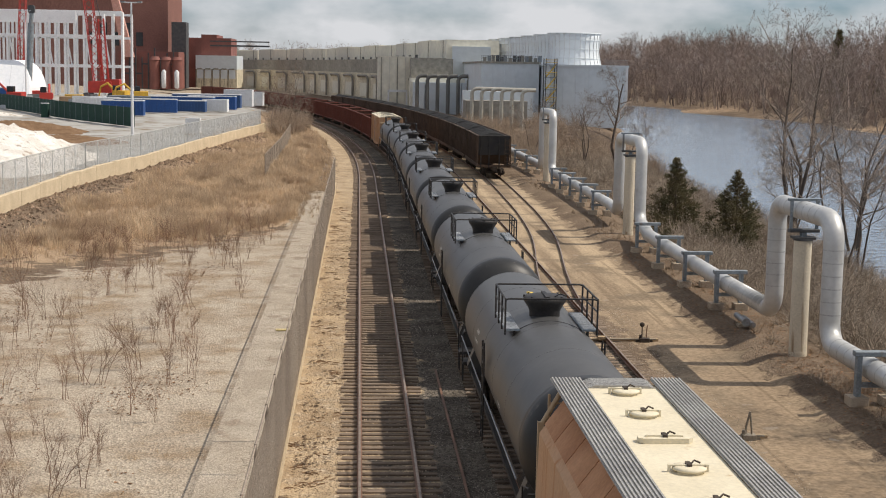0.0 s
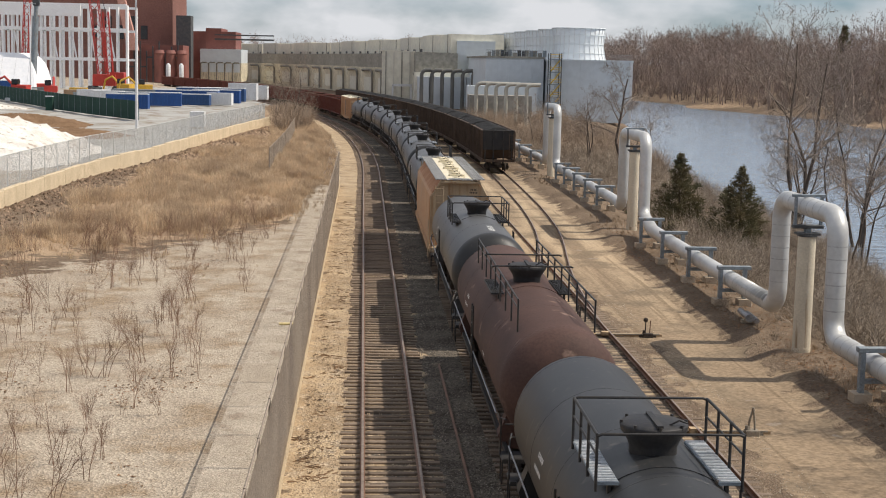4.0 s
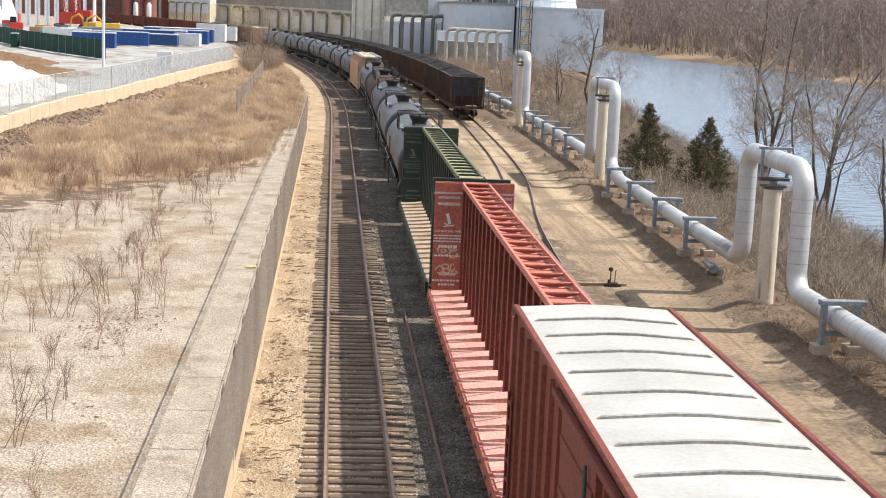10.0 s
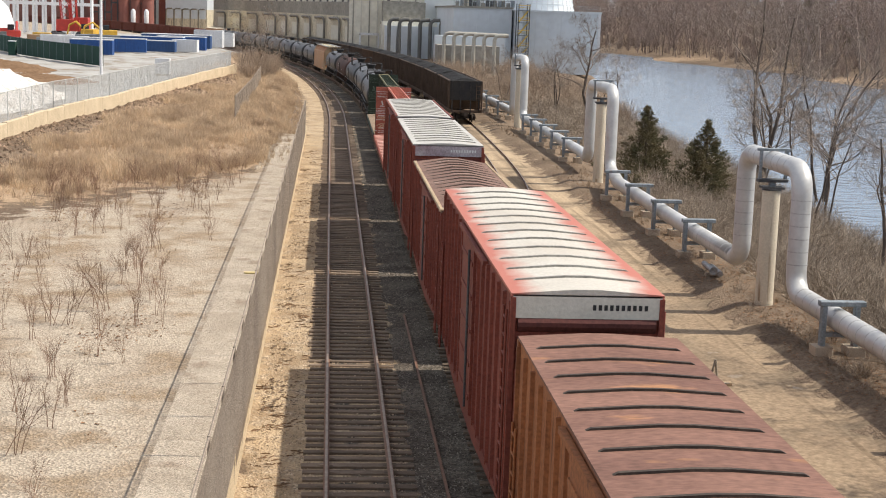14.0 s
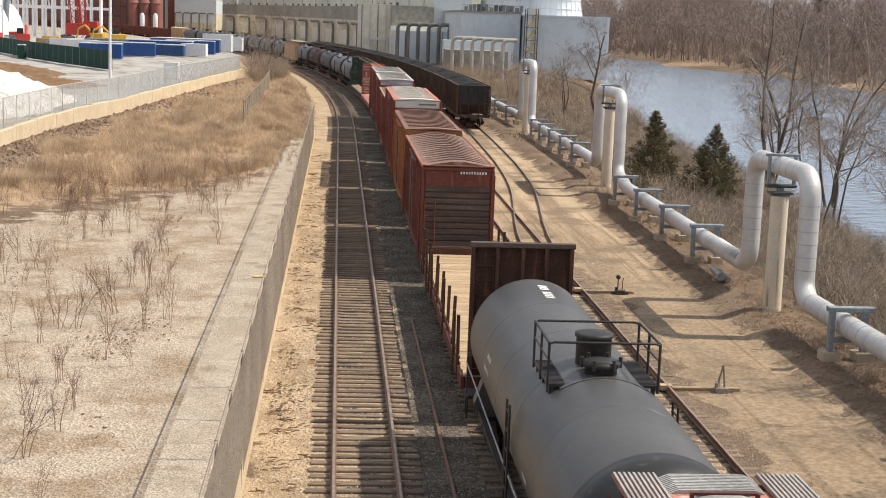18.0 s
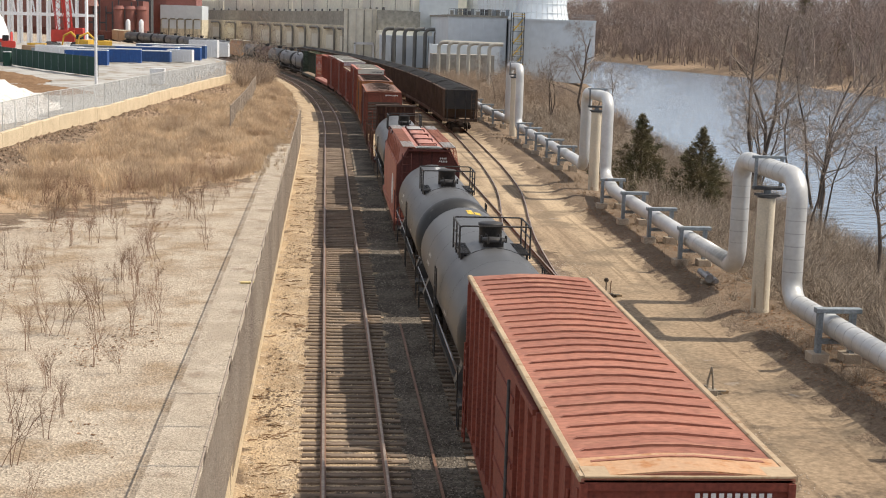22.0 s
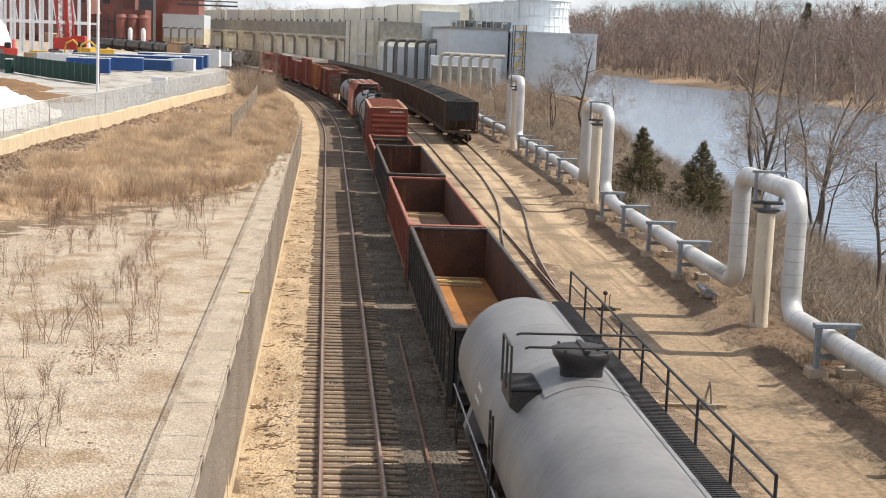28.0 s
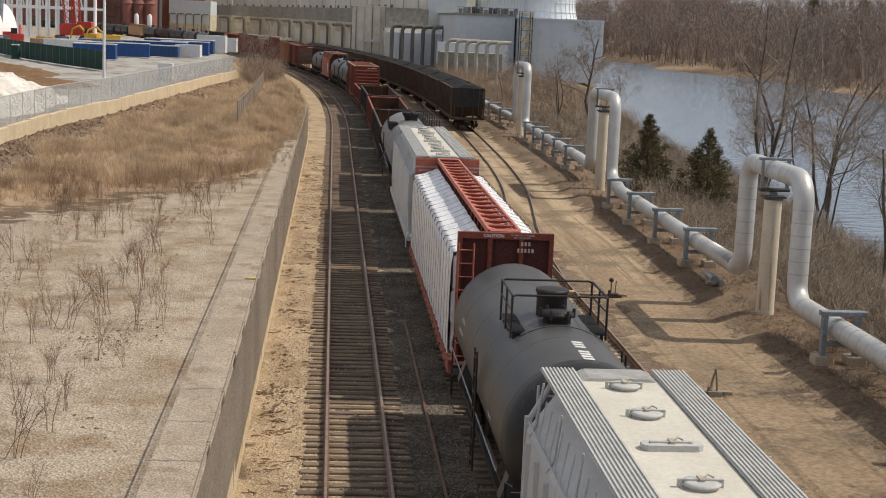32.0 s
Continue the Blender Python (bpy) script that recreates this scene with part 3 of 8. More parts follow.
                x.inputs[sock].default_value = val if not isinstance(val, tuple) else (*val, 1)[:4]
            else:
                l.new(val, x.inputs[sock])
        return x.outputs["Result"]

    def math_node(op, a, b):
        x = n.new("ShaderNodeMath")
        x.operation = op
        for i, val in enumerate((a, b)):
            if isinstance(val, (float, int)):
                x.inputs[i].default_value = val
            else:
                l.new(val, x.inputs[i])
        return x.outputs[0]

    at = n.new("ShaderNodeAttribute")
    at.attribute_name = "cover"
    at2 = n.new("ShaderNodeAttribute")
    at2.attribute_name = "cover_b"
    sep, sep2 = n.new("ShaderNodeSeparateColor"), n.new("ShaderNodeSeparateColor")
    l.new(at.outputs["Color"], sep.inputs[0])
    l.new(at2.outputs["Color"], sep2.inputs[0])
    rough_edge = ramp(grain(0.9, 6.0), 0.3, 0.7, -0.45, 0.45)

    def cover(sock):
        return ramp(math_node("ADD", sock, rough_edge), 0.42, 0.58)

    stone_v = n.new("ShaderNodeTexVoronoi")
    stone_v.inputs["Scale"].default_value = 15.0
    l.new(co.outputs["Object"], stone_v.inputs["Vector"])
    stone_c = n.new("ShaderNodeSeparateColor")
    l.new(stone_v.outputs["Color"], stone_c.inputs[0])
    pebble = ramp(stone_c.outputs[0], 0.0, 1.0, 0.55, 1.45)
    fine = ramp(grain(7.0), 0.3, 0.7, 0.75, 1.25)
    # brown soil with litter
    soil = mix(ramp(grain(0.25), 0.4, 0.62), (0.155, 0.114, 0.081), (0.22, 0.164, 0.116))
    soil = mix(1.0, soil, fine, "MULTIPLY")
    # ballast and sand beside the rails
    sand = mix(ramp(grain(0.5), 0.38, 0.64), (0.49, 0.375, 0.245), (0.32, 0.235, 0.15))
    sand = mix(ramp(grain(2.2), 0.50, 0.66), sand, mix(1.0, (0.40, 0.32, 0.23), pebble, "MULTIPLY"))
    sand = mix(1.0, sand, ramp(grain(14.0), 0.3, 0.7, 0.75, 1.2), "MULTIPLY")
    # cinder ballast, its tone also deepened for the train's shadow
    cinder = mix(1.0, mix(ramp(grain(0.6), 0.4, 0.6), (0.092, 0.078, 0.064), (0.155, 0.133, 0.108)), pebble, "MULTIPLY")
    # dirt road, with ruts along the line
    road = mix(ramp(grain(1.0, 5.0, (0.9, 0.05, 1)), 0.40, 0.62), (0.42, 0.322, 0.215), (0.26, 0.195, 0.132))
    road = mix(math_node("MULTIPLY", at.outputs["Alpha"], ramp(grain(0.3, 4.0), 0.3, 0.6, 0.55, 1.0)), road, (0.255, 0.19, 0.128))
    road = mix(ramp(grain(1.6, 3.0, (1.6, 0.03, 1)), 0.58, 0.66, 0.0, 0.55), road, (0.15, 0.108, 0.072))
    road = mix(ramp(grain(0.35, 6.0), 0.5, 0.64, 0.0, 0.85), road, (0.19, 0.148, 0.104))
    road = mix(1.0, road, ramp(grain(7.0, 7.0), 0.3, 0.7, 0.72, 1.26), "MULTIPLY")
    # gravelly lot
    lot = mix(ramp(grain(0.35), 0.42, 0.62), (0.415, 0.352, 0.275), (0.35, 0.288, 0.22))
    lot = mix(ramp(grain(0.7, 7.0), 0.49, 0.66), lot, (0.29, 0.22, 0.15))
    lot = mix(1.0, lot, ramp(stone_c.outputs[0], 0.0, 1.0, 0.76, 1.24), "MULTIPLY")
    lot = mix(1.0, lot, ramp(grain(26.0), 0.3, 0.7, 0.84, 1.16), "MULTIPLY")
    # straw-coloured grass mat
    straw = mix(ramp(grain(0.22), 0.38, 0.62), (0.41, 0.30, 0.20), (0.31, 0.22, 0.145))
    straw = mix(1.0, straw, fine, "MULTIPLY")
    out = mix(cover(sep.outputs[0]), soil, sand)
    out = mix(cover(sep.outputs[1]), out, road)
    out = mix(cover(sep.outputs[2]), out, lot)
    out = mix(cover(sep2.outputs[0]), out, straw)
    yard = mix(ramp(grain(0.12), 0.4, 0.6), (0.42, 0.41, 0.385), (0.33, 0.315, 0.285))
    yard = mix(ramp(grain(0.3, 6.0), 0.55, 0.68), yard, (0.25, 0.20, 0.15))
    out = mix(cover(sep2.outputs[2]), out, yard)
    out = mix(cover(sep2.outputs[1]), out, cinder)
    l.new(out, bsdf.inputs["Base Color"])
    b = n.new("ShaderNodeBump")
    b.inputs["Strength"].default_value, b.inputs["Distance"].default_value = 0.7, 0.06
    smooth = math_node("SUBTRACT", 1.0, cover(sep.outputs[1]))
    l.new(math_node("MULTIPLY", math_node("ADD", stone_v.outputs["Distance"], grain(3.0)), smooth), b.inputs["Height"])
    l.new(b.outputs["Normal"], bsdf.inputs["Normal"])
    return m


def build_ground():
    xs = np.unique(np.concatenate([np.arange(-30, 30, 0.5), np.arange(30, 60, 2.0), np.arange(60, 150, 6.0), np.arange(-120, -30, 5.0),
                                   [-2.1, -2.09], np.arange(150, 420, 30.0), np.arange(-500, -120, 40.0),
                                   [-3000, -2000, -1200, -700, 500, 700, 1200, 2000, 3000]]))
    ys = np.unique(np.concatenate([np.arange(14, 260, 1.2), np.arange(260, 460, 5.0), np.arange(460, 900, 20.0), np.arange(-540, 14, 20.0),
                                   [-3000, -1500, -800, 1000, 1300, 1800, 2500, 4000]]))
    X, Y = np.meshgrid(xs, ys)
    # beyond the bend the columns follow the lines
    Xs = X + bend_shift(Y) * np.clip(1 - np.maximum(X - 30, 0) / 800, 0, 1)
    Z = height(Xs, Y)
    nx, ny = len(xs), len(ys)
    idx = np.arange(nx * ny).reshape(ny, nx)
    quads = np.stack([idx[:-1, :-1], idx[:-1, 1:], idx[1:, 1:], idx[1:, :-1]], -1).reshape(-1, 4)
    me = mass("ground", np.stack([Xs, Y, Z], -1).reshape(-1, 3), quads, ground_material(), True)
    q = (Xs - bend_shift(Y)).ravel()
    yy, xx = Y.ravel(), Xs.ravel()
    cov, cov_b = np.zeros((len(q), 4), np.float32), np.zeros((len(q), 4), np.float32)
    cov[:, 3] = cov_b[:, 3] = 1
    band = lambda a, b, c, d, v: np.clip(np.minimum((v - a) / (b - a), (d - v) / (d - c)), 0, 1)
    cov[:, 0] = band(-3.0, -1.6, 9.6, 10.6, q)
    cov[:, 1] = np.maximum(band(10.2, 11.7, 14.0, 15.6, q), band(7.6, 8.6, 14.0, 15.6, q) * smooth_step(62, 74, yy)) * (yy < 260)
    cov[:, 3] = smooth_step(70, 50, yy)
    lot_in = band(-19, -15.5, -2.2, -2.0, xx) * np.clip((92 + 2.1 * xx - yy) / 10 + 0.8, 0, 1)
    apron = band(-4.9, -4.0, -2.2, -2.0, xx) * np.clip((122 - yy) / 6, 0, 1)
    site = np.clip((-21.5 - xx) / 2, 0, 1) * (yy > 60)
    cov[:, 2] = np.maximum(np.maximum(lot_in, apron), site * 0.9)
    cov_b[:, 0] = band(-20, -16.5, -4.5, -3.2, q) * np.clip((yy - 89 - 1.55 * xx) / 9, 0, 1) * (yy < 330) * (1 - apron)
    far_bank = np.clip((xx - far_shore(yy)) / 4, 0, 1) * np.clip((far_shore(yy) + 14 - xx) / 8, 0, 1)
    cov_b[:, 0] = np.maximum(cov_b[:, 0], far_bank * 0.85)
    cov_b[:, 2] = np.clip((-20.5 - xx + 0.02 * (yy - 150)) / 2, 0, 1) * (yy > 130) * (yy < 460)
    cov_b[:, 1] = np.maximum(band(-0.15, 0.2, 1.4, 1.8, q) * 0.42, np.maximum(band(1.75, 2.3, 7.2, 8.6, q) * 0.95, band(7.8, 8.4, 9.9, 10.6, q) * 0.52 * smooth_step(76, 62, yy)))
    for name, data in (("cover", cov), ("cover_b", cov_b)):
        at = me.color_attributes.new(name, "FLOAT_COLOR", "POINT")
        at.data.foreach_set("color", data.ravel())
    tagged(new("ground", me), "brown soil, gravel and dirt track ground with dry grass", "ground", kind="structure")


build_ground()


def water_material():
    m = bpy.data.materials.new("lake_water")
    m.use_nodes = True
    n, l = m.node_tree.nodes, m.node_tree.links
    bsdf = n["Principled BSDF"]
    bsdf.inputs["Base Color"].default_value = (0.19, 0.25, 0.32, 1)
    bsdf.inputs["Roughness"].default_value, bsdf.inputs["IOR"].default_value = 0.14, 1.33
    co, mp, no, b = (n.new("ShaderNode" + k) for k in ("TexCoord", "Mapping", "TexNoise", "Bump"))
    mp.inputs["Scale"].default_value = (0.55, 1.0, 1)
    no.inputs["Scale"].default_value, no.inputs["Detail"].default_value = 0.9, 7.0
    b.inputs["Strength"].default_value, b.inputs["Distance"].default_value = 0.42, 0.35
    l.new(co.outputs["Object"], mp.inputs["Vector"])
    l.new(mp.outputs["Vector"], no.inputs["Vector"])
    l.new(no.outputs["Fac"], b.inputs["Height"])
    l.new(b.outputs["Normal"], bsdf.inputs["Normal"])
    return m


lake = Shape().add([(20, -300, -3.5), (155, -300, -3.5), (155, 720, -3.5), (20, 720, -3.5)], [(0, 1, 2, 3)])
tagged(new("water", lake.mesh("water", water_material())), "blue-grey lake with small ripples", "lake", kind="structure")

# ---- rails and ties ----
rng = np.random.default_rng(7)


def rail_shape(curve, s0, s1, side, step=4.0):
    prof = [(-0.07, -0.17), (0.07, -0.17), (0.07, -0.155), (0.012, -0.13), (0.012, -0.045), (0.036, -0.035), (0.036, -0.006),
            (-0.036, -0.006), (-0.036, -0.035), (-0.012, -0.045), (-0.012, -0.13), (-0.07, -0.155)]
    sh, n = Shape(), len(prof)
    va, ns = [], max(2, int((s1 - s0) / step) + 1)
    for s in np.linspace(s0, s1, ns):
        x, y, a = curve(s)
        c, d = math.cos(radians(a)), math.sin(radians(a))
        va += [(x + (side + px) * c, y + (side + px) * d, pz) for px, pz in prof]
    sh.add(va, [(j * n + i, j * n + (i + 1) % n, (j + 1) * n + (i + 1) % n, (j + 1) * n + i) for j in range(ns - 1) for i in range(n)])
    head = Shape()
    hp = [(-0.034, -0.0055), (0.034, -0.0055), (0.028, 0.0), (-0.028, 0.0)]
    va = []
    for s in np.linspace(s0, s1, ns):
        x, y, a = curve(s)
        c, d = math.cos(radians(a)), math.sin(radians(a))
        va += [(x + (side + px) * c, y + (side + px) * d, pz) for px, pz in hp]
    head.add(va, [(j * 4 + i, j * 4 + (i + 1) % 4, (j + 1) * 4 + (i + 1) % 4, (j + 1) * 4 + i) for j in range(ns - 1) for i in range(4)])
    return sh, head


def tie_mesh(k):
    r = random.Random(k)
    w, h = 0.115 + r.uniform(-0.012, 0.012), 0.09
    sh = Shape()
    p = [(-w, -0.3), (w, -0.3), (w, -0.185), (w - 0.018, -0.17), (-w + 0.018, -0.17), (-w, -0.185)]
    L = 1.29 + r.uniform(-0.06, 0.06)
    sh.prism(p, -L, L, "x")
    for sx in (-0.75, 0.75):
        sh.box(sx - 0.16, sx + 0.16, -0.09, 0.09, -0.171, -0.158)
    return sh.mesh("tie", M["tie"])


def lay_track(name, label, curve, s0, s1, near0, near1, pitch=0.512, rails=(-0.753, 0.753), sunk=0.0, bare_to=1e9):
    """Past bare_to the ties lie buried in dirt."""
    tr = thing(name, label, "railway track", kind="structure")
    for side in rails:
        r, h = rail_shape(curve, s0, s1, side)
        rail = part("rail", r, "rail", tr)
        part("rail_head", h, "rail_top", rail, "polished rail head")
    kinds = [tie_mesh(k) for k in range(5)]
    far_v, far_f, o = [], [], 0
    box_f = np.array([(0, 2, 3, 1), (4, 5, 7, 6), (0, 1, 5, 4), (2, 6, 7, 3), (0, 4, 6, 2), (1, 3, 7, 5)])
    k = 0
    for s in np.arange(s0, s1, pitch):
        if s > bare_to:
            break
        jig, turn = rng.uniform(-0.04, 0.04), rng.uniform(-1.2, 1.2)
        x, y, a = curve(s + jig)
        if near0 <= s <= near1:
            ob = new("tie", kinds[int(rng.integers(5))])
            ob.parent, ob.matrix_basis = tr, pose(x + rng.uniform(-0.05, 0.05), y, rng.uniform(-0.012, 0.006) - sunk, 0, 0, a + turn)
            k += 1
        elif s > -30 and s < 330:
            m = np.array(pose(x, y, -sunk, 0, 0, a + turn))
            b = np.array([(px, py, pz, 1) for pz in (-0.3, -0.172) for py in (-0.11, 0.11) for px in (-1.29, 1.29)]) @ m.T
            far_v.append(b[:, :3])
            far_f.append(box_f + o)
            o += 8
    if far_v:
        ob = new("ties", mass("ties", np.concatenate(far_v), np.concatenate(far_f), "tie"))
        ob.parent = tr
        tagged(ob, "weathered timber ties", kind="stuff")
    return tr


# ---- railway wagons; each stands on z = 0 with its middle at the origin and points along +y ----
def wheel_shape():
    return Shape().lathe([(-0.06, 0.10), (-0.06, 0.43), (-0.03, 0.46), (-0.02, 0.42), (0.065, 0.415), (0.065, 0.36), (0.03, 0.33), (0.03, 0.16), (0.09, 0.12), (0.09, 0.05)], axis="z", n=20)


def side_frame_shape():
    sh = Shape()
    sh.prism([(-1.25, 0.36), (-1.05, 0.36), (-0.75, 0.20), (0.75, 0.20), (1.05, 0.36), (1.25, 0.36), (1.25, 0.62), (1.0, 0.66), (0.5, 0.82),
              (-0.5, 0.82), (-1.0, 0.66), (-1.25, 0.62)], -0.07, 0.07, "x")
    for y in (-0.88, 0.88):
        sh.cyl((-0.14, y, 0.46), (0.14, y, 0.46), 0.15, 10)
    for y in (-0.16, 0, 0.16):
        sh.cyl((0.09, y, 0.28), (0.09, y, 0.62), 0.06, 8)
    return sh


def bogie(parent, y):
    def bolster():
        s = Shape().cbox(-1.15, 1.15, -0.22, 0.22, 0.48, 0.78, 0.04, "x")
        for yy in (-0.88, 0.88):
            s.cyl((-0.9, yy, 0.46), (0.9, yy, 0.46), 0.085, 8)
        return s
    b = part("bogie", bolster, "undercar", parent, at=(0, y, 0), key="bolster")
    for sx in (-1, 1):
        part("side_frame", side_frame_shape, "undercar", b, at=pose(sx * 1.0, 0, 0, 0, 0, 0 if sx > 0 else 180), key="side_frame")
        for yy in (-0.88, 0.88):
            part("wheel", wheel_shape, "undercar", b, at=pose(sx * 0.753, yy, 0.455, 0, 90 if sx > 0 else -90, 0), key="wheel")


def underframe(car, half, z=0.95, width=0.32):
    part("centre_sill", Shape().cbox(-width, width, -half + 0.05, half - 0.05, z - 0.22, z + 0.06, 0.03), "undercar", car)
    for s in (-1, 1):
        part("coupler", lambda: Shape().box(-0.09, 0.09, -0.1, 0.55, 0.76, 0.98).box(-0.17, 0.17, 0.5, 0.78, 0.70, 1.04).cyl((-0.3, 0.02, 0.7), (-0.25, 0.55, 0.42), 0.035, 6),
             "undercar", car, at=pose(0, s * (half - 0.1), 0, 0, 0, 0 if s > 0 else 180), key="coupler")


def ladder(car, x, y, z0, z1, material, across="y", w=0.42, step=0.36, name="ladder"):
    sh = Shape()
    n = max(2, int((z1 - z0) / step))
    for k in range(n):
        z = z0 + (z1 - z0) * (k + 0.5) / n
        a, b = ((x, y - w / 2, z), (x, y + w / 2, z)) if across == "y" else ((x - w / 2, y, z), (x + w / 2, y, z))
        sh.cyl(a, b, 0.022, 6)
    for e in (-1, 1):
        p = (x, y + e * w / 2) if across == "y" else (x + e * w / 2, y)
        sh.cyl((*p, z0), (*p, z1), 0.026, 6)
    return part(name, sh, material, car)


def bars(car, x, y, z, rows, h, w, material, facing="end", sign=-1, name="stencil"):
    """Rows of short bars in place of lettering: on an end face (facing 'end') or flat on a top (facing 'top')."""
    r = random.Random(len(rows) * 7 + int(abs(z) * 10))
    sh = Shape()
    for k, n in enumerate(rows):
        cw = w / max(rows)
        for i in range(n):
            cx = x + (i - n / 2 + 0.5) * cw
            cz = z - k * h * 1.7
            if facing == "end":
                sh.box(cx - cw * 0.3, cx + cw * 0.3, y - 0.003 if sign < 0 else y, y if sign < 0 else y + 0.003, cz - h / 2, cz + h / 2)
            elif facing == "side":
                sh.box(x - 0.003, x, y + (i - n / 2 + 0.5) * cw - cw * 0.36, y + (i - n / 2 + 0.5) * cw + cw * 0.36, cz - h / 2, cz + h / 2)
    return tagged(part(name, sh, material, car), kind="stuff")


def tank_car(pitch, paint, r=1.5, zc=2.62, label="", dome_y=0.0, band=False, plate=None, style=0, walkway=False, marks=None, marks_at=2.5, reach=(-1.35, 1.15), inset=0.35, rails=None):
    half = pitch / 2 - 0.55
    car = thing("tank_car", label, "tank car", group="freight train")
    hl = 0.85
    y0 = half - inset
    prof = [(-y0 + hl - hl * math.cos(math.pi / 2 * k / 7), max(0.03, r * math.sin(math.pi / 2 * k / 7))) for k in range(8)]
    tank = part("tank", Shape().lathe(prof + [(-p[0], p[1]) for p in prof[::-1]], 0, zc, 40), paint, car)
    # weld seams round the shell
    sh = Shape()
    for yy in np.linspace(-y0 + hl + 0.1, y0 - hl - 0.1, 6):
        sh.lathe([(yy - 0.02, r - 0.02), (yy - 0.015, r + 0.002), (yy + 0.015, r + 0.002), (yy + 0.02, r - 0.02)], 0, zc, 40)
    tagged(part("weld_seam", sh, paint, tank), kind="stuff")
    if band or paint == "tank_grey":
        part("head_band", Shape().lathe([(p[0] - 0.006, p[1] + 0.004) for p in prof] + [(-y0 + hl + 0.28, r + 0.006), (-y0 + hl + 0.30, r - 0.02)], 0, zc, 40), "tank_black", tank, "black end of the tank")
    underframe(car, half, 0.98, 0.3)
    for s in (-1, 1):
        bogie(car, s * (half - 1.85))
        part("bolster_cradle", Shape().prism([(-1.35, 0.92), (1.35, 0.92), (1.45, 1.25), (1.2, zc - 0.7), (-1.2, zc - 0.7), (-1.45, 1.25)], s * (half - 1.85) - 0.22, s * (half - 1.85) + 0.22), paint, car)
        part("end_platform", Shape().cbox(-1.5, 1.5, min(s * (half - 0.75), s * half), max(s * (half - 0.75), s * half), 1.0, 1.10, 0.02), "black", car)
        sh = Shape()
        for sx in (-1, 1):
            sh.tube([(sx * 1.5, s * (half - 0.5), 1.05), (sx * 1.5, s * (half - 0.5), 2.0), (sx * 1.42, s * (half - 0.1), 2.05)], 0.022, 6)
        sh.cyl((-1.45, s * (half - 0.05), 1.95), (1.45, s * (half - 0.05), 1.95), 0.022, 6)
        part("end_handrail", sh, "black", car)
        for sx in (-1, 1):
            part("stirrup", Shape().tube([(sx * 1.48, s * (half - 0.15), 1.0), (sx * 1.48, s * (half - 0.15), 0.45), (sx * 1.48, s * (half - 0.55), 0.45), (sx * 1.48, s * (half - 0.55), 1.0)], 0.02, 5), "black", car)
    for sx in (-1, 1):
        part("side_handrail", Shape().cyl((sx * (r + 0.08), -half + 1.0, zc - 0.62), (sx * (r + 0.08), half - 1.0, zc - 0.62), 0.02, 6), "galv" if sx < 0 else "black", car)
        part("side_sill", Shape().box(sx * 1.3 - 0.05, sx * 1.3 + 0.05, -half + 0.6, half - 0.6, 0.98, 1.1), "black", car)
        ladder(car, sx * (r + 0.1), dome_y, 0.75, zc + 0.75, "black", name="ladder")
    top = zc + r
    # manway and fittings on top
    if style == 0:
        dome = part("manway", Shape().lathe([(top - 0.15, 0.40), (top + 0.10, 0.41), (top + 0.20, 0.45), (top + 0.36, 0.56), (top + 0.46, 0.58), (top + 0.475, 0.56), (top + 0.50, 0.50), (top + 0.52, 0.1)], axis="z", n=22, y=dome_y), "black", car)
        sh = Shape()
        for k in range(8):
            a = k * math.pi / 4
            sh.cyl((0.55 * math.cos(a), dome_y + 0.55 * math.sin(a), top + 0.44), (0.55 * math.cos(a), dome_y + 0.55 * math.sin(a), top + 0.52), 0.03, 6)
        sh.box(-0.05, 0.05, dome_y - 0.55, dome_y + 0.45, top + 0.51, top + 0.55).tube([(0.2, dome_y - 0.3, top + 0.5), (0.35, dome_y - 0.35, top + 0.6), (0.5, dome_y - 0.3, top + 0.54)], 0.018, 5)
        part("hatch_bolt", sh, "black", dome)
    else:
        dome = part("valve_housing", Shape().lathe([(top - 0.15, 0.34), (top + 0.48, 0.34), (top + 0.5, 0.37), (top + 0.56, 0.37), (top + 0.58, 0.3), (top + 0.60, 0.05)], axis="z", n=18, y=dome_y + 0.2), "black", car)
        sh = Shape().lathe([(top - 0.1, 0.3), (top + 0.12, 0.3), (top + 0.14, 0.36), (top + 0.22, 0.36), (top + 0.26, 0.1)], axis="z", n=16, y=dome_y - 0.62)
        for k in range(6):
            a = k * math.pi / 3
            sh.cyl((0.36 * math.cos(a), dome_y - 0.62 + 0.36 * math.sin(a), top + 0.1), (0.36 * math.cos(a), dome_y - 0.62 + 0.36 * math.sin(a), top + 0.3), 0.035, 6)
        part("manway", sh, "black", car)
    part("saddle_pad", Shape().prism([(1.02 * r * math.sin(a), zc + (r + 0.012) * math.cos(a)) for a in np.linspace(-0.55, 0.55, 9)]
                                     + [(0.98 * r * math.sin(a), zc + (r - 0.05) * math.cos(a)) for a in np.linspace(0.55, -0.55, 9)], dome_y - 1.05, dome_y + 1.05), paint, car)
    pz = zc + r * 0.86
    for sx in (-1, 1):
        py0, py1 = dome_y + reach[0], dome_y + reach[1]
        if walkway and sx < 0:
            py0, py1 = dome_y - 0.6, dome_y + 0.6
        a, b = sorted((sx * 0.80, sx * 1.18)) if style == 0 else sorted((sx * 0.62, sx * 1.02))
        if walkway and sx < 0:
            a, b = -1.42, -0.82
            part("platform_box", Shape().prism([(a, pz - 0.02), (b, pz - 0.02), (b, pz - 0.3), (a + 0.15, pz - 0.42), (a, pz - 0.3)], py0, py1), "black", car)
        if walkway and sx > 0:
            py0, py1 = -half + 0.6, half - 0.6
            a, b = 0.72, 1.16
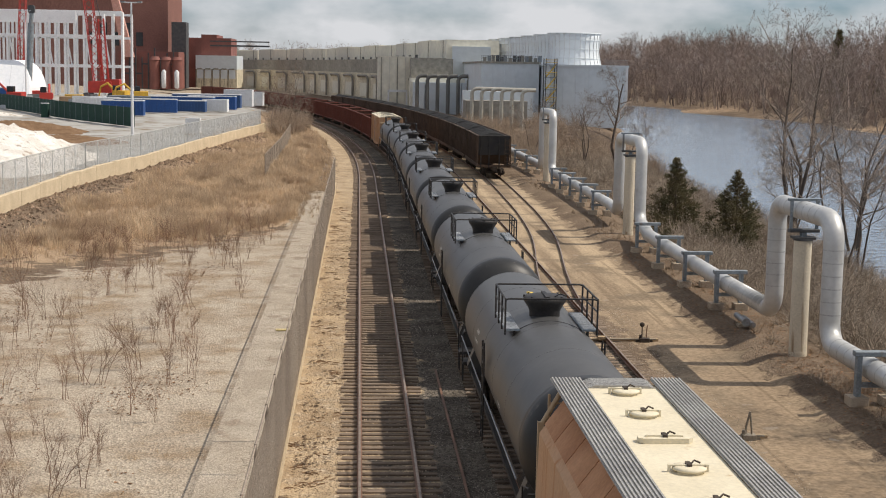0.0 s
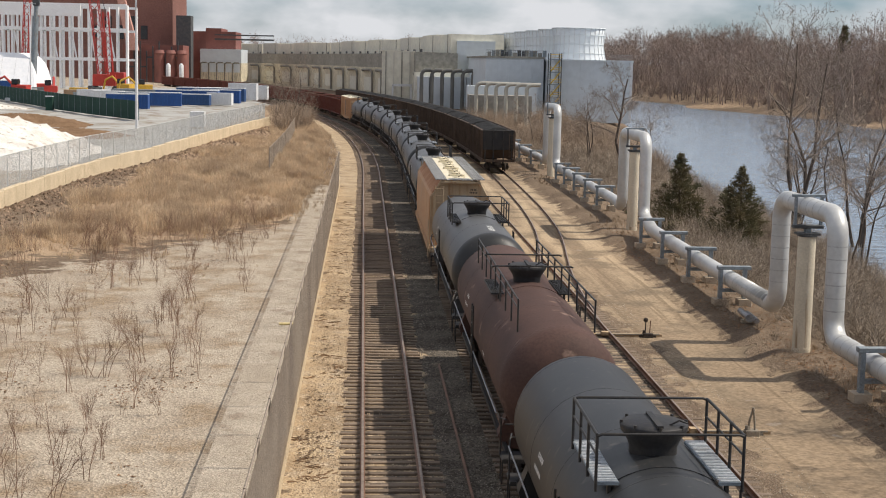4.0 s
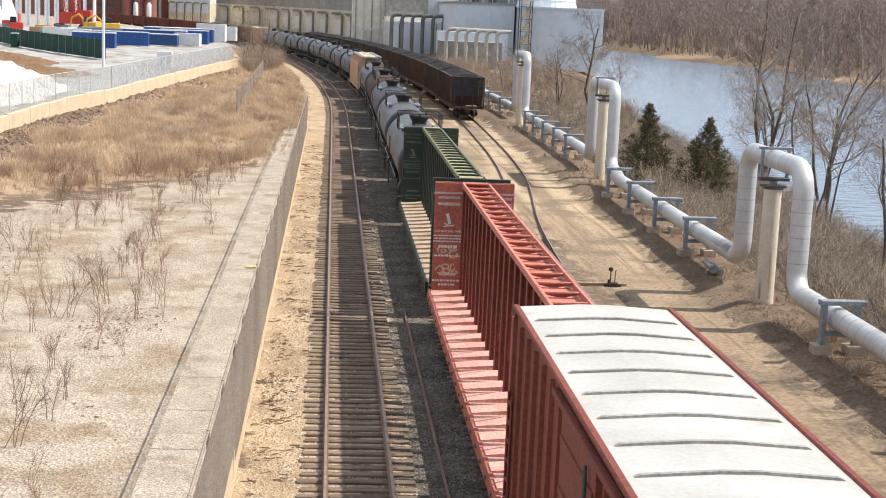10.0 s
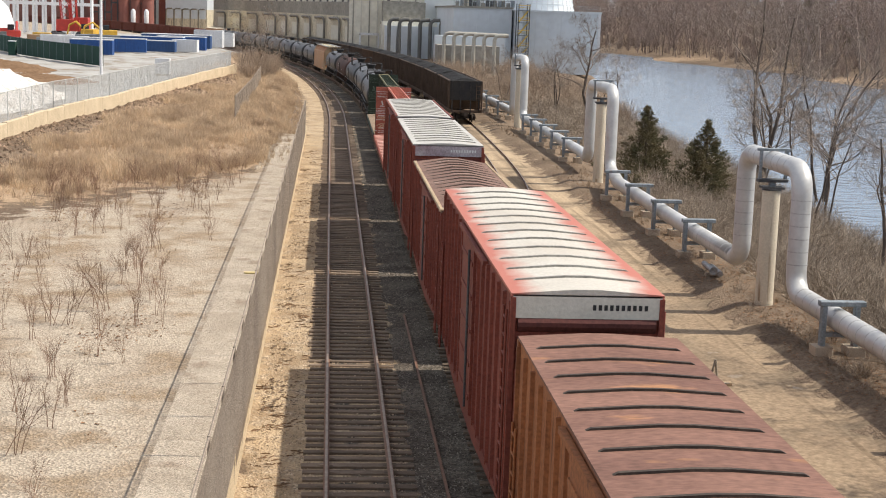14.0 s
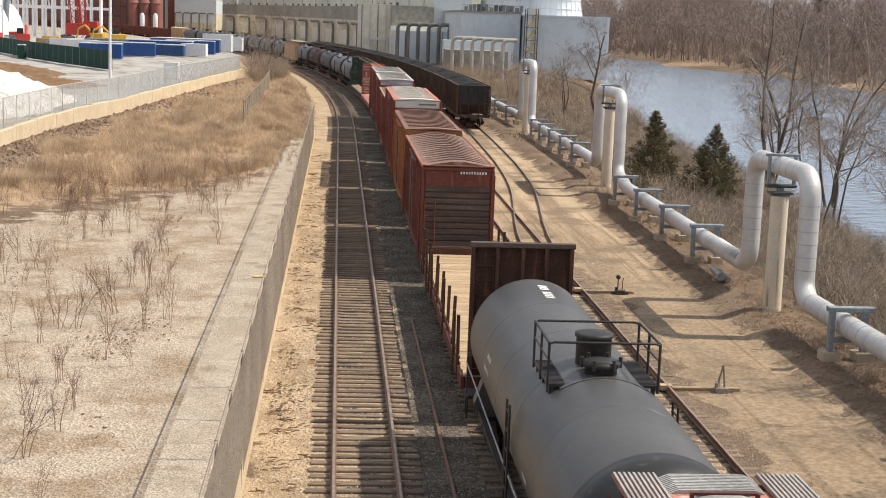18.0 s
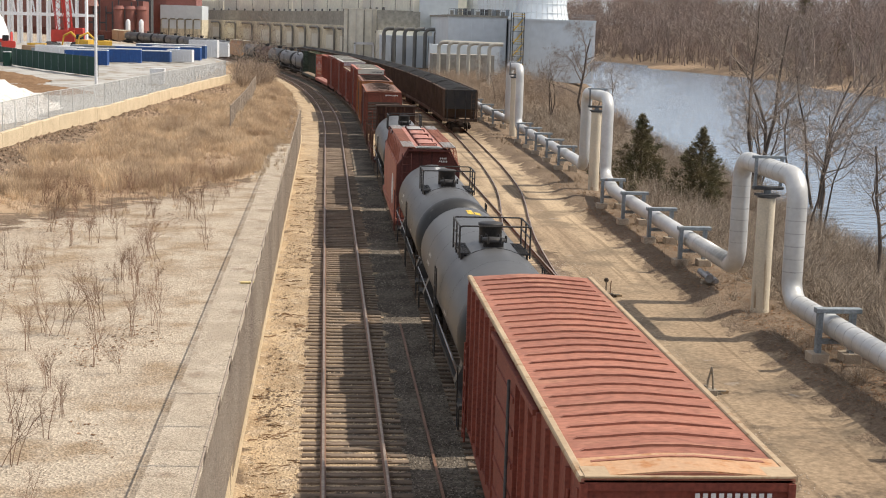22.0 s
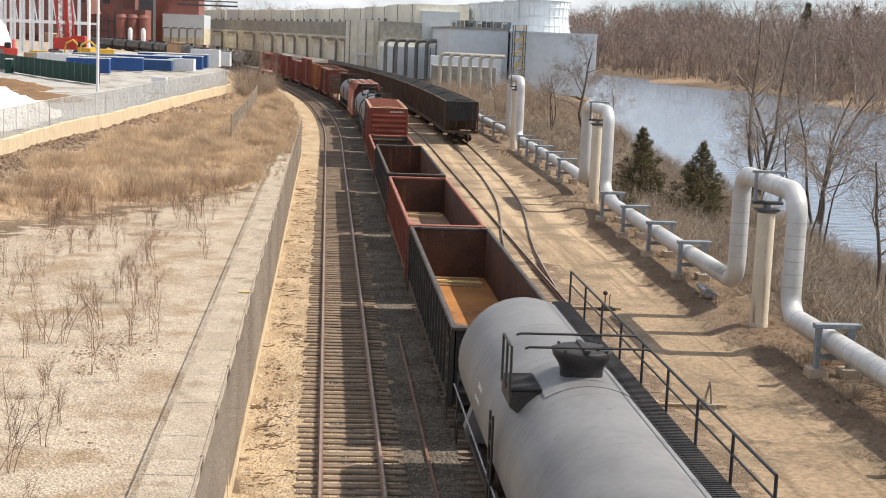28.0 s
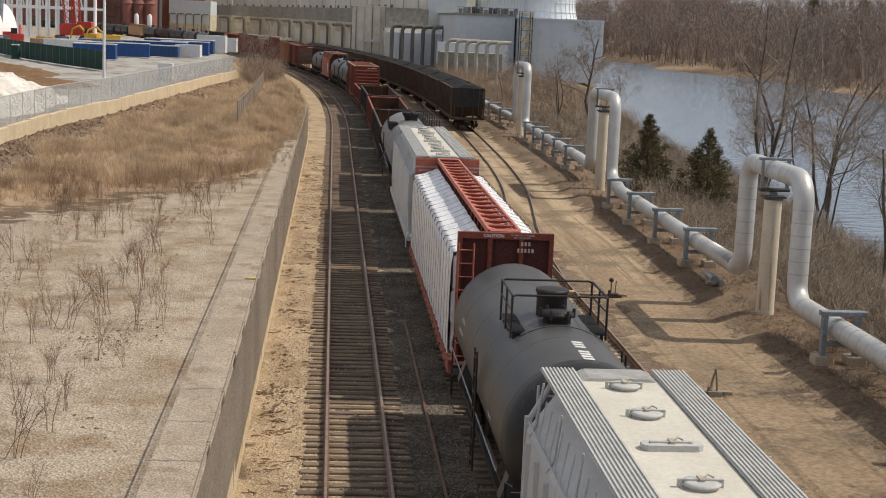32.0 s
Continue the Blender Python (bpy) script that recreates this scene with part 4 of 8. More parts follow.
        plat = part("platform", Shape().cbox(a, b, py0, py1, pz, pz + 0.05, 0.01), "black" if (walkway or style or rails or marks) else "galv_dull", car)
        sh = Shape()
        for yy in np.arange(py0 + 0.06, py1, 0.09):
            sh.box(a + 0.02, b - 0.02, yy, yy + 0.03, pz + 0.05, pz + 0.062)
        part("grating", sh, "black" if (walkway or style or rails or marks) else "grating", plat, "open steel grating")
        sh = Shape()
        for yy in (py0 + 0.1, (py0 + py1) / 2, py1 - 0.1):
            sh.box(sx * 0.95 - 0.03, sx * 0.95 + 0.03, yy - 0.04, yy + 0.04, pz - 0.35, pz)
        tagged(part("platform_bracket", sh, "black", plat), kind="stuff")
        rail = Shape()
        ex = b if sx > 0 else a
        hz = pz + 0.82
        if rails:
            py0, py1 = dome_y + rails[0], dome_y + rails[1]
            ex, hz = sx * 0.98, pz + 0.72
        posts = np.linspace(py0, py1, 9 if (walkway and sx > 0) or rails else max(3, int((py1 - py0) / 0.8) + 1))
        for yy in posts:
            rail.cyl((ex, yy, pz - 0.1), (ex, yy, hz), 0.026, 6)
        rail.cyl((ex, py0, hz), (ex, py1, hz), 0.026, 6)
        if not (walkway and sx < 0):
            rail.cyl((ex, py0, pz + 0.5), (ex, py1, pz + 0.5), 0.02, 6)
        part("guard_rail", rail, "black", car)
    for yy in ((dome_y + reach[0], dome_y + reach[1]) if not walkway else (dome_y - 0.6, dome_y + 0.6)):
        wr = 1.18 if style == 0 else 1.02
        part("cross_rail", Shape().tube([(-wr, yy, pz + 0.8), (-wr + 0.08, yy, pz + 0.83), (wr - 0.08, yy, pz + 0.83), (wr, yy, pz + 0.8)], 0.026, 6), "black", car)
    if plate is not None:
        sh = Shape()
        for k in range(2):
            for i in range(6 - k * 2):
                yy = plate + (i - 2.5) * 0.17
                x0 = -0.05 + k * 0.24
                zz = [zc + math.sqrt((r + 0.006) ** 2 - xx * xx) for xx in (x0, x0 + 0.2)]
                sh.add([(x0, yy, zz[0]), (x0 + 0.2, yy, zz[1]), (x0 + 0.2, yy + 0.145, zz[1]), (x0, yy + 0.145, zz[0])], [(0, 1, 2, 3)])
        part("decal", sh, "yellow", tank, "yellow decal")
    if marks is not None:
        sh = Shape()
        for i in range(8):
            yy = marks_at + (i - 3.5) * 0.2
            x0 = 0.0
            zz = [zc + math.sqrt((r + 0.006) ** 2 - xx * xx) for xx in (x0, x0 + 0.22)]
            if i != 4:
                sh.add([(x0, yy, zz[0]), (x0 + 0.22, yy, zz[1]), (x0 + 0.22, yy + 0.14, zz[1]), (x0, yy + 0.14, zz[0])], [(0, 1, 2, 3)])
        tagged(part("stencil", sh, marks, tank, "white stencilled bars"), kind="stuff")
    sh = Shape()
    for k, (dy, n) in enumerate(((3.0, 6), (3.0, 8), (-3.5, 5))):
        for i in range(n):
            yy = dy + i * 0.11
            z0 = zc + 0.35 - k * 0.28
            z1 = z0 + 0.10
            xx = [-math.sqrt((r + 0.006) ** 2 - (z - zc) ** 2) for z in (z0, z1)]
            sh.add([(xx[0], yy, z0), (xx[0], yy + 0.075, z0), (xx[1], yy + 0.075, z1), (xx[1], yy, z1)], [(3, 2, 1, 0)])
    tagged(part("side_stencil", sh, "white_mark", tank, "white stencilled bars"), kind="stuff")
    part("outlet_valve", Shape().cyl((0, 0, zc - r - 0.35), (0, 0, zc - r + 0.1), 0.25, 12), "undercar", car)
    part("brake_cylinder", Shape().cyl((-0.9, -half + 4.2, 0.8), (-0.9, -half + 5.0, 0.8), 0.2, 10), "undercar", car)
    return car


def box_car(pitch, body, roof, end, label="", eave=4.3, peak=4.55, ribs=16, roof_style="rib", rim=None, end_band=None, hw=1.42, end_style="corrugated", seam="roof_seam", mark="white_mark", roof_ribs=None, strip=None):
    half = pitch / 2 - 0.62
    car = thing("boxcar", label, "boxcar", group="freight train")
    z0 = 1.0
    part("body", Shape().box(-hw, hw, -half, half, z0, eave), body, car)
    # roof: two shallow slopes with cross seams
    ov = 0.04
    part("roof", Shape().prism([(-hw - ov, eave), (hw + ov, eave), (hw + ov, eave + 0.05), (0.25, peak), (-0.25, peak), (-hw - ov, eave + 0.05)], -half - 0.06, half + 0.06), roof, car)
    n = roof_ribs or int(half * 2 / 1.05)
    slope = (peak - eave - 0.05) / (hw + ov - 0.25)
    for k in range(1, n):
        y = -half + 2 * half * k / n
        wz = 0.04
        part("roof_rib", lambda: Shape().prism([(-hw + 0.14, eave + 0.06), (-0.25, peak), (0.25, peak), (hw - 0.14, eave + 0.06), (hw - 0.22, eave + 0.06 + wz), (0.25, peak + wz), (-0.25, peak + wz), (-hw + 0.22, eave + 0.06 + wz)], -0.035, 0.035),
             seam, car, at=(0, y, 0), key=("roof_rib", hw, eave, peak, wz, seam))
    if rim:
        for sx in (-1, 1):
            part("roof_edge", Shape().cbox(sx * (hw + 0.02) - 0.06, sx * (hw + 0.02) + 0.06, -half - 0.05, half + 0.05, eave + 0.0, eave + 0.09, 0.02), rim, car)
        if rim != "red_car":
            part("roof_edge", Shape().cbox(-hw, hw, -half - 0.09, -half + 0.35, eave + 0.06, eave + 0.10, 0.01, "x"), rim, car)
    if strip:
        part("roof_strip", Shape().prism([(-hw + 0.02, eave + 0.05), (hw - 0.02, eave + 0.05), (hw - 0.02, eave + 0.075), (0.25, peak + 0.022), (-0.25, peak + 0.022), (-hw + 0.02, eave + 0.075)], -half - 0.05, -half + 0.75), strip, car, "orange rust strip")
    # side ribs and door
    dw = 1.35
    for sx in (-1, 1):
        for k in range(ribs + 1):
            y = -half + 0.06 + (2 * half - 0.12) * k / ribs
            if abs(y) > dw + 0.15:
                part("side_rib", lambda: Shape().prism([(-0.055, 0.0), (0.055, 0.0), (0.035, 0.075), (-0.035, 0.075)], z0 + 0.05, eave - 0.12, "z"), body, car,
                     at=pose(sx * hw, y, 0, 0, 0, -90 if sx > 0 else 90), key=("side_rib", body, eave))
        a, b = sorted((sx * hw, sx * (hw + 0.09)))
        door = part("door", Shape().cbox(a, b, -dw, dw, z0 + 0.1, eave - 0.2, 0.02), body, car)
        sh = Shape()
        for zz in np.linspace(z0 + 0.5, eave - 0.6, 5):
            sh.box(sx * (hw + 0.1) - 0.02, sx * (hw + 0.1) + 0.02, -dw + 0.1, dw - 0.1, zz - 0.05, zz + 0.05)
        part("door_rib", sh, body, door)
        part("door_bar", Shape().cyl((sx * (hw + 0.15), -0.9, z0 + 0.2), (sx * (hw + 0.15), -0.9, eave - 0.3), 0.03, 6), "dark_metal", door)
        part("door_track", Shape().box(sx * (hw + 0.07) - 0.05, sx * (hw + 0.07) + 0.05, -3.6, 2.2, eave - 0.2, eave - 0.1), body, car)
        part("side_sill", Shape().prism([(-half + 0.1, z0 + 0.1), (half - 0.1, z0 + 0.1), (half - 2.5, z0 - 0.1), (2.0, z0 - 0.32), (-2.0, z0 - 0.32), (-half + 2.5, z0 - 0.1)], sx * hw - 0.05, sx * hw + 0.05, "x"), body, car)
        for sy in (-1, 1):
            ladder(car, sx * (hw + 0.1), sy * (half - 0.35), z0 - 0.3, eave - 1.5 if sy > 0 else eave - 0.3, body)
            part("corner_post", Shape().box(sx * hw - 0.05, sx * hw + 0.05, sy * half - 0.08, sy * half + 0.08, z0, eave - 0.02), body, car)
    # ends
    for sy in (-1, 1):
        if end_style == "corrugated":
            zz = z0 + 0.18
            k = 0
            while zz < eave - 0.45:
                part("end_corrugation", lambda: Shape().prism([(0.0, -0.16), (0.05, -0.12), (0.10, -0.04), (0.10, 0.04), (0.05, 0.12), (0.0, 0.16)], -hw + 0.1, hw - 0.1, "x"), end, car,
                     at=pose(0, sy * half, zz, 0, 0, 0 if sy > 0 else 180), key=("corrugation", end, hw))
                zz += 0.40
        elif end_style == "boards":
            for k in range(11):
                part("end_board", lambda: Shape().cbox(-hw + 0.1, hw - 0.1, 0, 0.06, -0.105, 0.105, 0.02, "x"), "old_board", car,
                     at=pose(0, sy * half, z0 + 0.14 + k * 0.25, 0, 0, 0 if sy > 0 else 180), key=("end_board", hw))
            part("end_panel", Shape().box(-hw + 0.1, hw - 0.1, min(sy * half, sy * (half + 0.03)), max(sy * half, sy * (half + 0.03)), eave - 0.95, eave - 0.15), end, car)
        y0, y1 = sorted((sy * half, sy * (half + 0.06)))
        part("end_fascia", Shape().box(-hw, hw, y0, y1, eave - 0.42 if end_band else eave - 0.12, eave + 0.03), end_band or body, car)
        part("brake_step", Shape().box(-0.9, -0.1, min(sy * half, sy * (half + 0.3)), max(sy * half, sy * (half + 0.3)), z0 + 0.25, z0 + 0.29), "undercar", car)
        ladder(car, -hw + 0.3 if sy < 0 else hw - 0.3, sy * (half + 0.12), z0 - 0.2, eave - 1.4, body, "x")
    bars(car, 0.62, -half - 0.064, eave - 0.2, [10], 0.105, 1.1, mark, "end", -1)
    underframe(car, half)
    part("floor_frame", Shape().box(-hw + 0.1, hw - 0.1, -half + 0.1, half - 0.1, z0 - 0.08, z0), "undercar", car)
    for s in (-1, 1):
        bogie(car, s * (half - 2.0))
    return car


def hopper(pitch, body, top, walk_mat, end, label="", hatches="round", hatch_mat="hatch_grey", hw=1.5, peak=4.62, slope_ladder=True, logo=False, ribs=0, grille="silver"):
    half = pitch / 2 - 0.62
    car = thing("covered_hopper", label, "hopper car", group="freight train")
    z0, sh_z = 1.25, 3.75
    bh = half - 0.75
    prof = [(-hw, z0), (hw, z0), (hw + 0.04, 2.4), (hw, sh_z), (hw - 0.12, sh_z + 0.16), (0.62 * hw, peak - 0.1), (0.42 * hw, peak), (-0.42 * hw, peak), (-0.62 * hw, peak - 0.1), (-hw + 0.12, sh_z + 0.16), (-hw, sh_z), (-hw - 0.04, 2.4)]
    part("body", Shape().prism(prof, -bh, bh), body, car)
    part("roof_deck", Shape().box(-0.42 * hw - 0.05, 0.42 * hw + 0.05, -bh - 0.02, bh + 0.02, peak - 0.03, peak + 0.012), top, car)
    # slope sheets and end frame
    for sy in (-1, 1):
        y0, y1 = sorted((sy * bh, sy * half))
        part("end_sill", Shape().cbox(-hw, hw, y0, y1, 1.0, 1.2, 0.02), end, car)
        part("slope_sheet", Shape().prism([(sy * bh, 3.3), (sy * (bh - 0.1), 3.4), (sy * (bh - 1.4), 1.4), (sy * (bh - 1.3), 1.3)] if sy > 0 else [(-bh, 3.3), (-bh + 1.3, 1.3), (-bh + 1.4, 1.4), (-bh + 0.1, 3.4)], -hw + 0.1, hw - 0.1, "x"), end, car)
        for sx in (-1, 1):
            part("end_post", Shape().box(sx * (hw - 0.08) - 0.06, sx * (hw - 0.08) + 0.06, min(sy * (half - 0.35), sy * (half - 0.25)), max(sy * (half - 0.35), sy * (half - 0.25)), 1.2, sh_z + 0.1), end, car)
            part("end_brace", Shape().tube([(sx * (hw - 0.1), sy * (half - 0.3), sh_z + 0.05), (sx * 0.62 * hw, sy * (half - 0.3), peak + 0.02)], 0.05, 6), end, car)
        part("end_bulkhead", Shape().prism([(-hw + 0.02, 2.3), (hw - 0.02, 2.3), (hw - 0.02, sh_z), (hw - 0.14, sh_z + 0.16), (0.6 * hw, peak - 0.12), (-0.6 * hw, peak - 0.12), (-hw + 0.14, sh_z + 0.16), (-hw + 0.02, sh_z)], min(sy * bh, sy * (bh + 0.05)), max(sy * bh, sy * (bh + 0.05))), end, car)
        part("end_hood", Shape().cbox(-0.66 * hw, 0.66 * hw, min(sy * (bh - 0.05), sy * (half - 0.22)), max(sy * (bh - 0.05), sy * (half - 0.22)), peak - 0.16, peak - 0.06, 0.02, "x"), end, car)
        ladder(car, -hw + 0.45, sy * (half - 0.22), 1.1, peak - 0.25, end, "x")
        sh = Shape()
        x0, x1 = -0.42 * hw, 0.42 * hw
        ya, yb2 = sorted((sy * (bh - 0.12), sy * (half - 0.2)))
        for q in range(11):
            yq = ya + (yb2 - ya) * q / 11
            sh.prism([(-0.64, peak + 0.01), (0.64, peak + 0.01), (0.5, peak + 0.07), (-0.5, peak + 0.07)], yq, yq + (yb2 - ya) / 17)
        tagged(part("end_walk", sh, grille, car), kind="stuff")
        part("end_handhold", Shape().tube([(-hw + 0.15, sy * (half - 0.2), 2.6), (-hw + 0.15, sy * (half - 0.12), 2.65), (-hw + 0.9, sy * (half - 0.12), 2.65), (-hw + 0.9, sy * (half - 0.2), 2.6)], 0.02, 5), end, car)
    # running boards along both sides of the roof
    for sx in (-1, 1):
        a, b = sorted((sx * 0.45 * hw, sx * 0.83 * hw))
        wz = peak + 0.06
        wk = part("roof_walk", Shape().box(a, b, -half + 0.2, half - 0.2, wz - 0.03, wz - 0.005), walk_mat[0], car)
        sh, sh2 = Shape(), Shape()
        for xx in np.arange(a + 0.02, b - 0.02, 0.065):
            if len(walk_mat) > 1:
                sh.box(xx, xx + 0.03, -bh + 2.4, bh - 2.0, wz - 0.005, wz + 0.02)
                sh2.box(xx, xx + 0.03, -half + 0.2, -bh + 2.36, wz - 0.005, wz + 0.021)
                sh2.box(xx, xx + 0.03, bh - 1.96, half - 0.2, wz - 0.005, wz + 0.021)
            else:
                sh.box(xx, xx + 0.03, -half + 0.2, half - 0.2, wz - 0.005, wz + 0.02)
        tagged(part("walk_grating", sh, walk_mat[0], wk), kind="stuff")
        if len(walk_mat) > 1:
            tagged(part("end_grating", sh2, walk_mat[1], wk, "bare galvanised grating"), kind="stuff")
        n = 9 if slope_ladder else 0
        for k in range(n):
            y = -bh + 0.4 + (2 * bh - 0.8) * k / (n - 1)
            part("walk_bracket", lambda: Shape().tube([(0.88 * hw, 0, peak + 0.03), (hw - 0.1, 0, sh_z + 0.2), (hw + 0.02, 0, sh_z - 0.02)], 0.02, 5), body, car,
                 at=pose(0, y, 0, 0, 0, 0 if sx > 0 else 180), key=("walk_bracket", hw, body, peak))
        if slope_ladder:
            sh = Shape()
            for k in range(int(bh * 2 / 0.55)):
                y = -bh + 0.2 + k * 0.55
                sh.tube([(sx * 0.9 * hw, y, peak - 0.12), (sx * (hw - 0.05), y, sh_z + 0.14)], 0.016, 4)
            sh.cyl((sx * (hw - 0.02), -bh, sh_z + 0.12), (sx * (hw - 0.02), bh, sh_z + 0.12), 0.018, 5)
            part("grab_rail", sh, body, car)
        else:
            q = int(2 * bh / 1.35)
            for k in range(q):
                part("shoulder_plate", lambda: Shape().add([(0.62 * hw + 0.02, 0.02, peak - 0.085), (hw - 0.09, 0.02, sh_z + 0.175), (hw - 0.09, 2 * bh / q - 0.02, sh_z + 0.175), (0.62 * hw + 0.02, 2 * bh / q - 0.02, peak - 0.085),
                                                           (0.62 * hw, 0.02, peak - 0.12), (hw - 0.13, 0.02, sh_z + 0.14), (hw - 0.13, 2 * bh / q - 0.02, sh_z + 0.14), (0.62 * hw, 2 * bh / q - 0.02, peak - 0.12)],
                                                          [(0, 1, 2, 3), (7, 6, 5, 4), (0, 4, 5, 1), (1, 5, 6, 2), (2, 6, 7, 3), (3, 7, 4, 0)]), "rust_tan", car,
                     at=pose(0, -bh + 2 * bh * (k + (0 if sx > 0 else 1)) / q, 0, 0, 0, 0 if sx > 0 else 180), key=("shoulder_plate", hw, peak))
        part("side_sill", Shape().box(sx * hw - 0.07, sx * hw + 0.07, -half + 0.1, half - 0.1, 1.0, 1.28), body, car)
        for k in range(ribs):
            y = -bh + (2 * bh) * (k + 0.5) / ribs
            part("side_rib", lambda: Shape().prism([(-0.05, 0.0), (0.05, 0.0), (0.04, 0.09), (-0.04, 0.09)], z0, sh_z - 0.1, "z"), body, car, at=pose(sx * hw, y, 0, 0, 0, -90 if sx > 0 else 90), key=("hopper_rib", body))
        ladder(car, sx * (hw + 0.06), -half + 0.3, 0.7, 2.6, end)
    # hatches
    if hatches == "trough":
        n = 4
        seg = (2 * bh - 0.7) / n
        for k in range(n):
            yc = -bh + 0.35 + seg * (k + 0.5)
            mt = "silver" if k == n - 1 else hatch_mat
            h = part("hatch_cover", Shape().prism([(-0.39, peak + 0.01), (0.39, peak + 0.01), (0.385, peak + 0.06), (0.33, peak + 0.10), (0.2, peak + 0.125), (-0.2, peak + 0.125), (-0.33, peak + 0.10), (-0.385, peak + 0.06)], yc - seg / 2 + 0.2, yc + seg / 2 - 0.04).prism([(-0.3, peak + 0.01), (0.3, peak + 0.01), (0.29, peak + 0.05), (0.2, peak + 0.09), (-0.2, peak + 0.09), (-0.29, peak + 0.05)], yc - seg / 2 + 0.05, yc - seg / 2 + 0.2), mt, car,
                     "bare metal hatch cover" if k == n - 1 else "")
            for s in (-1, 1):
                part("hatch_clamp", lambda: Shape().box(-0.42, 0.42, -0.02, 0.02, peak + 0.115, peak + 0.15).box(-0.44, -0.40, -0.04, 0.04, peak, peak + 0.14).box(0.40, 0.44, -0.04, 0.04, peak, peak + 0.14), "maroon", h, at=(0, yc + (-seg * 0.5 + 0.28 if s < 0 else seg * 0.5 - 0.1), 0), key=("clamp", peak))
            for i in range(5):
                part("hatch_lug", lambda: Shape().box(-0.46, -0.36, -0.05, 0.05, peak + 0.012, peak + 0.08), "maroon", h, at=(0, yc + (i - 2) * seg / 5, 0), key=("lug", peak))
    else:
        n = 10
        for k in range(n):
            yc = -bh + 0.55 + (2 * bh - 1.1) * k / (n - 1)
            if k % 3 == 1:
                h = part("hatch_cover", lambda: Shape().prism([(-0.44, -0.07), (-0.36, -0.14), (0.36, -0.14), (0.44, -0.07), (0.44, 0.07), (0.36, 0.14), (-0.36, 0.14), (-0.44, 0.07)], peak + 0.015, peak + 0.10, "z"), hatch_mat, car, at=(0, yc, 0), key=("long_hatch", hatch_mat, peak))
            else:
                h = part("hatch_cover", lambda: Shape().lathe([(peak + 0.01, 0.22), (peak + 0.05, 0.22), (peak + 0.055, 0.26), (peak + 0.085, 0.26), (peak + 0.10, 0.2), (peak + 0.105, 0.03)], axis="z", n=16), hatch_mat, car, at=(0, yc, 0), key=("round_hatch", hatch_mat, peak))
            part("hatch_clamp", lambda: Shape().box(-0.30, 0.26, -0.018, 0.018, peak + 0.10, peak + 0.125).box(0.25, 0.29, -0.03, 0.03, peak + 0.01, peak + 0.125).box(-0.32, -0.28, -0.03, 0.03, peak + 0.01, peak + 0.125), hatch_mat, h, key=("hatch_clamp", peak, hatch_mat))
            part("hatch_lever", lambda: Shape().box(-0.04, 0.03, -0.07, 0.12, peak + 0.10, peak + 0.14).tube([(0.0, -0.02, peak + 0.12), (0.08, 0.02, peak + 0.18), (0.17, 0.03, peak + 0.14)], 0.016, 5), "undercar" if grille == "silver" else "hatch_grey", h, key=("hatch_lever", peak, grille))
    # discharge bays below
    for k in range(3):
        y = (k - 1) * bh * 0.6
        part("discharge_chute", Shape().add([(-1.2, y - 1.6, 1.3), (1.2, y - 1.6, 1.3), (1.2, y + 1.6, 1.3), (-1.2, y + 1.6, 1.3), (-0.5, y - 0.4, 0.4), (0.5, y - 0.4, 0.4), (0.5, y + 0.4, 0.4), (-0.5, y + 0.4, 0.4)],
             [(0, 1, 5, 4), (1, 2, 6, 5), (2, 3, 7, 6), (3, 0, 4, 7), (4, 5, 6, 7)]), end, car)
    if logo:
        sh = Shape()
        for r0, r1, t0, t1 in ((0.62, 0.76, 0.0, 6.29), (0.0, 0.34, 0.0, 6.29), (0.40, 0.54, 0.3, 1.6), (0.40, 0.54, 2.2, 3.9), (0.40, 0.54, 4.5, 5.8)):
            ts = np.linspace(t0, t1, 20)
            sh.prism([(-bh + 2.6 + r1 * math.cos(t), 2.35 + r1 * math.sin(t)) for t in ts] + [(-bh + 2.6 + r0 * math.cos(t), 2.35 + r0 * math.sin(t)) for t in ts[::-1]], -hw - 0.046, -hw - 0.034, "x")
        part("round_emblem", sh, "white_mark", car, "round white emblem")
    bars(car, 0.72, -bh - 0.056, peak - 0.5, [4, 5], 0.085, 0.42, "black_mark" if end == "tan_end" else "white_mark", "end", -1)
    underframe(car, half)
    for s in (-1, 1):
        bogie(car, s * (half - 1.75))
    return car


def centerbeam(pitch, paint, top, deck, label="", loaded=False, lettering=None, bulk_hw=1.34, sprayed=False):
    half = pitch / 2 - 0.6
    car = thing("centerbeam_flatcar", label, "flat car", group="freight train")
    dz, tz, th = 1.02, 4.74, 0.43
    dip = 0.13 if top == "beam_red" else 0.07
    part("deck", Shape().cbox(-1.42, 1.42, -half, half, dz - 0.12, dz, 0.02), deck, car)
    part("centre_sill", Shape().cbox(-0.3, 0.3, -half, half, 0.55, dz - 0.12, 0.03), "undercar", car)
    inner = half - 0.35
    n = int(inner * 2 / 1.05)
    # raised deck risers across
    for sx in (-1, 1):
        for k in range(n):
            y = -inner + 2 * inner * (k + 0.5) / n
            part("deck_riser", lambda: Shape().prism([(0.35, dz), (1.4, dz), (1.4, dz + 0.05), (0.35, dz + 0.13)], -0.3, 0.3), deck, car, at=pose(0, y, 0, 0, 0, 0 if sx > 0 else 180), key=("deck_riser", deck))
        part("side_sill", Shape().box(sx * 1.42 - 0.05, sx * 1.42 + 0.05, -half, half, dz - 0.35, dz + 0.02), paint, car)
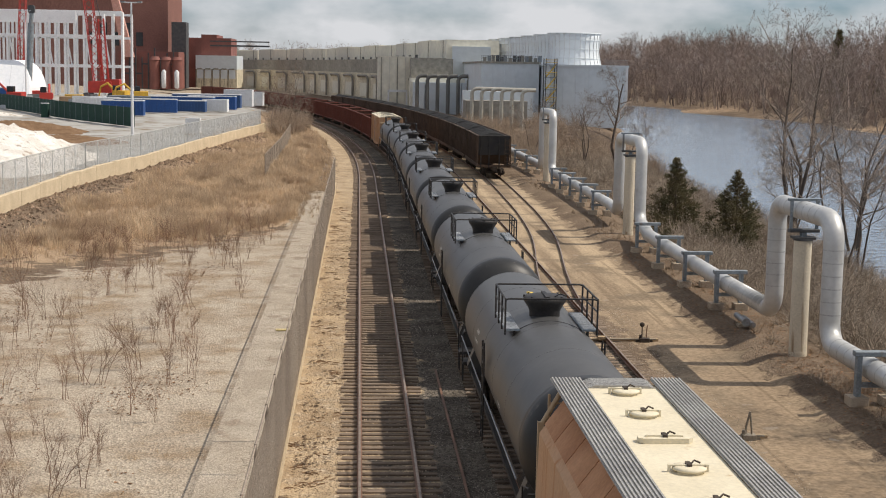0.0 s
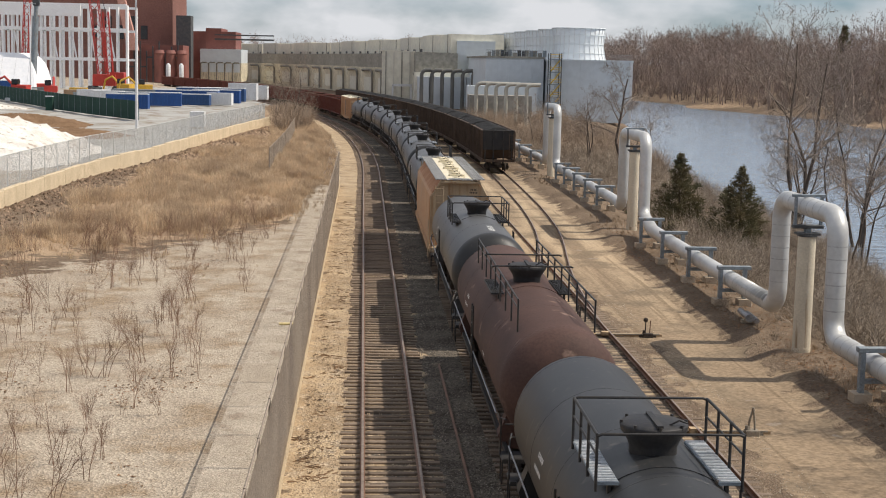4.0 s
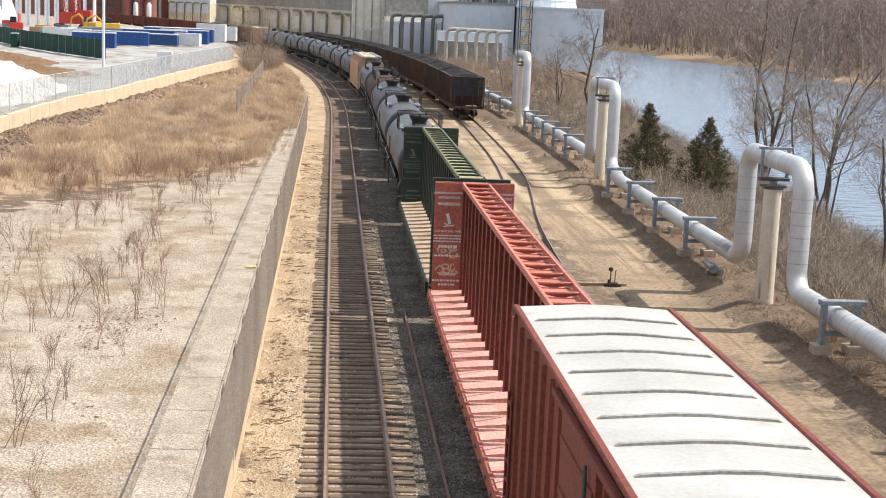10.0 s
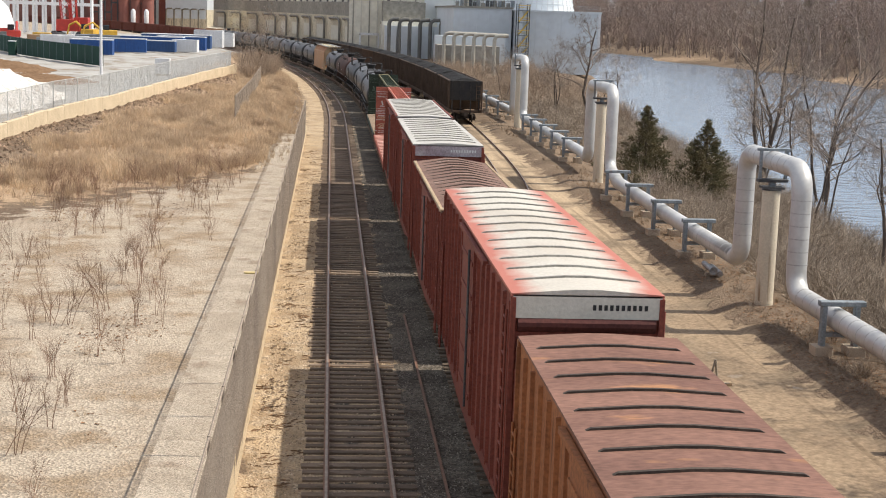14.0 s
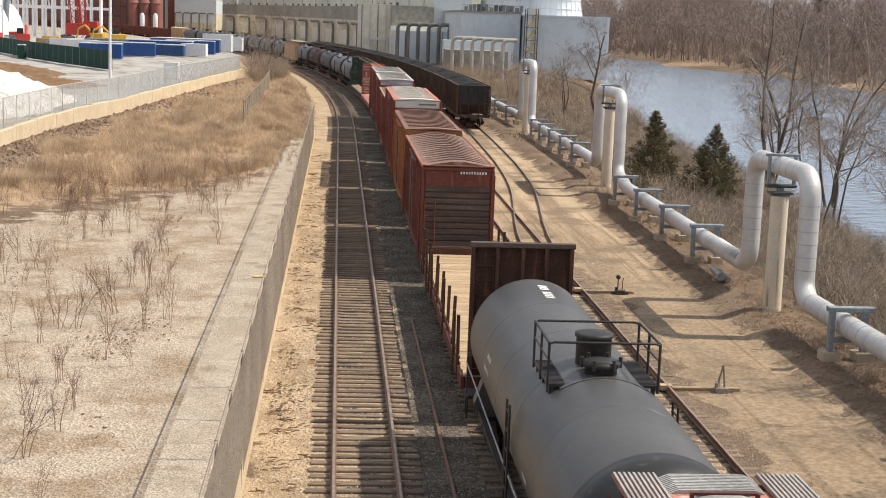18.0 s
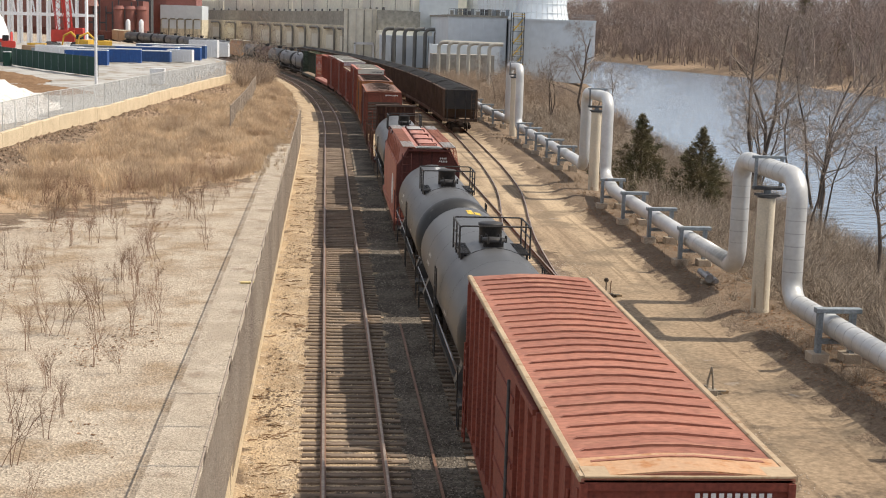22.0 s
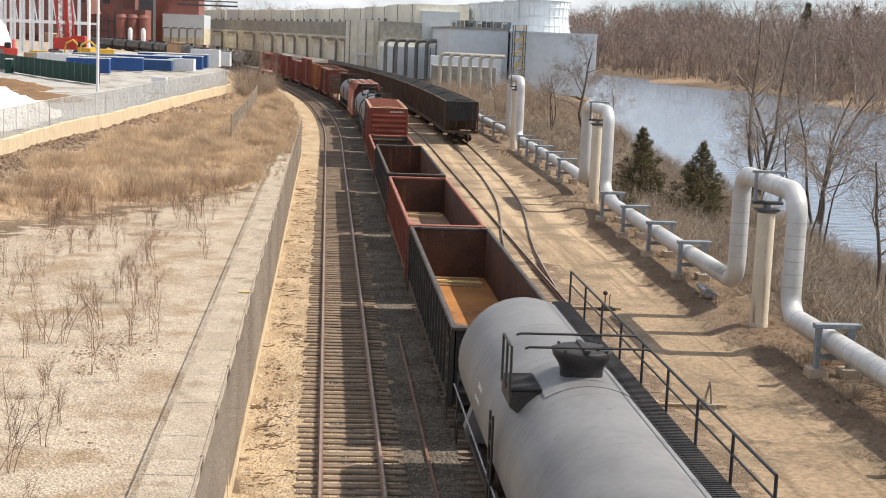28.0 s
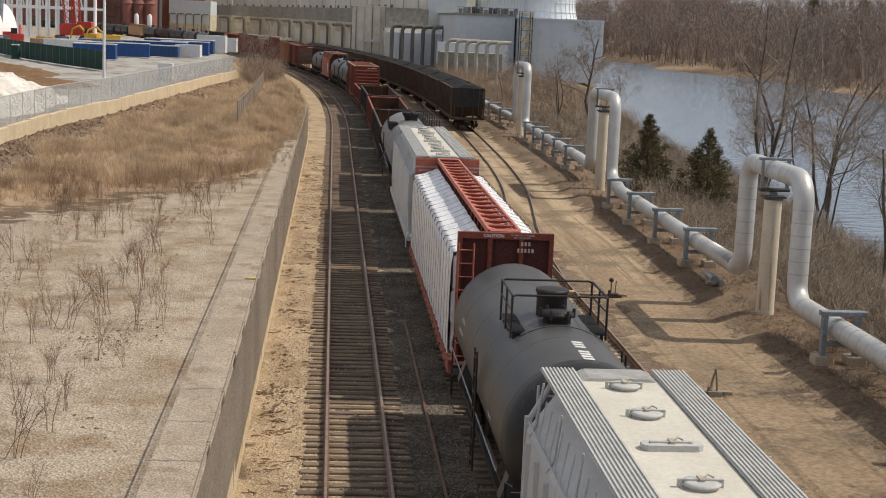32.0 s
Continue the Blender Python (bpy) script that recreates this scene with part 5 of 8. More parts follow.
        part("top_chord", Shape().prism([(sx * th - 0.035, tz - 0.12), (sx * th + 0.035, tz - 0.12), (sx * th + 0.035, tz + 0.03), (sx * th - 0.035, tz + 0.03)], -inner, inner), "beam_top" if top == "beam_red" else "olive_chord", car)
        sh = Shape()
        for k in range(n):
            y = -inner + 2 * inner * (k + 0.5) / n
            sh.cyl((sx * 1.45, y, dz - 0.2), (sx * 1.45, y + 0.1, dz - 0.2), 0.06, 6)
        part("winch", sh, "dark_metal", car)
    for k in range(n + 1):
        y = -inner + 2 * inner * k / n
        if top == "beam_red":
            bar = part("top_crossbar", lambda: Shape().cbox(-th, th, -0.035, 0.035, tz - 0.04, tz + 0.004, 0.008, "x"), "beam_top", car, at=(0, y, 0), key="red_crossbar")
            # darker red holds the shade on the gusset's near face
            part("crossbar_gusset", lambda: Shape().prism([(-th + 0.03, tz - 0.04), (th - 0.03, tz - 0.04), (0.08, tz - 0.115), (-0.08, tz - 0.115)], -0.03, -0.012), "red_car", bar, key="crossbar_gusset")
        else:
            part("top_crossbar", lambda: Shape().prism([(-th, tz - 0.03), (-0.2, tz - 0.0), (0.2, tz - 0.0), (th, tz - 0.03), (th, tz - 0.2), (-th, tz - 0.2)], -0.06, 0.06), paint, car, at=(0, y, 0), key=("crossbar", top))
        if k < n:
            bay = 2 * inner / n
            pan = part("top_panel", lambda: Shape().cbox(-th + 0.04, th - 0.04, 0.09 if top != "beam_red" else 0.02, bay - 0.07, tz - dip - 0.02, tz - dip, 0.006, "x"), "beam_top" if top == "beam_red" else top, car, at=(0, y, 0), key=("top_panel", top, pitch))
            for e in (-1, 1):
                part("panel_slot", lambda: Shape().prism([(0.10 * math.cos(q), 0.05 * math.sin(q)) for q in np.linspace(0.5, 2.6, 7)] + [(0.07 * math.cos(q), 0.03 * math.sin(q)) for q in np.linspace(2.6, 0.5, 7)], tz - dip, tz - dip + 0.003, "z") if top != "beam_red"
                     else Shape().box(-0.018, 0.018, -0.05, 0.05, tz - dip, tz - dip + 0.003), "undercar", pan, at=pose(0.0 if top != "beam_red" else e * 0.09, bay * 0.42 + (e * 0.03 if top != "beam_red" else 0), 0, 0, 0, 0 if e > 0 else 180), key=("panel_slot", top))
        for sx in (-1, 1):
            # red cars: posts and braces take a darker red in place of shade
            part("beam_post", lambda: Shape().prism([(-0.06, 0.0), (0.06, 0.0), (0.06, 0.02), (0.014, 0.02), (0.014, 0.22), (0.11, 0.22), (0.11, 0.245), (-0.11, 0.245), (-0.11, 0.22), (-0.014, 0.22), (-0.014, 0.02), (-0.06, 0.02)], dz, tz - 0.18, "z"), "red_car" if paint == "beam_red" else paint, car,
                 at=pose(sx * 0.185, y, 0, 0, 0, -90 if sx > 0 else 90), key=("beam_post", paint))
            if k < n and k % 2 == 0:
                part("beam_brace", Shape().tube([(sx * 0.36, y + 0.1, tz - 0.3), (sx * 0.36, y + 2 * inner / n - 0.1, dz + 0.9)], 0.03, 5), "red_car" if paint == "beam_red" else paint, car)
    for sy in (-1, 1):
        y0, y1 = sorted((sy * half, sy * (half - 0.10)))
        bz = tz - 0.02
        blk = part("bulkhead", Shape().box(-bulk_hw, bulk_hw, y0, y1, dz, bz), paint, car)
        a, b = sorted((sy * half, sy * (half + 0.16)))
        sh = Shape().box(-bulk_hw, bulk_hw, a, b, bz - 0.16, bz + 0.02)
        for xx in (-bulk_hw, bulk_hw - 0.12, -0.5, 0.38):
            sh.box(xx, xx + 0.12, a, b, dz, bz - 0.16)
        for zz in (1.9, 2.9):
            sh.box(-bulk_hw, bulk_hw, a, b - 0.04 if sy > 0 else b, zz, zz + 0.1)
        # red cars: frame and outer sheet darkened for the shaded end face
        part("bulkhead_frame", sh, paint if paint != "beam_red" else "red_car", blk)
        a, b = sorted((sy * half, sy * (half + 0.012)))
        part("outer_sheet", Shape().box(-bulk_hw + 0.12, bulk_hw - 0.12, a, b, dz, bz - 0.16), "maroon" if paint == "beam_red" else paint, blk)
        ladder(car, -1.1, sy * (half + 0.18), dz, bz - 0.3, paint, "x")
        part("corner_gusset", Shape().prism([(-0.42, tz), (0.42, tz), (0.42, tz + 0.02), (-0.42, tz + 0.02)], min(sy * half, sy * (half - 0.5)), max(sy * half, sy * (half - 0.5))), top, car)
    if lettering:
        yb = half - 0.10 - 0.006
        sx_list = ((-0.86, 1.0), (0.9, 1.0))
        for cx, _ in sx_list:
            for txt, size, z in (("LOADING & UNLOADING", 0.092, 4.38), ("INSTRUCTIONS", 0.105, 4.22), ("WARNING", 0.16, 4.0), ("CAR MAY FALL OVER", 0.098, 3.07)):
                words("warning_text", txt, size, lettering, car, pose(cx, yb, z, 90, 0, 0))
            sh = Shape()
            r = random.Random(5)
            for k, (z, w, h) in enumerate(((2.9, 0.95, 0.045), (2.8, 0.9, 0.045), (2.7, 0.98, 0.045), (2.5, 0.6, 0.09), (2.2, 0.9, 0.05), (1.55, 0.5, 0.1), (1.34, 0.95, 0.06), (1.2, 0.55, 0.06))):
                x = cx - w / 2
                while x < cx + w / 2:
                    wl_ = r.uniform(0.05, 0.12)
                    sh.box(x, x + wl_, yb - 0.004, yb, z, z + h)
                    x += wl_ + 0.03
            sh.prism([(cx - 0.10, 3.66), (cx + 0.0, 3.69), (cx + 0.10, 3.34), (cx + 0.0, 3.31)], yb - 0.004, yb)
            sh.prism([(cx - 0.18, 3.22), (cx + 0.2, 3.26), (cx + 0.19, 3.30), (cx - 0.18, 3.25)], yb - 0.004, yb)
            sh.prism([(cx - 0.15, 3.33), (cx - 0.02, 3.27), (cx + 0.0, 3.30), (cx - 0.12, 3.36)], yb - 0.004, yb)
            tagged(part("stencil_block", sh, lettering, car, "small print as bars and a pictogram"), kind="stuff")
    bars(car, 0.55, -half - 0.164, tz - 0.3, [3, 5], 0.11, 0.5, "pale_mark", "end", -1)
    if loaded:
        words("caution_text", "CAUTION", 0.13, "white_mark", car, pose(-0.35, -half - 0.166, tz - 0.09, 90, 0, 0))
        for txt, z in (("NO WALKING SURFACE", tz - 0.06), ("ON TOP OF CAR", tz - 0.13)):
            words("caution_text", txt, 0.06, "pale_mark", car, pose(0.45, -half - 0.166, z, 90, 0, 0))
    if sprayed:
        sh = Shape()
        rings = [(-0.98, 2.40, 0.23, 0.19), (-0.66, 2.28, 0.15, 0.15), (-0.99, 2.40, 0.11, 0.08), (-0.62, 2.44, 0.10, 0.06), (-1.10, 1.74, 0.14, 0.15), (-0.90, 1.86, 0.15, 0.10),
                 (-0.86, 1.68, 0.13, 0.13), (-0.66, 1.82, 0.10, 0.15), (-0.60, 1.66, 0.13, 0.09), (-1.00, 1.60, 0.10, 0.07)]
        for q, (cx0, cz0, rx, rz) in enumerate(rings):
            ts = np.linspace(q, q + 5.6, 18)
            sh.prism([(cx0 + rx * math.cos(t) * (1 + 0.12 * math.sin(3 * t + q)), cz0 + rz * math.sin(t)) for t in ts] + [(cx0 + (rx - 0.05) * math.cos(t), cz0 + (rz - 0.05) * math.sin(t)) for t in ts[::-1]], half - 0.109 - 0.0004 * q, half - 0.1055 - 0.0004 * q)
        tagged(part("spray_paint", sh, "paint_tag", car, "tan spray-painted shapes"), kind="stuff")
    if loaded:
        nb = 5
        seg = (2 * inner - 0.3) / nb
        for sx in (-1, 1):
            for k in range(nb):
                y0 = -inner + 0.15 + seg * k
                a, b = sorted((sx * 0.47, sx * 1.40))
                for lv, (za, zb) in enumerate(((dz + 0.14, 2.0), (2.0, 2.95), (2.95, 3.95))):
                    r = random.Random(k * 3 + lv)
                    pk = part("lumber_pack", Shape().cbox(a + r.uniform(-0.02, 0.02), b + r.uniform(-0.03, 0.03), y0 - 0.005, y0 + seg + 0.005, za, zb + 0.02, 0.07), "wrap", car)
                # loose wrap: sags in the middle of the top, rolls over the edge and hangs in folds down the side
                sh = Shape()
                nx, ny, nz = 8, 22, 7
                r = random.Random(k + 40 * sx)
                va, wave = [], [r.uniform(-1, 1) for _ in range(ny + 1)]
                wave[0] = wave[-1] = 0.0
                for j in range(ny + 1):
                    yj = y0 + seg * j / ny
                    for i in range(nx + 1):
                        f = i / nx
                        zt = 4.36 - 0.30 * f - 0.16 * f * (1 - f) + 0.03 * wave[j] * f + 0.06 * r.random() * (0 < j < ny)
                        va.append((sx * (0.47 + (1.40 - 0.47) * f), yj, zt))
                    for i in range(1, nz + 1):
                        va.append((sx * (1.45 + 0.025 * wave[j] * (i / nz) + 0.02 * r.random()), yj, 4.02 - (4.02 - dz - 0.1) * i / nz))
                w = nx + nz + 1
                quads = [(j * w + i, j * w + i + 1, (j + 1) * w + i + 1, (j + 1) * w + i) for j in range(ny) for i in range(w - 1)]
                sh.add(va, quads if sx > 0 else [q[::-1] for q in quads], True)
                part("loose_wrap", sh, "wrap", pk)
                for q in range(4):
                    ys = y0 + seg * (q + 0.5) / 4
                    part("strap", Shape().tube([(sx * 0.48, ys + 0.3, 4.44), (sx * 0.9, ys + 0.15, 4.27), (sx * 1.36, ys, 4.15), (sx * 1.47, ys, 4.06), (sx * 1.485, ys, dz)], 0.005, 4), "strap", car)
                    part("corner_guard", lambda: Shape().tube([(-0.1, 0, 0.05), (0.02, 0, 0.04), (0.06, 0, -0.04), (0.06, 0, -0.10)], 0.011, 5), "strap", car, at=pose(sx * 1.43, ys, 4.1, 0, 0, 0 if sx > 0 else 180), key="corner_guard")
    for s in (-1, 1):
        bogie(car, s * (half - 1.9))
        part("coupler", lambda: Shape().box(-0.09, 0.09, -0.1, 0.55, 0.76, 0.98).box(-0.17, 0.17, 0.5, 0.78, 0.70, 1.04).cyl((-0.3, 0.02, 0.7), (-0.25, 0.55, 0.42), 0.035, 6),
             "undercar", car, at=pose(0, s * (half - 0.1), 0, 0, 0, 0 if s > 0 else 180), key="coupler")
    return car


def gondola(pitch, outside, inside, floor, rim, label="", top=2.75, ribs=15, debris=0, planks=False, end_up=0.0, end_in=None):
    half = pitch / 2 - 0.62
    car = thing("gondola", label, "gondola car", group="freight train")
    hw, fz = 1.46, 1.15
    part("floor", Shape().box(-hw + 0.06, hw - 0.06, -half + 0.06, half - 0.06, fz - 0.1, fz), floor, car)
    for sx in (-1, 1):
        a, b = sorted((sx * hw, sx * (hw - 0.03)))
        part("side_wall", Shape().box(a, b, -half, half, fz - 0.15, top), outside, car)
        a, b = sorted((sx * (hw - 0.03), sx * (hw - 0.05)))
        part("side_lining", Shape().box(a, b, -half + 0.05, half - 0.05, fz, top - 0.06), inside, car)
        part("top_rim", Shape().cbox(sx * (hw + 0.02) - 0.07, sx * (hw + 0.02) + 0.07, -half - 0.05, half + 0.05, top - 0.06, top + 0.06, 0.025), rim, car)
        for k in range(ribs + 1):
            y = -half + 0.1 + (2 * half - 0.2) * k / ribs
            part("side_post", lambda: Shape().prism([(-0.07, 0.0), (0.07, 0.0), (0.05, 0.11), (-0.05, 0.11)], fz - 0.15, top - 0.06, "z"), outside, car, at=pose(sx * hw, y, 0, 0, 0, -90 if sx > 0 else 90), key=("gondola_post", outside, top))
        part("side_sill", Shape().box(sx * (hw + 0.04) - 0.07, sx * (hw + 0.04) + 0.07, -half, half, fz - 0.22, fz - 0.05), outside, car)
        for sy in (-1, 1):
            ladder(car, sx * (hw + 0.13), sy * (half - 0.3), 0.6, top - 0.2, outside)
    for sy in (-1, 1):
        a, b = sorted((sy * half, sy * (half - 0.04)))
        part("end_wall", Shape().box(-hw, hw, a, b, fz - 0.15, top), outside, car)
        a, b = sorted((sy * (half - 0.04), sy * (half - 0.06)))
        # end_in gives the inside ends a darker tone than the side lining
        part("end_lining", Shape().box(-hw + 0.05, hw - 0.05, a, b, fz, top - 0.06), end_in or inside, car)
        zz = fz + 0.2
        while zz < top - 0.25:
            if end_in:
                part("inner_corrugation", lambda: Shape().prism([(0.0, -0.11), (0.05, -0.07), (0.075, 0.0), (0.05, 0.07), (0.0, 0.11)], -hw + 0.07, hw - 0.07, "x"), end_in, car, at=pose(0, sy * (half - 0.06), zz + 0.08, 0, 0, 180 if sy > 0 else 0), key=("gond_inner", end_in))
            part("end_corrugation", lambda: Shape().prism([(0.0, -0.14), (0.05, -0.1), (0.09, -0.03), (0.09, 0.03), (0.05, 0.1), (0.0, 0.14)], -hw + 0.1, hw - 0.1, "x"), outside, car, at=pose(0, sy * half, zz, 0, 0, 0 if sy > 0 else 180), key=("gond_corr", outside))
            zz += 0.38
        part("end_rim", Shape().cbox(-hw - 0.06, hw + 0.06, sy * (half + 0.02) - 0.09, sy * (half + 0.02) + 0.09, top - 0.05 + end_up, top + 0.065 + end_up, 0.025, "x"), rim, car)
        for sx in (-1, 1):
            part("corner_plate", Shape().prism([(sx * hw, sy * half), (sx * (hw - 0.35), sy * half), (sx * hw, sy * (half - 0.35))], top + 0.062, top + 0.075, "z"), rim, car)
    r = random.Random(debris + ribs)
    for k in range(debris):
        y, x, a = r.uniform(-half + 2, half - 1), r.uniform(-1.1, 1.1), r.uniform(0, 180)
        part("scrap_stick", Shape().box(-0.05, 0.05, -r.uniform(0.15, 0.7), r.uniform(0.15, 0.7), 0, 0.05), "plank", car, at=pose(x, y, fz + 0.002, 0, 0, a))
    if planks:
        for k in range(5):
            part("dunnage_plank", Shape().box(-1.15, 1.15, -0.05, 0.05, 0, 0.06), "fresh_wood" if k % 2 else "plank", car, at=pose(r.uniform(-0.1, 0.1), half - 0.9 - k * 0.3, fz + 0.004 + (0.062 if k % 3 == 0 else 0), 0, 0, r.uniform(-9, 9)))
    bars(car, 0.0, -half - 0.095, top - 0.2, [3], 0.13, 0.4, "white_mark", "end", -1)
    underframe(car, half)
    for s in (-1, 1):
        bogie(car, s * (half - 2.0))
    return car


def bulkhead_flat(pitch):
    half = pitch / 2 - 0.6
    car = thing("bulkhead_flatcar", "bulkhead flatcar with bleached plank deck and rusty stakes", "flat car", group="freight train")
    dz = 1.15
    part("frame", Shape().cbox(-1.4, 1.4, -half, half, dz - 0.45, dz - 0.06, 0.04), "maroon", car)
    r = random.Random(3)
    n = int(2 * half / 0.3)
    for k in range(n):
        y = -half + 2 * half * (k + 0.5) / n
        part("deck_plank", lambda: Shape().cbox(-1.42, 1.42, -0.14, 0.14, -0.06, 0.0, 0.008, "x"), "plank", car, at=pose(r.uniform(-0.03, 0.03), y, dz + r.uniform(-0.006, 0.006), 0, 0, r.uniform(-0.4, 0.4)), key="deck_plank")
    for sx in (-1, 1):
        for k in range(13):
            y = -half + 1.2 + (2 * half - 2.4) * k / 12
            part("stake", lambda: Shape().box(-0.045, 0.045, -0.05, 0.05, dz - 0.4, dz + 1.35), "gond_in", car, at=pose(sx * 1.48 + r.uniform(-0.02, 0.02), y + r.uniform(-0.2, 0.2), r.uniform(-0.12, 0.05), r.uniform(-2, 2), r.uniform(-2, 2), 0), key="stake")
        part("side_sill", Shape().box(sx * 1.46 - 0.04, sx * 1.46 + 0.04, -half, half, dz - 0.4, dz - 0.05), "maroon", car)
        part("stake_rail", Shape().box(sx * 1.47 - 0.02, sx * 1.47 + 0.02, -half + 1.0, half - 1.0, dz + 0.2, dz + 0.26), "gond_in", car)
    for sy in (-1, 1):
        y0, y1 = sorted((sy * half, sy * (half - 0.08)))
        hgt = 4.72 if sy < 0 else 1.42
        blk = part("bulkhead", Shape().box(-1.34, 1.34, y0, y1, dz, hgt), "gond_in", car)
        a, b = sorted((sy * (half), sy * (half + 0.18)))
        sh = Shape()
        for xx in (-1.36, -0.72, -0.05, 0.58, 1.24):
            sh.box(xx, xx + 0.1, a, b, dz, hgt - 0.1)
        part("bulkhead_frame", sh, "gond_in", blk)
        part("bulkhead_cap", Shape().cbox(-1.38, 1.38, a, b, hgt - 0.1, hgt + 0.04, 0.015, "x"), "old_board" if sy < 0 else "gond_in", blk, "rusty top channel")
        if sy < 0:
            ladder(car, -1.0, sy * (half + 0.1), dz, hgt - 0.4, "gond_in", "x", w=0.5)
    underframe(car, half)
    for s in (-1, 1):
        bogie(car, s * (half - 1.9))
    return car


def coal_hopper(pitch=15.6):
    half = pitch / 2 - 0.55
    car = thing("coal_hopper", "dirty brown open hopper heaped with black coal, parked", "hopper car", group="parked coal hoppers")
    hw, top = 1.55, 4.0
    part("body", Shape().prism([(-half + 1.2, 1.3), (half - 1.2, 1.3), (half - 0.15, 2.6), (half - 0.15, top), (-half + 0.15, top), (-half + 0.15, 2.6)], -hw, hw, "x"), "coal_car", car)
    for sx in (-1, 1):
        part("top_rim", Shape().cbox(sx * hw - 0.07, sx * hw + 0.07, -half + 0.1, half - 0.1, top, top + 0.1, 0.02), "coal_car", car)
        for k in range(11):
            y = -half + 0.25 + (2 * half - 0.5) * k / 10
            part("side_post", lambda: Shape().prism([(-0.07, 0.0), (0.07, 0.0), (0.05, 0.13), (-0.05, 0.13)], 1.35, top - 0.02, "z"), "coal_car", car, at=pose(sx * hw, y, 0, 0, 0, -90 if sx > 0 else 90), key="coal_post")
        part("side_sill", Shape().box(sx * hw - 0.09, sx * hw + 0.09, -half, half, 1.0, 1.3), "coal_car", car)
    for sy in (-1, 1):
        part("end_rim", Shape().cbox(-hw, hw, sy * (half - 0.15) - 0.06, sy * (half - 0.15) + 0.06, top, top + 0.1, 0.02, "x"), "black", car)
        part("end_plate", Shape().box(-hw + 0.02, hw - 0.02, min(sy * (half - 0.14), sy * (half - 0.11)), max(sy * (half - 0.14), sy * (half - 0.11)), 2.2, top), "black", car)
        for xx in (-1.3, -0.5, 0.5, 1.3):
            part("end_post", Shape().box(xx - 0.05, xx + 0.05, min(sy * (half - 0.11), sy * half), max(sy * (half - 0.11), sy * half), 1.0, top), "black", car)
        part("end_sill", Shape().cbox(-hw, hw, min(sy * (half - 0.3), sy * half), max(sy * (half - 0.3), sy * half), 1.0, 1.25, 0.02, "x"), "coal_car", car)
        ladder(car, 1.25, sy * (half + 0.05), 1.0, top - 0.2, "coal_car", "x")
    sh = Shape()
    nx, ny = 8, 40
    r = random.Random(11)
    va = [(-hw + 0.08 + (2 * hw - 0.16) * i / nx, -half + 0.25 + (2 * half - 0.5) * j / ny,
           top - 0.15 + (0.0 if i in (0, nx) or j in (0, ny) else 0.42 * math.sin(math.pi * i / nx) + 0.12 * r.random())) for j in range(ny + 1) for i in range(nx + 1)]
    sh.add(va, [(j * (nx + 1) + i, j * (nx + 1) + i + 1, (j + 1) * (nx + 1) + i + 1, (j + 1) * (nx + 1) + i) for j in range(ny) for i in range(nx)])
    part("coal_load", sh, "coal", car, "black heaped coal")
    underframe(car, half)
    for s in (-1, 1):
        bogie(car, s * (half - 1.75))
    return car


# ---- the train: (front, rear) gaps in metres along the line at 0 s ----
SPEED = 15.66
train = []


def couple(front, rear, car):
    train.append((car, (front + rear) / 2))
    return car


def tank_of(front, rear, paint, label, **kw):
    return couple(front, rear, tank_car(front - rear, paint, label=label, **kw))


first = tank_of(46.4, 27.3, "tank_grey", "dark grey tank car with black manway and galvanised walkways", plate=3.2)
for a, b in ((65.2, 46.4), (83.8, 65.2), (102.4, 83.8), (121.6, 102.4), (140.1, 121.6), (158.9, 140.1), (177.7, 158.9)):
    couple(a, b, copy_thing(first, pose(0, 0, 0)))
couple(194.5, 177.7, box_car(16.8, "tan_car", "cream", "tan_end", "orange-tan boxcar with a pale roof"))
dull = couple(211.3, 194.5, gondola(16.8, "gond_red", "gond_in", "gond_floor", "gond_red", "maroon open-top gondola car", top=3.6))
a = 211.3
for k in range(15):
    couple(a + 16.8, a, copy_thing(dull, pose(0, 0, 0)))
    a += 16.8
couple(27.3, 8.2, hopper(19.1, "tan_car", "cream", ("silver",), "tan_end", "orange-tan covered hopper with cream roof and steel roof walks", hatch_mat="cream", slope_ladder=False))
tank_of(8.2, -10.7, "tank_grey", "dark grey tank car with white stencilled bars", marks="white_mark", marks_at=-6.2, band=True, dome_y=-0.6, reach=(-1.9, 1.2))
tank_of(-10.7, -30.1, "tank_rust", "rust-brown tank car with black manway and long guard rails", marks=None, dome_y=-0.45, rails=(-6.6, 5.8))
tank_of(-30.1, -49.0, "tank_black", "black tank car with black walkways", style=0)
tank_of(-49.0, -67.7, "tank_grey", "dark grey tank car with a yellow decal", plate=5.6)
tank_of(-67.7, -86.3, "tank_grey", "dark grey tank car with a yellow decal at its rear", plate=-5.4)
couple(-86.3, -108.3, centerbeam(22.0, "green_car", "green_top", "deck_tan", "empty dark green centerbeam flatcar with olive top beam", lettering="green_mark"))
couple(-108.3, -130.6, centerbeam(22.3, "beam_red", "beam_red", "deck_red", "empty faded red centerbeam flatcar with white warnings and tan spray paint", lettering="white_mark", sprayed=True))
couple(-130.6, -146.2, box_car(15.6, "red_car", "white_roof", "red_car", "oxide red boxcar with white ribbed roof", eave=5.12, peak=5.24, rim="red_car", roof_ribs=12, end_band="purple_end"))
couple(-146.2, -161.4, box_car(15.2, "red_car", "white_roof", "maroon", "oxide red boxcar with white roof and grey end band", eave=5.1, peak=5.22, end_band="purple_end", roof_ribs=12))
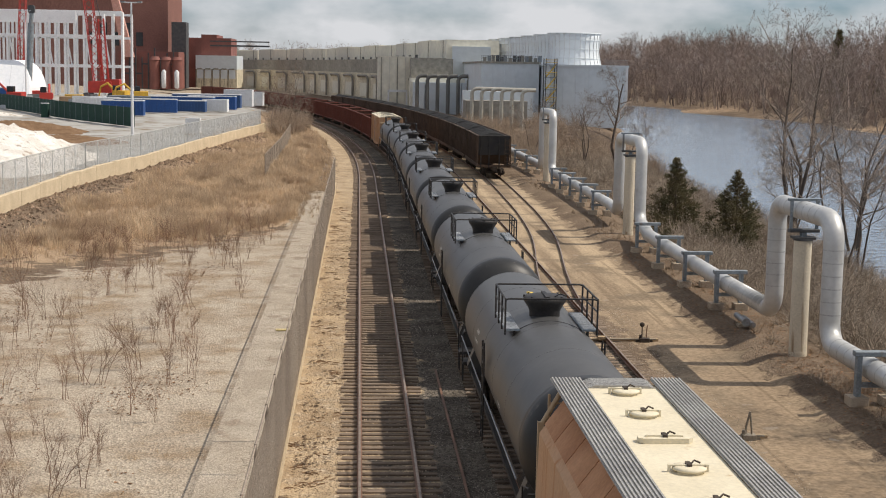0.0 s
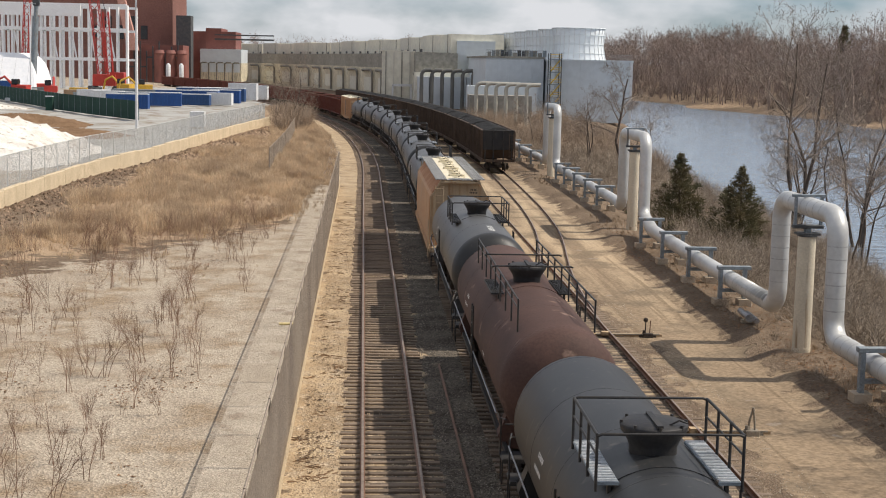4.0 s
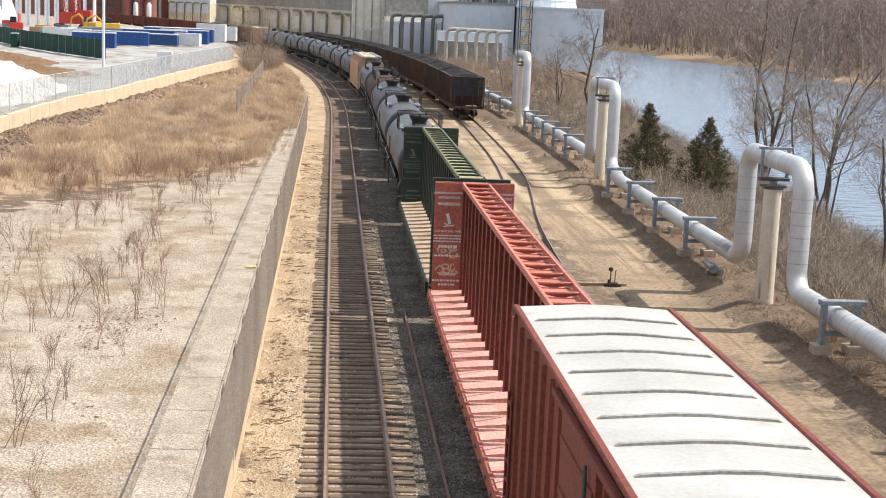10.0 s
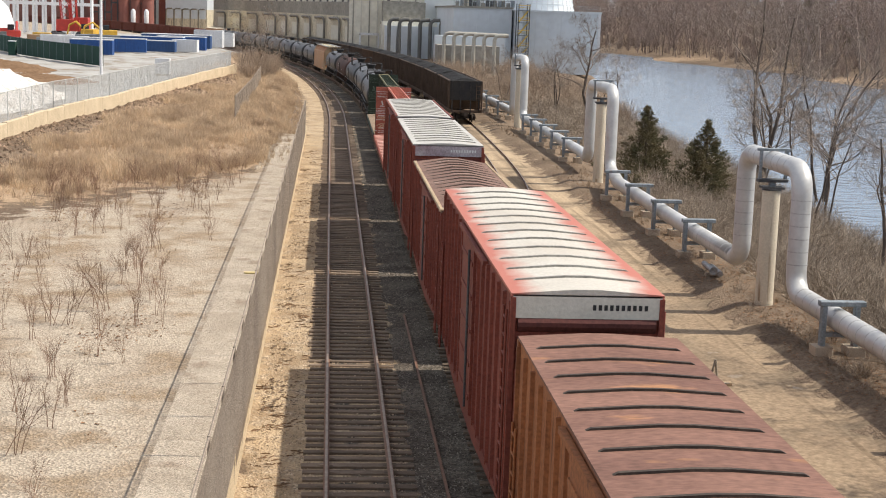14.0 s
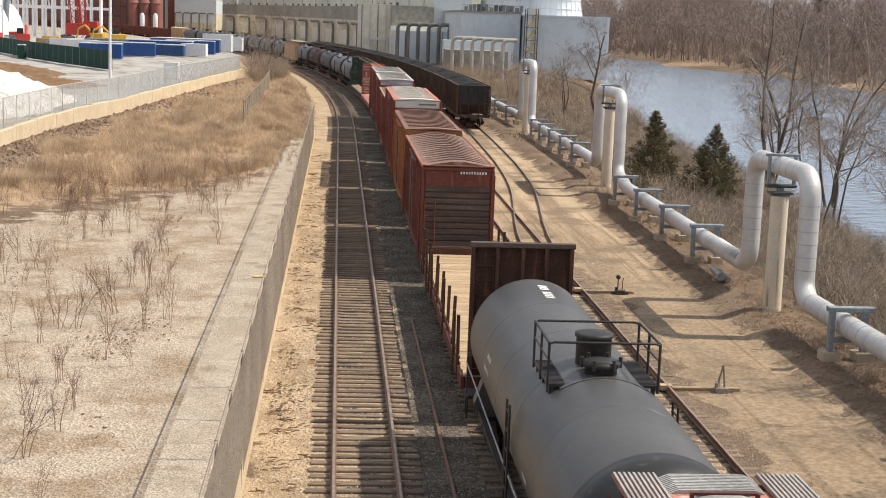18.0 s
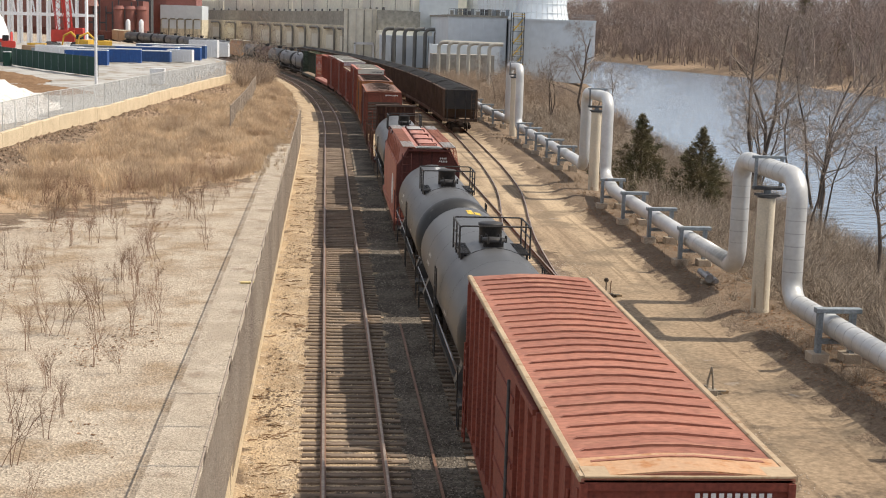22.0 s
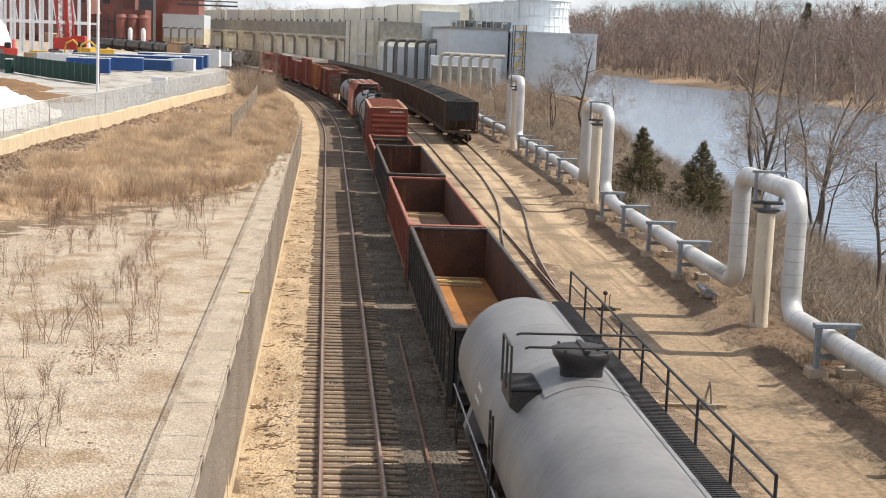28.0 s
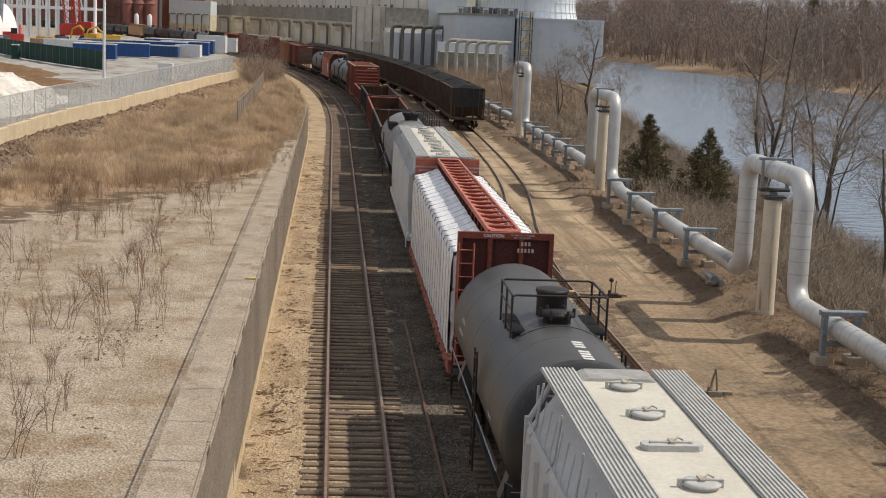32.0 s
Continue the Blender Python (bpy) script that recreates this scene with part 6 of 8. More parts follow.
couple(-161.4, -176.9, box_car(15.5, "red_car", "brown_roof", "red_car", "oxide red boxcar with peaked brown roof", eave=4.5, peak=4.74, rim="tan_end", seam="old_board", roof_ribs=16))
couple(-176.9, -193.8, box_car(16.9, "red_car", "pink_roof", "maroon", "tall oxide red boxcar with white and red roof", eave=5.32, peak=5.46, end_band="pale_cream", roof_ribs=13, mark="black_mark"))
couple(-193.8, -209.6, box_car(15.8, "brown_body", "orange_roof", "brown_body", "rusty orange-brown boxcar with ribbed rusty roof", eave=4.76, peak=4.88, roof_ribs=15, seam="undercar", mark="white_mark", end_band="brown_body"))
couple(-209.6, -225.2, box_car(15.6, "gond_red", "brown_roof", "gond_red", "worn red-brown boxcar with peaked roof and slatted end", eave=4.52, peak=4.76, seam="old_board", rim="rust_roof", end_style="boards", roof_ribs=16))
couple(-225.2, -245.8, bulkhead_flat(20.6))
tank_of(-245.8, -263.3, "tank_grey", "dark grey tank car with tall valve housing", r=1.5, zc=2.66, style=1, dome_y=-1.5, reach=(-0.9, 0.95), inset=0.08, marks="white_mark", marks_at=5.6)
couple(-263.3, -278.6, hopper(15.3, "red_hopper", "pink_hatch", ("rust_roof", "silver"), "maroon", "faded red covered hopper with trough hatches and round emblem", hatches="trough", hatch_mat="pink_hatch", logo=True))
tank_of(-278.6, -293.9, "tank_grey", "dark grey tank car with valve housing near its front", r=1.5, zc=2.6, style=1, dome_y=-1.7, reach=(-0.85, 0.95), inset=0.1, marks="white_mark", marks_at=4.6)
tank_of(-293.9, -310.9, "tank_grey", "dark grey tank car with a yellow decal and valve housing", r=1.5, zc=2.65, style=1, dome_y=-1.0, reach=(-1.0, 0.95), inset=0.15, plate=5.6)
couple(-310.9, -327.1, box_car(16.2, "red_car", "rust_roof", "red_car", "oxide red boxcar with rusted corrugated roof", eave=4.52, peak=4.66, rim="tan_end", seam="rust_roof", roof_ribs=26, strip="tan_car"))
couple(-327.1, -343.2, gondola(16.1, "gond_red", "gond_in", "gond_floor", "pink_rim", "empty red-brown gondola with rust-orange floor", top=2.5, debris=6, end_in="undercar"))
couple(-343.2, -363.4, gondola(20.2, "black", "gond_in", "gond_floor", "grey_rim", "empty black gondola with rust-orange floor", top=3.02, ribs=18, debris=5))
couple(-363.4, -383.2, gondola(19.8, "gond_red", "gond_in", "gond_dust", "pink_rim", "red-brown gondola with planks on its floor", top=2.95, ribs=17, planks=True))
couple(-383.2, -403.3, gondola(20.1, "black", "gond_in", "gond_floor", "grey_rim", "black gondola with loose planks on its floor", top=3.02, ribs=18, planks=True))
tank_of(-403.3, -421.8, "tank_light", "weathered grey tank car with a full-length side walkway", r=1.56, zc=2.72, dome_y=0.0, inset=0.1, walkway=True)
couple(-421.8, -440.8, hopper(19.0, "white_car", "pale_cream", ("white_roofwalk",), "white_car", "clean white covered hopper with cream roof", hatch_mat="white_roofwalk", grille="white_roofwalk"))
couple(-440.8, -462.7, centerbeam(21.9, "beam_red", "beam_red", "deck_red", "red centerbeam flatcar loaded with white-wrapped lumber", loaded=True, lettering="white_mark"))
tank_of(-462.7, -476.7, "tank_grey", "dark grey tank car with valve housing and black rails", r=1.54, zc=2.68, style=1, dome_y=-1.2, reach=(-0.9, 0.95), inset=0.1, marks="white_mark", marks_at=-4.5)
couple(-476.7, -495.5, hopper(18.8, "white_car", "pale_cream", ("white_roofwalk",), "white_car", "ribbed white covered hopper with cream roof", hatch_mat="white_roofwalk", ribs=16, grille="white_roofwalk"))

parked = coal_hopper()
s = 138.0
parked.matrix_basis = pose(*on_siding(s + 7.8)[:2], 0, 0, 0, on_siding(s + 7.8)[2])
for k in range(1, 12):
    x, y, a = on_siding(s + 7.8 + 15.6 * k)
    copy_thing(parked, pose(x, y, 0, 0, 0, a))


def motions():
    for car, mid in train:
        rows = []
        for k in range(33):
            x, y, a = on_track(TRACK_B, mid + SPEED * k)
            rows.append((float(k), pose(x, y, 0, 0, 0, a)))
        walk(car, rows)


# ---- pipeline on the water side ----
def elbow(c, r, a0, a1, n=7):
    """Points on an upright arc about c."""
    return [(c[0], c[1] + r * math.cos(radians(a0 + (a1 - a0) * k / n)), c[2] + r * math.sin(radians(a0 + (a1 - a0) * k / n))) for k in range(n + 1)]


def pipe_loop(x, y0, y1, z, top, r=0.8):
    """The way of a pipe that climbs at y1 (far), runs over and comes down at y0 (near); from far to near."""
    p = [(x, y1 + r, z)]
    p += elbow((x, y1 + r, z + r), r, 270, 180)
    p += elbow((x, y1 - r, top - r), r, 0, 90)
    p += elbow((x, y0 + r, top - r), r, 90, 180)
    p += elbow((x, y0 - r, z + r), r, 0, -90)
    return p


PIPE_Z = 1.25
pipe = thing("pipeline", "large clad steam pipe with expansion loops on low supports", "pipe")
way = [(16.2, 250, PIPE_Z), (17.4, 180, PIPE_Z), (17.9, 140.5, PIPE_Z)] + pipe_loop(17.9, 131.0, 138.5, PIPE_Z, 6.6) + [(17.8, 120, PIPE_Z), (17.7, 100, PIPE_Z), (17.6, 97, PIPE_Z)]
way += pipe_loop(17.4, 86.8, 94.2, PIPE_Z, 6.2) + [(16.6, 80, PIPE_Z), (16.4, 62, PIPE_Z)] + pipe_loop(16.4, 47.9, 54.6, PIPE_Z, 5.55) + [(16.4, 40, PIPE_Z), (16.4, 15, PIPE_Z), (16.4, -40, PIPE_Z)]
part("pipe", Shape().tube(way, 0.36, 18), "pipe", pipe)
# bands round the cladding
for (ax, ay, az), (bx, by, bz) in zip(way, way[1:]):
    d = Vector((bx - ax, by - ay, bz - az))
    n = int(d.length / (0.42 if abs(d.z) > 1 else 0.7))
    if by > 60 or by < 14:
        continue
    for k in range(n):
        p = Vector((ax, ay, az)) + d * ((k + 0.5) / n)
        u = d.normalized()
        part("cladding_band", Shape().cyl(p - u * 0.02, p + u * 0.02, 0.3645, 18), "pipe_band", pipe)
for y in (24.5, 34.0, 43.4, 61.5, 68.0, 74.5, 81.0, 103.0, 109.0, 115.0, 121.0, 126.5, 145.0, 155.0, 165.0):
    x = float(np.interp(y, [60, 80, 97, 130, 180], [16.4, 16.6, 17.65, 17.85, 17.4]))
    sup = part("support_frame", lambda: Shape().box(-0.62, -0.46, -0.12, 0.12, 0.2, 1.85).box(0.46, 0.62, -0.12, 0.12, 0.2, 1.85).cbox(-0.7, 0.78, -0.16, 0.16, 1.72, 1.88, 0.02, "x").box(-0.46, 0.46, -0.1, 0.1, 0.72, 0.86),
               "galv_dull", pipe, at=(x, y, 0), key="pipe_support")
    for sx in (-0.54, 0.54):
        part("footing", lambda: Shape().cbox(-0.3, 0.3, -0.32, 0.32, -1.4, 0.42, 0.03, "z"), "concrete", sup, at=(sx, 0, 0), key="footing")


def pillar(x, y, z0, top, label):
    p = thing("pipe_pillar", label, "pillar", at=pose(x, y, 0), group="pipe pillars")
    part("shaft", Shape().cyl((0, 0, z0), (0, 0, top), 0.34, 20, 0.33), "pillar", p)
    part("cap", Shape().cyl((0, 0, top), (0, 0, top + 0.06), 0.36, 20).cbox(-0.55, 0.55, -0.18, 0.18, top + 0.3, top + 0.42, 0.02, "x").box(-0.4, 0.4, -0.3, 0.3, top + 0.06, top + 0.14), "dark_metal", p)
    part("bearing", Shape().box(-0.1, 0.1, -0.12, 0.12, top + 0.14, top + 0.3), "galv_dull", p)
    for sx in (-0.48, 0.48):
        part("hanger", Shape().box(sx - 0.05, sx + 0.05, -0.06, 0.06, top + 0.42, top + 1.45), "galv_dull", p)
    part("hanger_bar", Shape().cbox(-0.62, 0.62, -0.08, 0.08, top + 1.45, top + 1.55, 0.01, "x"), "galv_dull", p)
    part("stain_plate", Shape().cyl((0, 0, z0 + 0.3), (0, 0, z0 + 1.1), 0.345, 20), "pillar", p)


pillar(16.4, 51.3, -0.8, 4.45, "pale concrete pillar under a pipe loop")
pillar(17.4, 90.5, -0.8, 5.1, "pale concrete pillar under the middle pipe loop")
pillar(17.9, 134.7, -0.8, 5.5, "pale concrete pillar under the far pipe loop")

# ---- retaining wall with chain-link fence on the lot side ----
wall_x = -2.06
lot_wall = thing("retaining_wall", "low sunlit concrete retaining wall beside the track", "wall", kind="structure")
yy = 14.0
k = 0
while yy < 118:
    L = 6.1
    top = 0.82 if yy < 95 else 0.82 - 0.25 * (yy - 95) / 23
    part("wall_panel", Shape().prism([(wall_x - 0.16, -0.5), (wall_x + 0.14, -0.5), (wall_x + 0.12, top - 0.05), (wall_x + 0.07, top - 0.01), (wall_x - 0.02, top), (wall_x - 0.16, top)], yy + 0.012, yy + L - 0.012), "wall_concrete", lot_wall)
    yy += L
apron = thing("concrete_apron", "strip of old grey concrete slabs beside the fence", "pavement", kind="structure")
yy = 14.0
ra = random.Random(2)
while yy < 110:
    L = min(ra.choice((7.2, 10.5, 14.0)), 111.0 - yy)
    part("slab", Shape().cbox(-3.74, wall_x - 0.2, yy + 0.005, yy + L - 0.005, 0.5, 0.688 + ra.uniform(-0.003, 0.003), 0.006, "z"), "paving", apron)
    yy += L


def chain_link(parent, pts, z0, h, cell=0.11, thick=0.005, posts=3.0, post_r=0.03, behind=0.0, wire="wire"):
    """Woven wire between posts along a line of ground points."""
    tot_v, tot_f, o = [], [], 0
    for (ax, ay), (bx, by) in zip(pts, pts[1:]):
        L = math.hypot(bx - ax, by - ay)
        ux, uy = (bx - ax) / L, (by - ay) / L
        n = int(L / cell)
        for sgn in (1, -1):
            st = np.arange(-int(h / cell), n + 1) * cell if sgn > 0 else np.arange(0, n + int(h / cell) + 1) * cell
            a0 = np.clip(st, 0, L)
            zlo = np.abs(a0 - st)
            en = st + sgn * h
            a1 = np.clip(en, 0, L)
            zhi = h - np.abs(en - a1)
            ok = zhi > zlo + 0.02
            for s0, s1, za, zb in zip(a0[ok], a1[ok], zlo[ok], zhi[ok]):
                for dx, dz in ((-thick, 0), (thick, thick), (thick, -thick)):
                    tot_v.append((ax + ux * (s0 + 0) + uy * dx, ay + uy * s0 - ux * dx, z0 + za + dz))
                    tot_v.append((ax + ux * (s1 + 0) + uy * dx, ay + uy * s1 - ux * dx, z0 + zb + dz))
                tot_f += [(o, o + 1, o + 3, o + 2), (o + 2, o + 3, o + 5, o + 4), (o + 4, o + 5, o + 1, o)]
                o += 6
        m = max(1, int(L / posts))
        for k in range(m + 1):
            s = L * k / m
            part("post", lambda: Shape().cyl((0, 0, -0.4), (0, 0, h + 0.04), post_r, 8), wire, parent, at=(ax + ux * s - uy * behind, ay + uy * s + ux * behind, z0), key=("fence_post", h, post_r, wire))
        part("top_rail", Shape().cyl((ax - uy * behind, ay + ux * behind, z0 + h), (bx - uy * behind, by + ux * behind, z0 + h), 0.024, 6), wire, parent)
        part("bottom_wire", Shape().cyl((ax, ay, z0 + 0.04), (bx, by, z0 + 0.04), 0.006, 4), wire, parent)
    ob = new("wire_mesh", mass("wire_mesh", np.array(tot_v), np.array(tot_f), wire))
    ob.parent = parent
    return tagged(ob, "woven chain-link wire", kind="stuff")


fence = thing("chain_link_fence", "tall chain-link fence standing on the retaining wall", "fence")
chain_link(fence, [(wall_x + 0.17, 14.0), (wall_x + 0.17, 30.5)], 0.80, 2.35, cell=0.06, thick=0.0028, posts=3.0, behind=0.06, wire="old_wire")
chain_link(fence, [(wall_x + 0.17, 30.5), (wall_x + 0.17, 117.0)], 0.45, 2.70, cell=0.06, thick=0.0028, posts=3.0, behind=0.06, wire="old_wire")

# ---- far boundary of the lot: concrete wall, fence, the building site ----
BOUND = [(-22.4, 84.0), (-22.2, 100.0), (-21.6, 118.0), (-19.7, 135.0), (-18.2, 159.0), (-16.0, 186.0), (-13.8, 212.0)]
bwall = thing("boundary_wall", "low beige concrete boundary wall along the building site", "wall", kind="structure")
for (ax, ay), (bx, by) in zip(BOUND, BOUND[1:]):
    L = math.hypot(bx - ax, by - ay)
    n = int(round(L / 6))
    ang = -math.degrees(math.atan2(bx - ax, by - ay))
    for k in range(n):
        x, y = ax + (bx - ax) * (k + 0.5) / n, ay + (by - ay) * (k + 0.5) / n
        part("wall_panel", lambda: Shape().cbox(-0.18, 0.18, -L / n / 2 + 0.02, L / n / 2 - 0.02, -0.6, 1.15, 0.03), "wall_concrete", bwall, at=pose(x, y, 0.95 + 0.04 * math.sin(k * 2.1), 0, 0, ang), key=("bpanel", round(L / n, 3)))
bfence = thing("chain_link_fence", "chain-link fence behind the boundary wall", "fence")
chain_link(bfence, [(x - 0.7, y) for x, y in BOUND], 1.1, 2.9, cell=0.16, thick=0.007, posts=3.2, post_r=0.035)


# ---- plants ----
def grow(r, p, d, length, rad, level, levels, segs, out, spread=0.75, up=0.12, sides=4, kids=(4, 6), bend=0.16, shrink=(0.42, 0.68)):
    """A bare limb with its side limbs, as tapered rings."""
    pts = [np.array(p, float)]
    d = np.array(d, float)
    d /= np.linalg.norm(d)
    dirs = [d]
    for k in range(segs):
        d = d + r.normal(0, bend, 3) + np.array([0, 0, up])
        d /= np.linalg.norm(d)
        pts.append(pts[-1] + d * length / segs)
        dirs.append(d)
    out.append((np.array(pts), rad, sides if level < 2 else 3))
    if level >= levels:
        return
    n = int(r.integers(kids[0], kids[1] + 1) * (1.6 if level == 0 else 1.0))
    for k in range(n):
        f = r.uniform(0.3 if level else 0.35, 1.0)
        i = min(int(f * segs), segs - 1)
        q = pts[i] + (pts[i + 1] - pts[i]) * (f * segs - i)
        side = r.normal(0, 1, 3)
        side -= dirs[i] * side.dot(dirs[i])
        side /= np.linalg.norm(side) + 1e-6
        grow(r, q, dirs[i] * (1 - spread * 0.55) + side * spread, length * r.uniform(*shrink) * (1.15 - 0.45 * f), rad * (1 - 0.6 * f) * 0.56, level + 1, levels, max(2, segs - 1), out, spread, up, sides, kids, bend, shrink)


def limbs_mesh(limbs, taper=0.35, least=0.0):
    V, F, o = [], [], 0
    for pts, rad, n in limbs:
        m = len(pts)
        d = pts[-1] - pts[0]
        d /= np.linalg.norm(d) + 1e-9
        u = np.cross(d, [0.3, 0.9, 0.2])
        u /= np.linalg.norm(u) + 1e-9
        w = np.cross(d, u)
        a = np.arange(n) * 2 * np.pi / n
        ring = np.cos(a)[:, None] * u + np.sin(a)[:, None] * w
        rr = np.maximum(rad * np.linspace(1, taper, m), least)
        V.append((pts[:, None] + ring[None] * rr[:, None, None]).reshape(-1, 3))
        i, j = np.meshgrid(np.arange(n), np.arange(m - 1))
        i, j = i.ravel(), j.ravel()
        a0, a1 = o + j * n + i, o + j * n + (i + 1) % n
        F.append(np.concatenate([np.stack([a0, a1, a1 + n], 1), np.stack([a0, a1 + n, a0 + n], 1)]))
        o += m * n
    return np.concatenate(V), np.concatenate(F)


def tree_meshes(seed, h, rad, levels=4, forks=1, spread=0.7, kids=(4, 6), lean=0.2):
    r = np.random.default_rng(seed)
    limbs = []
    for k in range(forks):
        a = r.uniform(0, 6.28)
        grow(r, (0.15 * math.cos(a) * (forks > 1), 0.15 * math.sin(a) * (forks > 1), 0), (lean * (forks > 1) * math.cos(a), lean * (forks > 1) * math.sin(a), 1), h * r.uniform(0.72, 0.95), rad * r.uniform(0.7, 1.0), 0, levels, 6, limbs, spread, 0.07, 6, kids, 0.15, (0.34, 0.6))
    trunk = [x for x in limbs if x[2] == 6 and x[1] > rad * 0.45]
    rest = [x for x in limbs if not (x[2] == 6 and x[1] > rad * 0.45)]
    return mass("trunk", *limbs_mesh(trunk), "bark", True), mass("crown", *limbs_mesh(rest, 0.35, 0.0055), "twig_grey", False)


tree_kinds = [tree_meshes(3, 13, 0.20, 4, 1, 0.78, (6, 8)), tree_meshes(8, 12, 0.15, 4, 3, 0.72, (5, 6), 0.17), tree_meshes(21, 9, 0.10, 4, 2, 0.74, (5, 6), 0.18),
              tree_meshes(33, 12, 0.14, 4, 3, 0.76, (5, 6), 0.22), tree_meshes(44, 10, 0.16, 4, 3, 0.85, (5, 6), 0.3)]


def bare_tree(x, y, kind, size=1.0, turn=0.0, label="leafless grey-brown tree on the lake bank"):
    t = thing("bare_tree", label, "tree", at=pose(x, y, float(height(x, y)) - 0.1, 0, 0, turn) @ Matrix.Scale(size, 4), group="bare trees")
    for name, me in zip(("trunk", "crown"), tree_kinds[kind]):
        new(name, me).parent = t


for x, y, k, s, a in ((28.6, 157, 0, 1.05, 20), (38.6, 124, 1, 1.55, 0), (40.2, 112, 3, 1.3, 60), (35.4, 98, 2, 1.15, 120), (30.4, 86, 2, 1.1, 200), (33.8, 76, 2, 1.1, 100), (40.0, 128, 3, 0.9, 310),
                      (29.0, 150, 2, 0.9, 75), (27.0, 170, 1, 0.7, 140), (34.5, 60, 3, 0.85, 30), (30.0, 51, 2, 0.9, 280), (22.5, 185, 2, 0.85, 10), (44.0, 140, 0, 0.8, 250), (41.5, 95, 0, 0.9, 160), (21.4, 42.5, 4, 0.95, 0), (20.8, 36, 4, 0.9, 90), (22.6, 47, 4, 0.85, 210), (20.6, 29.5, 4, 0.9, 150), (21.0, 24, 3, 0.8, 200), (25.6, 62.5, 4, 0.95, 40)):
    bare_tree(x, y, k, s, a)
bare_tree(-11.2, 214, 2, 1.05, 40, "leafless scrubby tree at the end of the boundary wall")
bare_tree(-12.6, 206, 2, 0.6, 140, "leafless scrubby tree at the end of the boundary wall")
bare_tree(-9.5, 224, 2, 0.7, 240, "leafless scrubby tree at the end of the boundary wall")


def conifer(x, y, h, w, seed, size=1.0, label="dark green cedar on the lake bank"):
    r = np.random.default_rng(seed)
    z = float(height(x, y)) - 0.1
    t = thing("cedar_tree" if size == 1 else "pine_tree", label, "tree", at=pose(x, y, z) @ Matrix.Scale(size, 4), group="cedars" if size == 1 else "far pines")
    part("trunk", Shape().cyl((0, 0, 0), (0, 0, h * 0.92), 0.11, 8, 0.02), "bark", t)
    V = []
    nb = int(17 * h)
    for k in range(nb):
        f = (k + 0.5) / nb
        a = k * 2.399 + r.normal(0, 0.3)
        L = w / 2 * ((1 - f) ** 1.05 * r.uniform(0.3, 1.45) + 0.04)
        m = int(26 + 120 * L)
        s = np.sqrt(r.random(m)) * L
        rise = 0.35 + 0.5 * f
        drift = r.normal(0, 0.10 + 0.12 * L, (m, 3)) * (0.4 + 0.6 * (1 - s / L))[:, None]
        base = np.stack([s * math.cos(a), s * math.sin(a), 0.15 + f * (h - 0.35) + rise * s * 0.6 - 0.1 * s * s], 1) + drift
        out = np.array([math.cos(a), math.sin(a), 0.55]) + r.normal(0, 0.45, (m, 3))
        out /= np.linalg.norm(out, axis=1)[:, None]
        side = np.cross(out, r.normal(0, 1, (m, 3)))
        side /= np.linalg.norm(side, axis=1)[:, None] + 1e-9
        q = r.uniform(0.09, 0.24, m)[:, None]
        V.append(np.stack([base - side * q * 0.17, base + side * q * 0.17, base + out * q], 1).reshape(-1, 3))
    V = np.concatenate(V)
    n = len(V) // 3
    ob = new("foliage", mass("foliage", V, np.arange(3 * n).reshape(-1, 3), "needles"))
    ob.parent = t


conifer(21.9, 97, 5.7, 4.4, 4)
conifer(24.6, 91, 5.5, 4.3, 9)
conifer(176.0, 520, 5.6, 2.4, 61, 4.6, "tall dark pine among bare woods on the far shore")
conifer(187.0, 500, 5.4, 2.4, 62, 4.4, "tall dark pine among bare woods on the far shore")
conifer(20.6, 104, 2.3, 1.6, 12)
conifer(23.4, 84.5, 2.2, 1.7, 15)
conifer(18.9, 85.5, 1.5, 0.8, 17)


def scatter_stuff(name, label, category, variants, place, turn, size, material):
    Vs, Fs, o = [], [], 0
    pick = np.random.default_rng(len(place)).integers(0, len(variants), len(place))
    for k, (bv, bf) in enumerate(variants):
        m = pick == k
        if m.any():
            v, f = strewn(bv, bf, place[m], turn[m], size[m])
            Vs.append(v)
            Fs.append(f + o)
            o += len(v)
    return tagged(new(name, mass(name, np.concatenate(Vs), np.concatenate(Fs), material)), label, category, kind="stuff")


def shrub_variant(seed, n=34, h=1.7, spread=0.75, thick=0.011, up=0.03, bend=0.2):
    r = np.random.default_rng(seed)
    limbs = []
    for k in range(n):
        a, s = r.uniform(0, 6.28), r.uniform(0.05, spread)
        grow(r, (0.25 * s * math.cos(a), 0.25 * s * math.sin(a), 0), (s * math.cos(a), s * math.sin(a), 1), h * r.uniform(0.5, 1.0), thick, 2, 3, 3, limbs, 0.6, up, 3, (2, 4), bend)
    return limbs_mesh(limbs, 0.4)


pr = np.random.default_rng(5)
shrubs = [shrub_variant(k) for k in range(4)]
tangles = [shrub_variant(20 + k, 26, 1.7, 1.7, 0.013, -0.05, 0.32) for k in range(5)]
pts = []
while len(pts) < 1150:
    y = pr.uniform(18, 190)
    lo = 18.6 + 0.012 * y
    x = pr.uniform(lo, float(near_shore(y)) - 0.5)
    if pr.random() < 0.9 and not (20 < x < 22.6 and 94 < y < 100):
        pts.append((x, y))
pts = np.array(pts)
z = height(pts[:, 0], pts[:, 1]) - 0.05
scatter_stuff("brush", "leafless brown brush on the lake bank", "bushes", shrubs[:2] + tangles, np.column_stack([pts, z]), pr.uniform(0, 6.28, len(pts)), pr.uniform(0.7, 1.45, len(pts)), "bank_twig")

# brush round the feet of the far buildings
